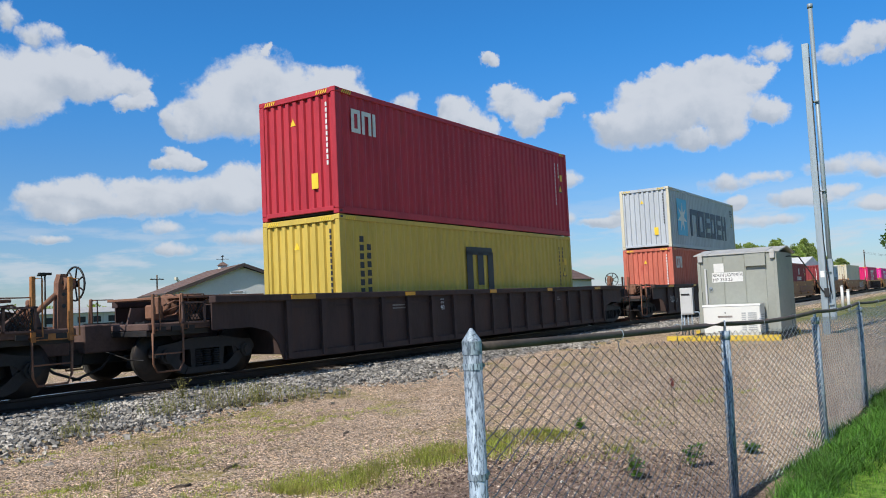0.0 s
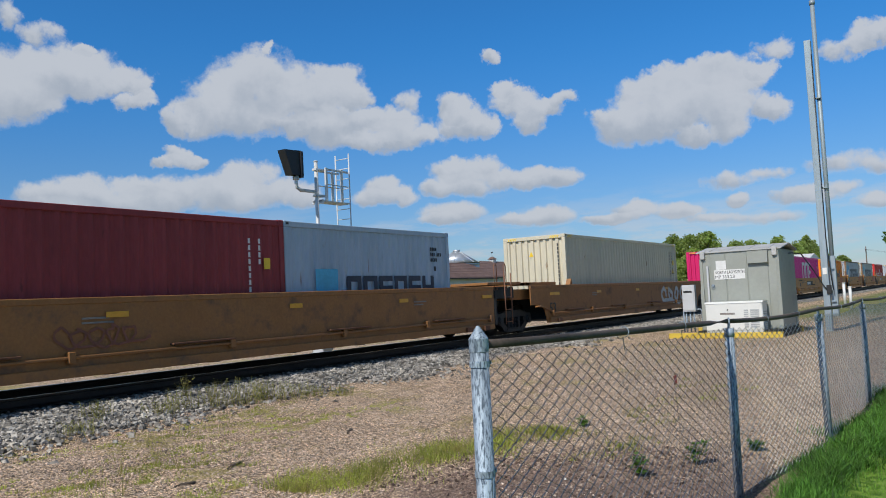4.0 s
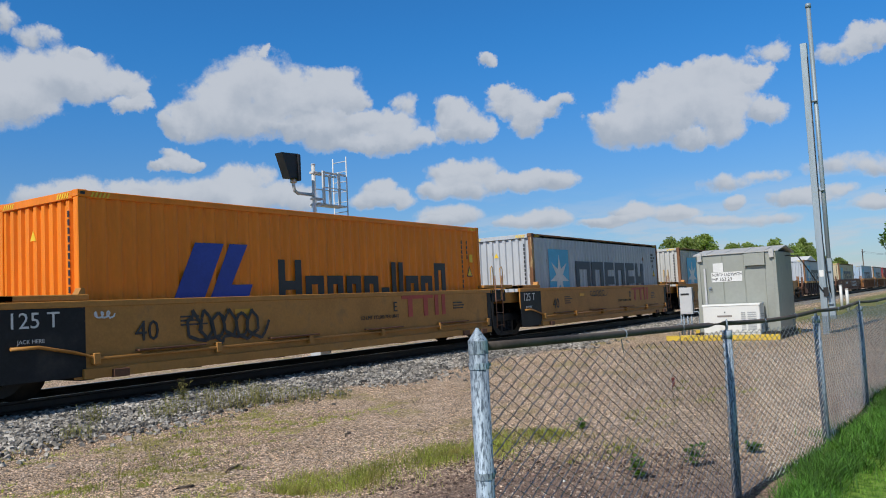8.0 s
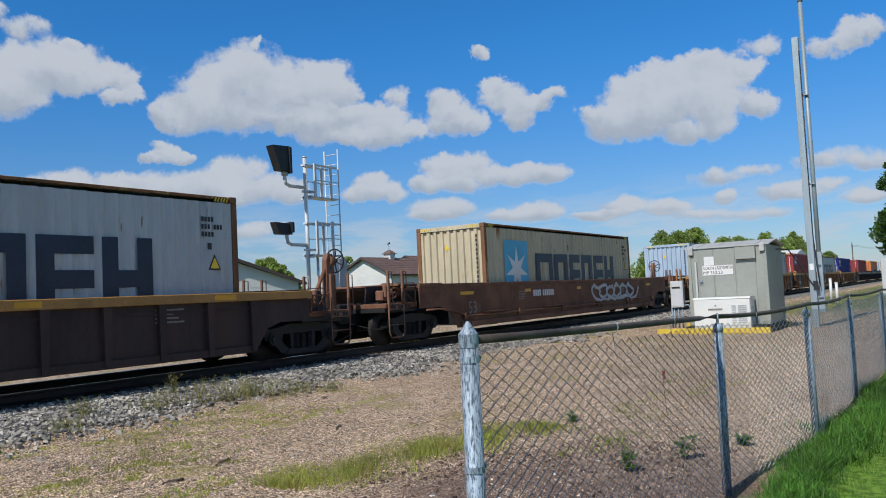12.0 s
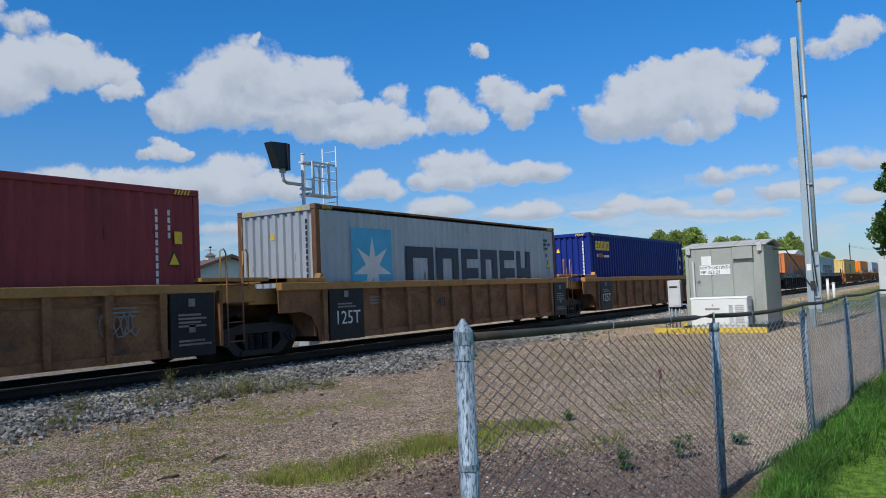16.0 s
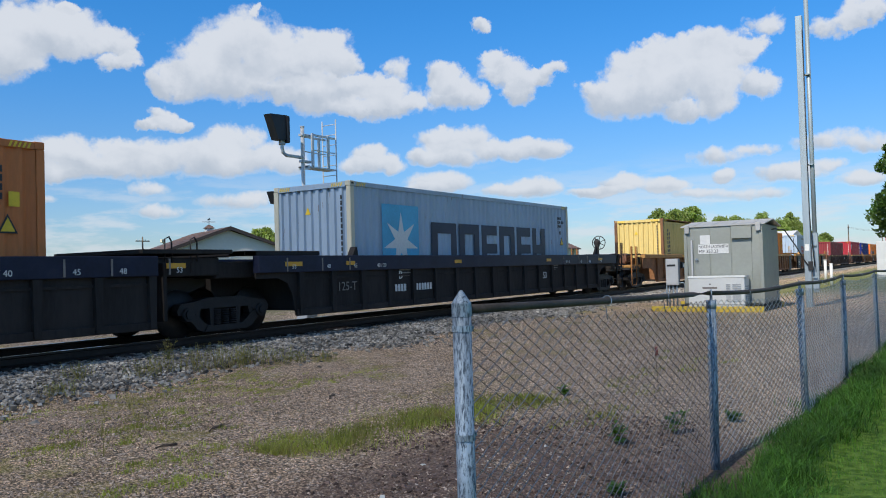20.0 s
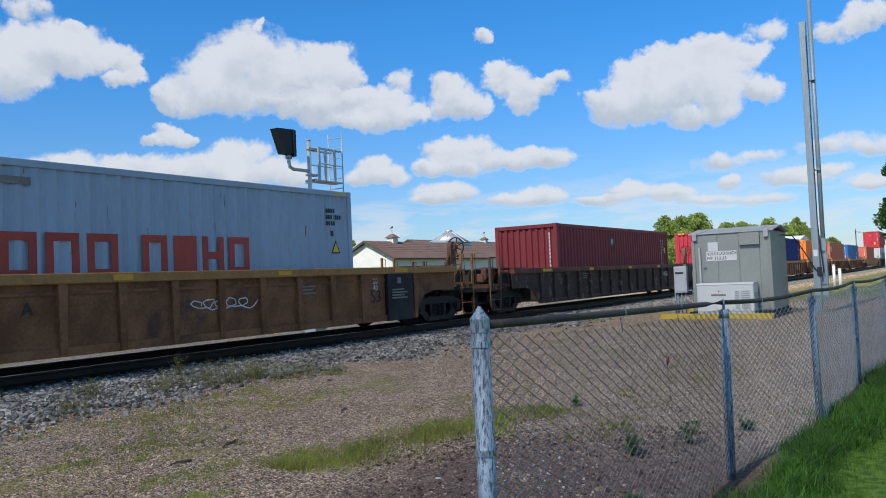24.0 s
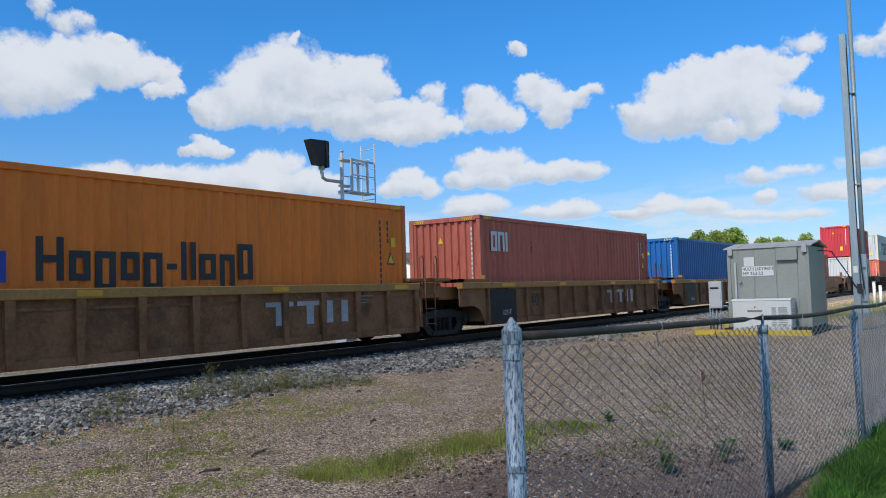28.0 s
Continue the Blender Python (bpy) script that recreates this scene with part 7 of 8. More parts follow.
    lip = top - 0.16 if style == "brown" else top + 0.0
    bm = prism(bmesh.new(), [(a, top - 0.5), (b, top - 0.5), (b - 0.1 if sx > 0 else b, lip), (a if sx > 0 else a + 0.1, lip)], -0.62, -0.58)
    part("deck_plate", bm, sooty, car)
    bm = bmesh.new()
    x0 = x_edge + sx * 0.12
    for k in range(7):
        u = k * 0.07
        rod(bm, (x0 + sx * u, -1.41, top - 0.44), (x0 + sx * min(u + 0.2, 0.42), -1.41, top - 0.12), 0.008, 4)
        rod(bm, (x0 + sx * u, -1.405, top - 0.12), (x0 + sx * min(u + 0.2, 0.42), -1.405, top - 0.44), 0.008, 4)
    fine(part("guard_mesh", bm, M["grime"], car))
    bm = bmesh.new()
    for z0, z1 in ((top - 0.47, top - 0.44), (top - 0.12, top - 0.09)):
        box(bm, *span(x0 - sx * 0.02, x0 + sx * 0.5), -1.42, -1.39, z0, z1)
    for x in (x0, x0 + sx * 0.46):
        box(bm, x - 0.02, x + 0.02, -1.42, -1.39, top - 0.46, top - 0.1)
    part("guard_frame", bm, plat, car)
    for k in range(3):
        x = x_end - sx * (0.25 + 0.3 * k)
        bm = box(bmesh.new(), x - 0.09, x + 0.09, -1.375, -1.35, top - 0.58, top - 0.5, 0.004)
        part("stake_pocket", bm, M["grime"], car)
    # brake valve and its pipes
    xv = x_edge + sx * 0.75
    bm = box(bmesh.new(), xv - 0.12, xv + 0.12, -0.95, -0.72, top - 0.38, top - 0.12, 0.03)
    box(bm, xv - 0.05, xv + 0.05, -1.0, -0.9, top - 0.3, top + 0.02, 0.02)
    part("brake_valve", bm, M["brown_iron"] if style != "navy" else M["grime"], car)
    for k in range(3):
        bm = pipe(bmesh.new(), [(xv - sx * 0.1, -0.98, top - 0.34 + 0.1 * k), (xv - sx * 0.3, -1.02, top - 0.3 + 0.12 * k), (xv - sx * (0.5 + 0.1 * k), -1.0, top - 0.1), (xv - sx * (0.8 + 0.1 * k), -0.9, top - 0.08)], 0.018, 6)
        part("air_pipe", bm, M["brown_iron"] if style != "navy" else M["grime"], car)
    if style == "navy":
        # a raised frame of low uprights round the end deck
        for y in (-1.3, 1.3):
            bm = box(bmesh.new(), *span(x_edge, x_end - sx * 0.3), y - 0.04, y + 0.04, top - 0.03, top + 0.03, 0.006)
            part("deck_rail", bm, plat, car)
            for k in range(5):
                x = x_edge + sx * (0.05 + (abs(x_end - x_edge) - 0.45) * k / 4)
                part("deck_upright", box(bmesh.new(), x - 0.04, x + 0.04, y - 0.03, y + 0.03, top - 0.44, top - 0.03, 0.006), plat, car)
    if style in ("navy", "dull_smooth") and side == "left":
        bm = plates([(x_edge + 0.12, x_edge + 0.56, top - 0.34, top - 0.06)], y=-1.46 - (0.103 if style == "navy" else 0.024))
        part("reflector_panel", bm, M["reflector"], car, "yellow reflective panel")
    if style in ("tan_smooth", "dull_smooth") and side == "left":
        x = x_edge + 0.1
        bm = prism(bmesh.new(), [(x, top), (x + 0.75, top), (x + 0.45, top + 0.24), (x, top + 0.24)], -1.3, -0.8)
        part("corner_guide", bm, plat, car)
    # grated crossover step
    bm = bmesh.new()
    a, b = span(x_end - sx * 0.25, x_end - sx * 1.05)
    for k in range(10):
        y = -0.9 + k * 0.2
        box(bm, a, b, y, y + 0.05, top - 0.43, top - 0.40)
    for x in (a, (a + b) / 2, b):
        box(bm, x - 0.02, x + 0.02, -0.95, 0.98, top - 0.44, top - 0.415)
    part("grating", bm, M["grime"], car)
    if brake and side == ("right" if style in ("brown", "dark_ochre", "rust_ochre", "peeled", "rust_smooth", "tan_smooth", "ochre", "navy") else "left"):
        stand = M["grime"] if style == "navy" else M["brake_red"] if style in ("tan_smooth", "ochre", "dark_ochre", "rust_ochre", "dull_smooth") else M["brown_iron"]
        xs = x_end + sx * (-0.42 if style == "navy" else 0.3 if side == "right" else 0.0)
        up = {"brown": 0.0, "navy": 0.25, "dull_smooth": 0.4, "dark_ochre": 0.42, "rust_ochre": 0.42, "peeled": 0.42}.get(style, 0.3)
        o = [(-0.16, top - 0.45), (0.16, top - 0.45), (0.13, top + 0.3 + up), (0.09, top + 0.44 + up), (-0.06, top + 0.44 + up), (-0.12, top + 0.3 + up)]
        if style in ("navy", "brown"):
            o = [(u * (0.5 if style == "navy" else 0.7), z) for u, z in o]
        bm = prism(bmesh.new(), [(xs + u, z) for u, z in o], -0.5, -0.36)
        st = part("brake_stand", bm, stand, car)
        for k, r in ((0, 0.035), (1, 0.03), (2, 0.035)):
            bm = rod(bmesh.new(), (xs, -0.51, top - 0.08 + up + 0.19 * k), (xs, -0.498, top - 0.08 + up + 0.19 * k), r, 10)
            part("stand_hole", bm, M["dark"], st)
        bm = rod(bmesh.new(), (xs, -0.43, top + 0.28 + up), (xs + sx * 0.2, -0.43, top + 0.28 + up), 0.13, 14, 0.1)
        part("gear_case", bm, stand, st)
        dark = M["grime"]
        part("hand_brake_wheel", cached("wheel", lambda: hand_brake(dark)), None, st, "spoked hand-brake wheel", at=pose(xs + sx * 0.24, -0.43, top + 0.28 + up, 0, 0, 90))
        bm = pipe(bmesh.new(), [(xs - sx * 0.1, -0.43, top + 0.1 + up), (xs - sx * 0.7, -0.43, top - 0.42)], 0.045, 6)
        part("stand_brace", bm, stand, st)
    if brake and side == "left":
        zr = top + 0.12 if style in ("tan_smooth", "dull_smooth") else top - 0.12
        bm = rod(bmesh.new(), (x_edge - 0.35, -0.6, zr), (x_edge + 0.4, -0.6, zr), 0.19, 18)
        rod(bm, (x_edge - 0.41, -0.6, zr), (x_edge - 0.35, -0.6, zr), 0.13, 18, 0.19)
        rod(bm, (x_edge + 0.4, -0.6, zr), (x_edge + 0.46, -0.6, zr), 0.19, 18, 0.13)
        res = part("air_reservoir", bm, M["brown_iron"] if style != "tan_smooth" else plat, car)
        for x in (x_edge - 0.2, x_edge + 0.25):
            part("reservoir_strap", rod(bmesh.new(), (x - 0.025, -0.6, zr), (x + 0.025, -0.6, zr), 0.197, 18), M["grime"], res)
    # coupler: shank, head, air hose, lift lever
    bm = box(bmesh.new(), *span(x_end - sx * 0.4, x_c - sx * 0.16), -0.09, 0.09, 0.36, 0.58, 0.02)
    box(bm, *span(x_c - sx * 0.2, x_c + sx * 0.08), -0.17, 0.15, 0.33, 0.63, 0.05)
    part("coupler", bm, M["grime"], car)
    bm = pipe(bmesh.new(), [(x_end, -0.3, 0.5), (x_end + sx * 0.2, -0.34, 0.3), (x_c, -0.3, 0.16), (x_c + sx * 0.1, -0.28, 0.14)], 0.025, 6)
    part("air_hose", bm, M["dark"], car)
    bm = pipe(bmesh.new(), [(x_end + sx * 0.05, -1.3, 0.42), (x_end + sx * 0.05, -0.9, 0.42), (x_end + sx * 0.1, -0.4, 0.55), (x_end + sx * 0.15, -0.1, 0.6)], 0.012, 6)
    part("lift_lever", bm, M["grime"], car)


def scribble(bm, x, z, w, h, seed, r=0.014, loops=3):
    """A spray-can flourish: one wandering line."""
    q = random.Random(seed)
    pts = []
    n = 10 * loops
    for k in range(n + 1):
        u = k / n
        a = 2 * math.pi * loops * u + q.uniform(-0.5, 0.5)
        pts.append((x + w * u + w * 0.14 * math.cos(a), 0, z + h * 0.5 + h * 0.42 * math.sin(a) * q.uniform(0.5, 1.0)))
    for i, (a, b) in enumerate(zip(pts, pts[1:])):
        # each stroke lies a hair over the one before
        lap = Vector((0, -0.0006 * i, 0))
        d = Vector((b[0] - a[0], 0, b[2] - a[2]))
        if d.length < 1e-5:
            continue
        nrm = Vector((-d.z, 0, d.x)).normalized() * r
        v = [bm.verts.new(Vector(p) + o + lap) for p, o in ((a, nrm), (b, nrm), (b, -nrm), (a, -nrm))]
        bm.faces.new(v)
    return bm


def in_panels(rects, x0, x1):
    """Shifts each run of marks to the middle of a panel between two ribs."""
    p = (x1 - x0) / round((x1 - x0) / 1.02)
    runs, out, last = [], [], -1
    for r in sorted(rects):
        if runs and r[0] - runs[-1][-1][1] < 0.08:
            runs[-1].append(r)
        else:
            runs.append([r])
    for run in runs:
        w = run[-1][1] - run[0][0]
        k = max(int((run[0][0] + w / 2 - x0) / p), last + 1)
        last = k
        dx = x0 + p * (k + 0.5) - w / 2 - run[0][0]
        out += [(a + dx, b + dx, c, d) for a, b, c, d in run]
    return out


def make_car(style, label, well, left, right, x_start, words=(), bars=(), tags=(), black=(), brake=False, posts=False, reflect=()):
    s = CAR_STYLES[style]
    d = car_meshes(style, well, left, right)
    xl, xr, al, ar, jl, el = d["span"]
    half, big = LONG / 2, well == 53
    car = thing("well_car", label, "well car")
    top, deep, low = s["top"], s["deep"], s.get("low", SIDE_LOW)
    for sy, rot in ((-1, 0), (1, 180)):
        # the far side is the near side turned round only where the unit is even-ended; else it is mirrored
        m = pose(0, sy * 1.46, 0) if sy < 0 else pose(0, 1.46, 0) @ Matrix.Diagonal((1, -1, 1, 1))
        panel = part("side_panel", d["side"], None, car, at=m)
        part("top_chord", d["chord"], None, car, at=m)
        part("bottom_chord", d["lower"], None, car, at=m)
        if not s["ribbed"]:
            part("side_pipe", d["pipe"], None, car, at=m)
            x0, x1 = xl + al + 0.3, xr - ar - 0.3
            for k in range(4):
                part("step_plate", d["ledge"], None, car, at=m @ pose(x0 + (x1 - x0 - 1.4) * (k + 0.25) / 3.6, 0, low + 0.36))
            for k in range(6):
                part("pipe_bracket", d["bracket"], None, car, at=m @ pose(x0 + (x1 - x0) * k / 5, 0, low + 0.3))
            for x in (x0 + 0.4, x1 - 1.2, x1 - 0.3):
                part("jacking_pad", d["pad"], None, car, at=m @ pose(x, 0, low + 0.02))
        if s["ribbed"]:
            x0, x1 = xl + al + 0.1, xr - ar - 0.1
            n = round((x1 - x0) / 1.02)
            for k in range(n + 1):
                x = x0 + (x1 - x0) * k / n
                part("rib", d["rib"], None, car, at=m @ pose(x, 0, 0))
                if k < n and sy < 0:
                    part("panel_lip", d["lip"], None, car, at=m @ pose(x + (x1 - x0) / n / 2, 0, top - deep - 0.16))
    fine(part("cross_members", d["floor"], None, car))
    part("end_bulkhead", d["bulkhead"], None, car, at=pose(-half - (0.3 if not big else 2.0), 0, 0))
    part("end_bulkhead", d["bulkhead"], None, car, at=pose(half + (0.3 if not big else 2.0), 0, 0))
    plat = M[s["plat"]]
    # left end
    if left == "end":
        end_gear(car, d, s, "left", big, style, brake)
        add_truck(car, -half - (3.6 if big else 1.85), x_start)
    else:
        xj = -half - jl
        add_truck(car, xj, x_start)
        bm = box(bmesh.new(), xj - 0.35, -half - (2.1 if big else 0.32), -1.2, 1.2, top - 0.42, top - 0.1, 0.02)
        part("end_bolster", bm, plat, car)
        bm = box(bmesh.new(), xj + 0.2, -half - (1.3 if big else -0.05), -1.42, -0.95, top + 0.005, top + 0.1, 0.012)
        box(bm, xj + 0.2, xj + 0.5, -1.42, 1.42, top + 0.005, top + 0.1, 0.012)
        part("walkway", bm, plat, car)
        bm = prism(bmesh.new(), [(-half - 0.18, top), (-half + 0.02, top), (-half - 0.02, top + 0.2), (-half - 0.07, top + 0.2)], -1.4, -1.24)
        part("corner_guide", bm, plat, car)
    if right == "end":
        end_gear(car, d, s, "right", big, style, brake, posts)
        add_truck(car, half + (3.6 if big else 1.85), x_start)
    else:
        xj = half + jl
        bm = box(bmesh.new(), xr, xj - 0.3, -1.25, 1.25, top - 0.36, top - 0.02, 0.02)
        part("end_bolster", bm, plat if s["ribbed"] else M["car_black"], car)
        bm = prism(bmesh.new(), [(xr, top - 0.36), (xj - 0.1, top - 0.4), (xj - 0.1, top - 0.55), (xr, top - 1.1)], -0.6, 0.6)
        part("articulation_arm", bm, M["grime"], car)
        bm = box(bmesh.new(), xr - 0.2, xj - 0.1, -1.4, 1.2, top + 0.04, top + 0.12, 0.01)
        part("walkway", bm, plat, car)
        high = 0.3 if style == "navy" else 0.62
        if style != "navy":
            part("ladder", cached("ladder", stair_ladder), None, car, at=pose(xr + (0.55 if not big else 0.9), -1.44, 0.1))
        for x in (xr + 0.3, xr + 0.85):
            bm = pipe(bmesh.new(), [(x, -1.34, top - 0.3), (x, -1.34, top + high), (x + 0.09, -1.34, top + high + 0.04), (x + 0.14, -1.34, top + high - 0.04), (x + 0.14, -1.34, top - 0.1)], 0.015, 6)
            part("grab_iron", bm, M["safety" if style in ("tan_smooth", "ochre") else "grime" if style == "navy" else "brown_iron"], car)
    y = -1.46
    # paint panels in black at the ends of some units
    for x0, x1, z0, z1 in black:
        bm = box(bmesh.new(), x0, x1, y - 0.095 if s["ribbed"] else y - 0.012, y, z0, z1, 0.004)
        part("end_panel", bm, M["car_black"], car, "black painted end panel")
    for text, h, x, z, ink in words:
        me = lettering(text, h, M[ink])
        off = 0.016
        if s["ribbed"]:
            if z > top - deep:
                off = 0.108
            elif any(a - 0.1 < x < b for a, b, _, _ in black):
                off = 0.1
            else:
                # centred in its panel
                w = max(v.co.x for v in me.vertices)
                x0, x1 = xl + al + 0.1, xr - ar - 0.1
                p = (x1 - x0) / round((x1 - x0) / 1.02)
                x = x0 + p * (math.floor((x + w / 2 - x0) / p) + 0.5) - w / 2
        fine(part("stencil", me, None, car, at=pose(x, y - off, z)))
    for rects, ink, *off in bars:
        if s["ribbed"] and not off and rects[0][3] - rects[0][2] > 0.12 and rects[0][1] - rects[0][0] < 0.16:
            rects = in_panels(rects, xl + al + 0.1, xr - ar - 0.1)
        fine(part("stencil_marking", plates(rects, y=y - (off[0] if off else 0.008)), M[ink], car))
    yc = -1.46 - (0.103 if s["ribbed"] else 0.024)
    for x, w in reflect:
        part("reflector", cached(("refl", w), lambda: mesh_of("reflector", plates([(0, w, -0.045, 0.045)], t=0.004), M["reflector"])), None, car, at=pose(x, yc, top - deep / 2 if s["ribbed"] else top - 0.28))
    for x, z, w, h, seed, ink, r, loops in tags:
        bm = scribble(bmesh.new(), x, z, w, h, seed, r, loops)
        fine(part("graffiti", bm, M[ink], car, "sprayed scrawl", at=pose(0, y - 0.014, 0)))
    return car
# ---- the consist, front to tail: (near end of the load at the clip's start, load, car) ----
MOVERS = []  # (thing, x at the start, y, z)
FLOOR = 0.34


def load(x, *boxes):
    """Boxes one over another, the lowest on the well's floor."""
    z = FLOOR
    for c, h in boxes:
        MOVERS.append((c, x, TRACK_Y, RAIL_Z + z))
        z += h + 0.012


def unit(x, *args, **kw):
    MOVERS.append((make_car(*args, x_start=x, **kw), x, TRACK_Y, RAIL_Z))


REF40 = ((-5.6, 0.7), (-2.2, 0.4), (1.6, 0.4), (5.2, 0.5))
REF53 = ((-8.0, 0.7), (-4.2, 0.4), (-0.2, 0.35), (3.4, 0.35), (7.2, 0.5))
C = LONG / 2


def stencils(seed, ink="faint_ink", xs=(-4.6, 4.0)):
    """Rows of small lettering too fine to read."""
    q = random.Random(seed)
    out = []
    for x in xs:
        rows = [(x, x + q.uniform(0.35, 0.6), 1.12 - 0.07 * k, 1.15 - 0.07 * k) for k in range(q.randint(2, 4))]
        out.append((rows, ink))
    return out


def panel_text(x, z, rows=4, width=0.6):
    """Lines too fine to read on a black end panel, under a round mark."""
    rects = [(x, x + width * (1.0 if k % 2 else 0.8), z - 0.065 * k, z - 0.065 * k + 0.035) for k in range(rows)]
    return (rects + [(x + 0.22, x + 0.36, z + 0.16, z + 0.3)], "faint_ink", 0.104)


def number_marks(x, z, h, ink, n=6, lead=4):
    """Reporting marks as plain bars of their size."""
    rects = [(x + k * h * 0.72, x + k * h * 0.72 + h * 0.5, z, z + h) for k in range(lead)]
    x2 = x + lead * h * 0.72 + h * 0.5
    rects += [(x2 + k * h * 0.72, x2 + k * h * 0.72 + h * 0.5, z, z + h) for k in range(n)]
    return (rects, ink)


BROWN = "dark brown double-stack well car with ribbed sides and brown end posts"
unit(-10.35 + C, "brown", "empty dark brown ribbed well car with rusty end posts", 53, "end", "end", brake=True, posts=True, reflect=REF53)
unit(13.2 + C, "brown", BROWN, 53, "end", "end", brake=True, reflect=REF53, words=(("20", 0.13, -2.9, 1.12, "white_ink"), ("40", 0.13, -2.9, 0.96, "white_ink")), bars=stencils(1))
load(13.2 + C, (make_container("yellow", "yellow shipping container with a black emblem", "arch_mark"), HC), (make_container("crimson", "bright red shipping container stacked on a yellow one", "short_white"), HC))
unit(36.75 + C, "brown", BROWN, 53, "end", "end", brake=True, reflect=REF53, words=(("20", 0.13, -5.9, 1.12, "white_ink"), ("40", 0.13, -5.9, 0.96, "white_ink")), bars=stencils(2), tags=((-7.6, 0.6, 0.8, 0.4, 5, "tag_silver", 0.015, 5),))
load(36.75 + C, (make_container("salmon", "faded red shipping container with white mark", "short_white"), HC), (make_container("grey", "grey-white shipping container with star emblem, yellow corner posts", "star_word", post="cream"), HC))
for k, (x, mk) in enumerate(((60.5, 0), (79.9, 1), (99.3, 2))):
    unit(x + C, "dull_smooth", "dirty tan smooth-sided well car with faded graffiti", 53, "end" if k == 0 else "joint", "end" if k == 2 else "joint", brake=k != 1, reflect=REF53,
         words=(("53", 0.36, -8.05, 0.55, "black_ink"),) + ((("B", 0.18, -1.5, 1.0, "black_ink"),) if k == 0 else ()), bars=stencils(30 + k) + ([(number_marks(-5.2, 0.88, 0.22, "white_ink", 6, 4)[0], "white_ink", 0.014)] if k == 0 else []),
         black=((-5.45, -2.05, 0.8, 1.18),) if k == 0 else (),
         tags=((1.0, 0.45, 4.6, 0.75, 31 + k, "tag_red", 0.035, 7),) if k == 0 else (((3.0, 0.35, 3.4, 1.0, 41, "tag_silver", 0.09, 4),) if k == 2 else ((-5.0, 0.6, 1.4, 0.5, 42, "tag_red", 0.02, 5),)))
for x, p, lb, mk in ((60.5, "maroon", "dark red twenty-foot shipping container with slanted white bars", "slashes"), (66.57, "maroon", "dark red twenty-foot container with white oval emblem", "round_white"), (79.9, "maroon", "dull red twenty-foot shipping container", ""), (85.97, "pale_blue", "pale blue twenty-foot shipping container", "small_star_word")):
    c = make_container(p, lb, mk, height=STD, length=6.058)
    MOVERS.append((c, x + 3.03, TRACK_Y, RAIL_Z + FLOOR))
load(99.3 + C, (make_container("cream", "cream white shipping container"), HC))
unit(121.2 + C, "dark_ochre", "dark brown ribbed well car with ochre top sill", 40, "end", "end", brake=True, reflect=REF40, bars=stencils(4) + [number_marks(-5.4, 0.5, 0.17, "white_ink")], tags=((-3.6, 0.72, 0.6, 0.35, 51, "tag_silver", 0.014, 5),))
load(121.2 + C, (make_container("raspberry", "raspberry pink shipping container with white block mark", "square_word"), HC))
TANL = "tan yellow smooth-sided well car with black end panel"
for k, x in enumerate((140.65, 156.1, 171.55, 187.03, 202.33)):
    unit(x + C, "tan_smooth", TANL if k else "tan yellow smooth-sided well car with hand-brake end", 40, "end" if k == 0 else "joint", "end" if k == 4 else "joint", brake=k in (0, 4), reflect=((-3.2, 0.4),),
         words=(("40", 0.34, -5.3, 0.78, "black_ink"),) + ((("125 T", 0.24, -7.35, 1.08, "white_ink"), ("JACK HERE", 0.06, -7.2, 0.86, "white_ink")) if k else (("S-2054-11 REEFER CLEARANCE", 0.08, -5.6, 1.24, "black_ink"),)) + (("LD LMT 122,600 PER UNIT", 0.09, 0.4, 0.85, "black_ink"), (("A", "E", "D", "C", "B")[k], 0.24, 1.6 if k else 2.2, 1.0, "black_ink"), ("JACKING POINT", 0.05, -4.4, 0.26, "white_ink")),
         black=(((-7.5, -6.15, 0.3, 1.36), (5.95, 6.14, 0.3, 1.36)) if k else ()) + (((-2.0, 0.7, 0.86, 1.2),) if k in (0, 4) else ()),
         bars=stencils(60 + k, "black_ink", (-4.4, 4.2)) + ([(number_marks(-1.88, 0.93, 0.2, "white_ink", 6, 4)[0], "white_ink", 0.014)] if k in (0, 4) else []) + ([] if k in (0, 4) else [([(2.2, 2.38, 0.85, 1.28), (1.95, 2.62, 1.28, 1.4), (2.85, 3.03, 0.85, 1.28), (2.6, 3.26, 1.28, 1.4), (3.34, 3.5, 0.85, 1.4), (3.66, 3.82, 0.85, 1.4)], "red_ink")]),
         tags=((-4.2, 0.55, 1.6, 0.75, 71, "black_ink", 0.03, 6), (-6.0, 1.15, 0.3, 0.16, 72, "white_ink", 0.014, 3)) if k == 1 else ((-4.2 + k, 1.05, 1.3, 0.3, 70 + k, "black_ink", 0.014, 5),))
load(140.65 + C, (make_container("pink", "magenta shipping container with white block mark", "square_word"), HC))
load(156.1 + C, (make_container("orange", "bright orange shipping container with blue emblem", "wing_word"), HC))
load(171.55 + C, (make_container("grey", "grey-white shipping container with star emblem", "star_word", post="rust_post"), HC))
load(187.03 + C, (make_container("rusty_grey", "rust-streaked grey shipping container with star emblem", "star_word", post="rust_post"), HC))
load(202.33 + C, (make_container("red", "bright red shipping container with white word mark", "white_serif"), HC))
unit(221.93 + C, "dark_ochre", "dark brown ribbed well car with ochre top sill", 40, "end", "end", brake=True, reflect=REF40, bars=stencils(5) + [number_marks(-4.2, 0.62, 0.18, "faint_ink", 6, 0)])
load(221.93 + C, (make_container("grey", "grey-white shipping container with star emblem and yellow corner posts", "star_word", post="rust_post"), HC))
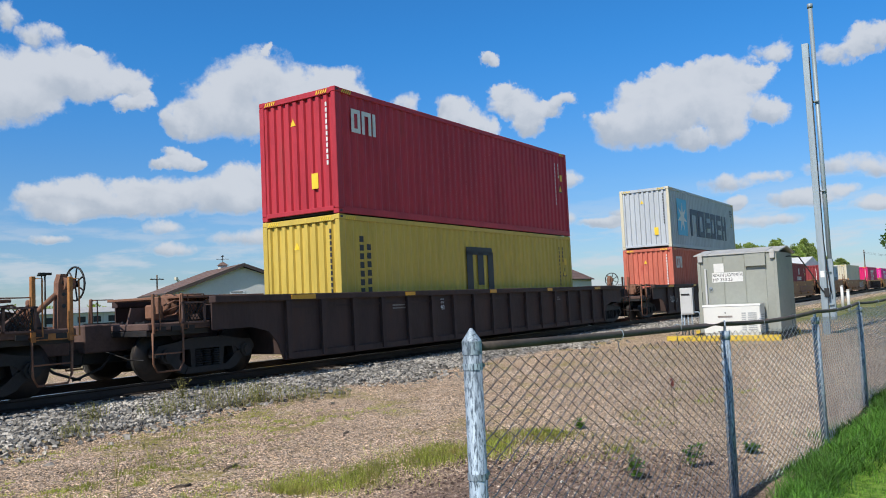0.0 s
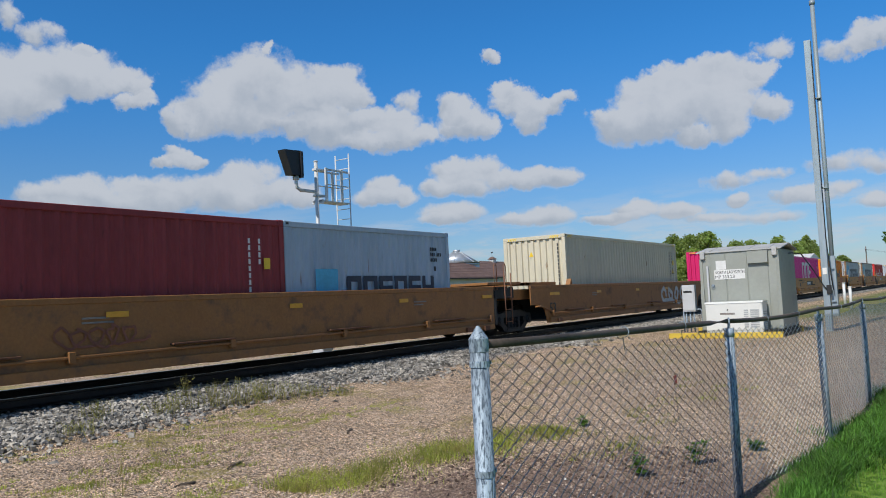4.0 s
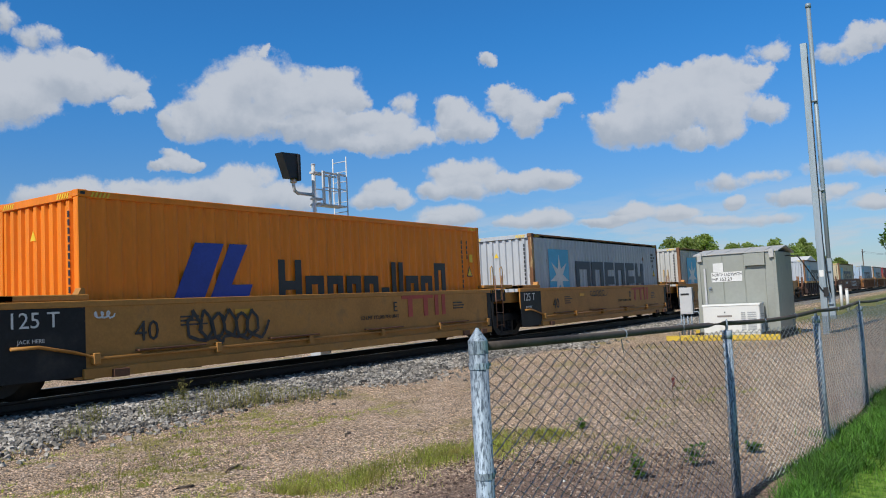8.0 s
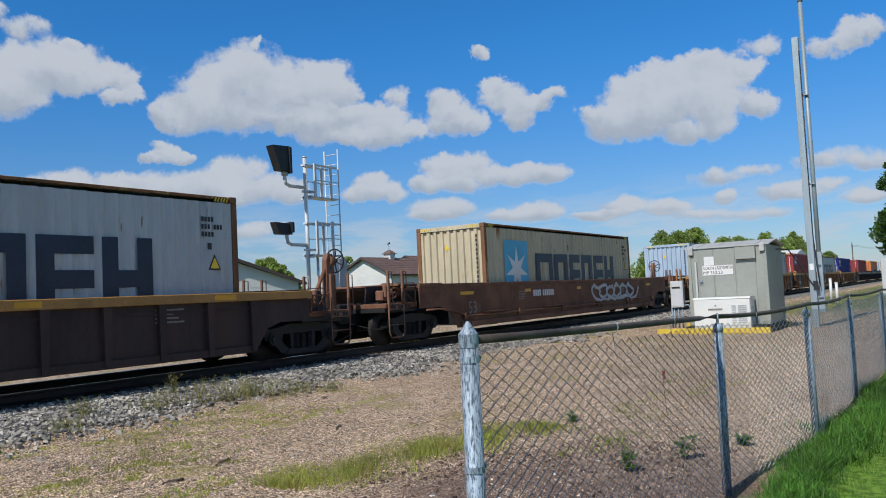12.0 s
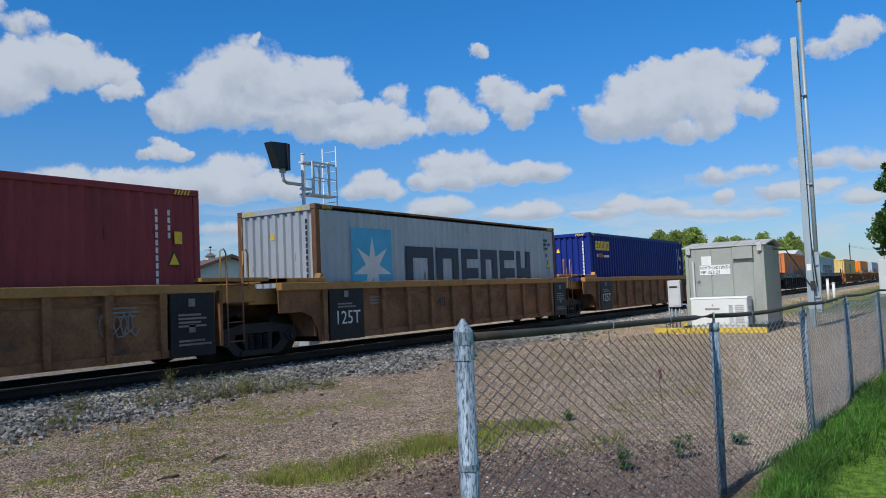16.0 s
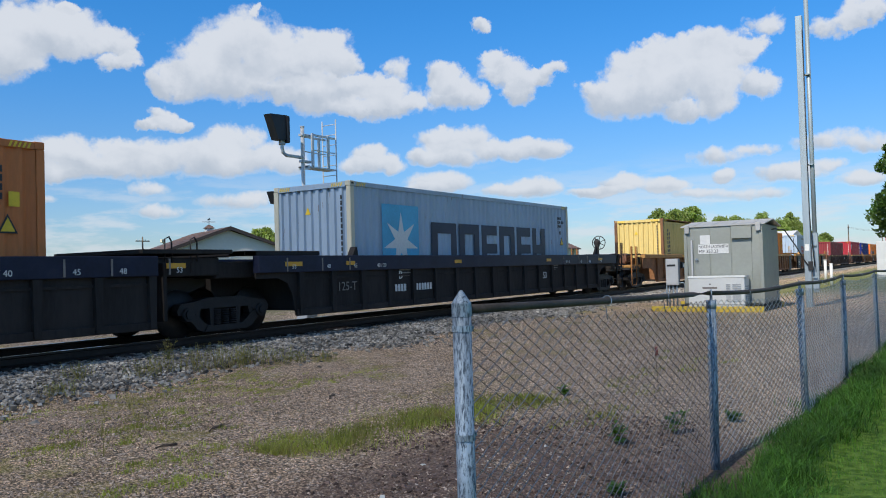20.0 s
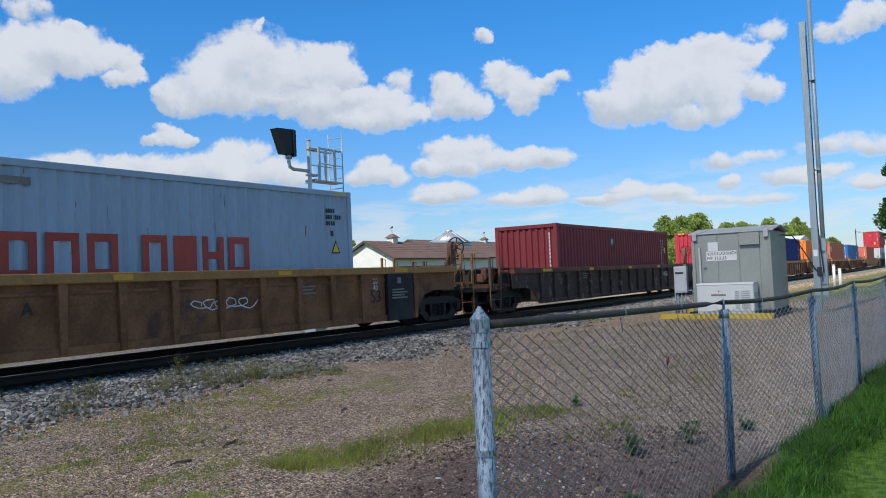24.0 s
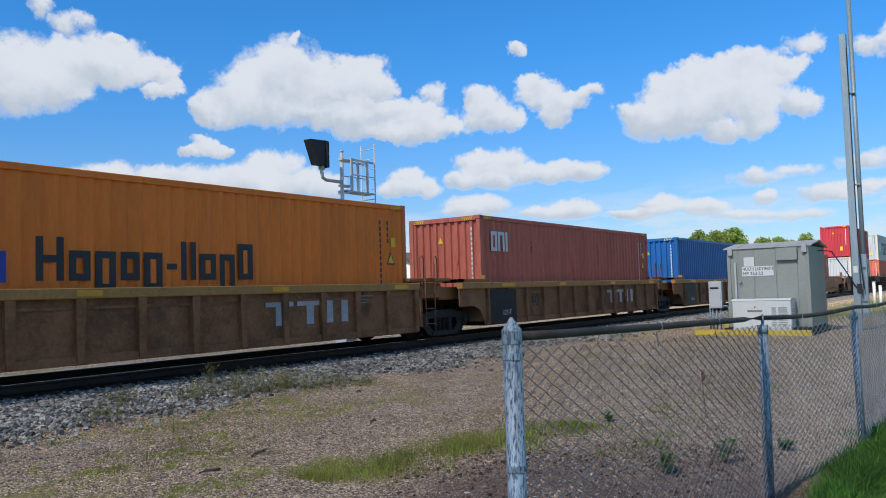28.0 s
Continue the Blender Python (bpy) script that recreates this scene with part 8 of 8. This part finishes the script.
unit(243.6 + C, "rust_smooth", "rust-brown smooth-sided well car with silver graffiti", 53, "end", "end", brake=True, reflect=REF53, words=(("53", 0.34, -7.6, 0.62, "faint_ink"),), bars=stencils(6) + [number_marks(-3.6, 0.98, 0.2, "white_ink")], tags=((1.4, 0.5, 4.2, 0.9, 81, "tag_silver", 0.06, 6),))
load(243.6 + C, (make_container("rusty_cream", "rust-stained cream shipping container with star emblem", "star_word", post="rust_post"), HC))
OCH = "weathered ochre ribbed well car with dark side panels"
for k, x in enumerate((264.85, 280.25, 295.63, 310.95, 326.3)):
    unit(x + C, "ochre", OCH, 40, "end" if k == 0 else "joint", "end" if k == 4 else "joint", brake=k in (0, 4), reflect=(),
         words=(("125T", 0.3, -5.95, 0.58, "white_ink"), ("40", 0.28, -1.3, 0.8, "black_ink")) if k else (("40", 0.28, -1.3, 0.8, "black_ink"),),
         black=((-6.1, -4.95, 0.24, 1.5), (5.15, 6.1, 0.24, 1.5)) if k else ((5.15, 6.1, 0.24, 1.5),), bars=stencils(90 + k) + [panel_text(5.3, 0.95), panel_text(5.3, 0.5, 2, 0.7)] + ([panel_text(-5.85, 1.0, 2)] if k else []), tags=((3.9, 0.6, 0.6, 0.5, 91, "faint_ink", 0.014, 5),) if k == 2 else ())
load(264.85 + C, (make_container("pale_blue", "pale blue-grey shipping container with star emblem", "star_word"), HC))
load(280.25 + C, (make_container("grey", "grey-white shipping container with star emblem and yellow posts", "star_word", post="rust_post"), HC))
load(295.63 + C, (make_container("maroon", "dark red shipping container with blue square mark", "short_panel"), HC))
load(310.95 + C, (make_container("grey", "grey-white shipping container with star emblem", "star_word", post="rust_post"), HC))
load(326.3 + C, (make_container("navy", "deep blue shipping container with yellow word mark", "yellow_word"), HC))
for k, x in enumerate((347.85, 367.27, 386.7)):
    unit(x + C, "navy", "sooty dark grey well car with navy top sill", 53, "end" if k == 0 else "joint", "end" if k == 2 else "joint", brake=k != 1, reflect=((-8.6, 0.5), (-6.7, 0.3), (-2.2, 0.35), (3.5, 0.35), (8.0, 0.4)),
         words=(("53", 0.22, 3.6, 0.72, "white_ink"), ("53", 0.09, -8.4, 1.22, "white_ink"), ("48", 0.09, -7.35, 1.22, "white_ink"), ("45", 0.09, -6.45, 1.22, "white_ink"), ("40 / 20", 0.09, -5.6, 1.22, "white_ink"), ("20 / 40", 0.1, 5.0, 1.2, "white_ink"), ("45", 0.1, 6.3, 1.2, "white_ink"), ("48", 0.1, 7.1, 1.2, "white_ink"), ("53", 0.1, 8.2, 1.2, "white_ink")) + ((("125-T", 0.2, -6.9, 0.72, "faint_ink"),) if k != 0 else ()) + ((("A", "C", "B")[k], 0.2, -5.0, 0.92, "white_ink"),),
         bars=stencils(110 + k) + [([(x, x + 0.035, 1.17, 1.44) for x in (-8.55, -7.5, -6.6, 4.85, 6.15, 6.95, 8.05)], "faint_ink", 0.104)] + ([number_marks(-4.3, 0.62, 0.17, "white_ink")] if k != 1 else []), tags=((-7.9, 0.6, 0.8, 0.5, 111, "faint_ink", 0.014, 5),) if k == 1 else ())
load(347.85 + C, (make_container("maroon", "dark red shipping container with white upright mark", "upright_word"), HC))
load(367.27 + C, (make_container("faded_orange", "faded orange shipping container with blue emblem", "wing_word"), HC))
load(386.7 + C, (make_container("pale_blue", "grey-blue shipping container with star emblem and yellow posts", "star_word", post="cream"), HC))
for k, x in enumerate((410.0, 429.4, 448.83)):
    unit(x + C, "ochre", "weathered ochre-brown ribbed well car with white stencils", 53, "end" if k == 0 else "joint", "end" if k == 2 else "joint", brake=k != 1, reflect=REF53[1:],
         words=(("20", 0.13, 5.95, 1.12, "white_ink"), ("40", 0.13, 5.95, 0.97, "white_ink"), ("53", 0.3, 6.25, 0.7, "black_ink"), ("A", 0.2, -1.5, 0.9, "black_ink")) + ((("125T", 0.3, -8.0, 0.58, "white_ink"),) if k else ()),
         black=((-8.2, -6.6, 0.24, 1.36), (6.9, 7.9, 0.24, 1.36)) if k else ((-4.3, -2.1, 0.82, 1.1),), bars=stencils(120 + k) + ([panel_text(7.05, 0.95), panel_text(-7.9, 1.0, 2)] if k else []) + ([] if k else [(number_marks(-4.15, 0.88, 0.16, "white_ink", 6, 4)[0], "white_ink", 0.097)]), tags=((1.4 - 5 * (k == 1), 0.75, 1.3, 0.3, 121 + k, "white_ink", 0.011, 5),))
load(410.0 + C, (make_container("pale_yellow", "faded yellow shipping container with black emblem", "arch_mark", post="rust_post"), HC))
load(429.4 + C, (make_container("orange", "bright orange shipping container with blue emblem", "wing_word"), HC))
load(448.83 + C, (make_container("pale_blue", "pale grey shipping container with red word mark", "red_word"), HC))
unit(471.9 + C, "peeled", "dark ribbed well car with peeling paint and ochre sill", 53, "end", "end", brake=True, reflect=REF53, bars=stencils(7), tags=((4.4, 0.85, 0.7, 0.25, 131, "white_ink", 0.014, 5),))
load(471.9 + C, (make_container("maroon", "dark red standard-height shipping container with diamond placard", "diamond", height=STD), STD))
for k, x in enumerate((493.3, 508.75, 524.2, 539.62, 555.3)):
    unit(x + C, "rust_ochre" if k else "dark_ochre", "rust-brown ribbed well car with ochre top sill" if k else "dark brown ribbed well car with ochre top sill and silver scrawls", 40, "end" if k == 0 else "joint", "end" if k == 4 else "joint", brake=k in (0, 4), reflect=REF40, black=((-6.2, -4.85, 0.27, 1.2),) if k else (),
         words=(("125-T", 0.14, -5.6, 0.5, "white_ink"), ("40", 0.36, -3.4, 0.68, "black_ink")) if k else (("40", 0.3, 1.4, 0.72, "black_ink"),), bars=stencils(140 + k) + ([number_marks(-4.4, 0.42, 0.17, "white_ink")] if k == 0 else [([(1.5, 2.2, 0.98, 1.1), (1.75, 1.95, 0.62, 0.98), (2.3, 3.0, 0.98, 1.1), (2.55, 2.75, 0.62, 0.98), (3.1, 3.3, 0.62, 1.1), (3.55, 3.75, 0.62, 1.1)], "tag_silver")]),
         tags=((-1.6, 0.75, 0.7, 0.45, 141, "faint_ink", 0.016, 5), (1.9, 0.7, 0.9, 0.5, 142, "tag_silver", 0.014, 5)) if k == 0 else ())
load(493.3 + C, (make_container("crimson", "bright red shipping container with white mark", "short_white"), HC))
load(508.75 + C, (make_container("navy", "deep blue shipping container with yellow word mark", "yellow_word"), HC))
load(524.2 + C, (make_container("tangerine", "orange shipping container with blue emblem and black word mark", "wing_word_small", post="faded_orange"), HC))
load(539.62 + C, (make_container("salmon", "faded red shipping container with white mark", "short_white"), HC))
load(555.3 + C, (make_container("blue", "bright blue shipping container with white emblem", "palm"), HC))
# the tail, far up the line
unit(578.5 + C, "dull_smooth", "dirty tan smooth-sided well car", 53, "end", "end", brake=True, reflect=REF53)
load(578.5 + C, (make_container("salmon", "faded red shipping container"), HC))
unit(601.9 + C, "brown", BROWN, 53, "end", "end", brake=True, reflect=REF53)
load(601.9 + C, (make_container("grey", "grey-white shipping container with star emblem", "star_word", post="cream"), HC), (make_container("crimson", "bright red shipping container stacked on a grey one", "short_white"), HC))
unit(621.5 + C, "brown", BROWN, 53, "end", "end", brake=True, reflect=REF53)
load(621.5 + C, (make_container("salmon", "faded red shipping container"), HC), (make_container("grey", "grey-white shipping container stacked on a red one", "star_word", post="cream"), HC))
for x, a, b in ((645.0, "maroon", "cream"), (668.4, "salmon", "grey"), (691.8, "crimson", "orange")):
    unit(x + C, "brown", BROWN, 53, "end", "end", brake=True, reflect=REF53)
    load(x + C, (make_container(a, "shipping container on the train's tail"), HC), (make_container(b, "shipping container stacked on another"), HC))


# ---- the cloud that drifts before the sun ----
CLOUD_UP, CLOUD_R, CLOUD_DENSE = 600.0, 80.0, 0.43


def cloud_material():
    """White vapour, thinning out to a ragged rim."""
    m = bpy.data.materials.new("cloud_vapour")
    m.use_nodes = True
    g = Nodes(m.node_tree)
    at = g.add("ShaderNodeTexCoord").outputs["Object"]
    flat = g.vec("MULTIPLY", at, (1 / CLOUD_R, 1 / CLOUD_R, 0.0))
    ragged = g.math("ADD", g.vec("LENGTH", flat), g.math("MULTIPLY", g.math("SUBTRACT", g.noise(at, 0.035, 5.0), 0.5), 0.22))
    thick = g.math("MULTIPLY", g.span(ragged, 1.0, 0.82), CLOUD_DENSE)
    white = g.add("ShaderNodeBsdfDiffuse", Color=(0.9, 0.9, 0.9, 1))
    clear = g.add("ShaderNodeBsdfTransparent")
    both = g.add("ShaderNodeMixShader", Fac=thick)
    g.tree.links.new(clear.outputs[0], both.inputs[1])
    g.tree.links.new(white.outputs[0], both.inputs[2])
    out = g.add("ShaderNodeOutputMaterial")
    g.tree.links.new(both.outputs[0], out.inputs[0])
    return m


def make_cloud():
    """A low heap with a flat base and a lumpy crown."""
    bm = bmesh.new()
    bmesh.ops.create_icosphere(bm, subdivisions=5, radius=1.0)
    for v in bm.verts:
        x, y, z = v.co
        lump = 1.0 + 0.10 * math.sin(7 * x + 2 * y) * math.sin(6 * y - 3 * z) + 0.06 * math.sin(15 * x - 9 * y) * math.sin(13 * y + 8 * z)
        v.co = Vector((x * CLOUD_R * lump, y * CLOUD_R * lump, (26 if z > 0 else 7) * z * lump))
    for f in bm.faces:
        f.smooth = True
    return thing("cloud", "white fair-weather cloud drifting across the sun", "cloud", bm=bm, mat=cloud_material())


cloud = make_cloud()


# ---- what moves ----
def motions():
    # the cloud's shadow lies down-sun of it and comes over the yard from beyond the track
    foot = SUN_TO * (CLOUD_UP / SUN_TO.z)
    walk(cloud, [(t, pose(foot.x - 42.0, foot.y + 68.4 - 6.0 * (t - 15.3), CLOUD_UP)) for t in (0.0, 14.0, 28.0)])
    for ob, x, y, z in MOVERS:
        walk(ob, [(t, pose(x - SPEED * t, y, z)) for t in (0.0, 14.0, 28.0)])
    step = 1.0 / FPS
    turn = math.degrees(SPEED * step / 0.43)
    for ob, dx, t0 in WHEELS:
        # a wheel is keyed for the seconds in which it passes before the yard
        rows, a = [], 0.0
        first, last = max(t0 - 1.0, step), min(t0 + 0.8, 28.0 - step)
        rows.append((0.0, pose(dx, 0, 0.43, 0, 0, 0)))
        if first < last:
            for k in range(int((last - first) / step)):
                rows.append((first + k * step, pose(dx, 0, 0.43, 0, a, 0)))
                a -= turn
        rows.append((28.0, rows[-1][1]))
        walk(ob, rows)


motions()
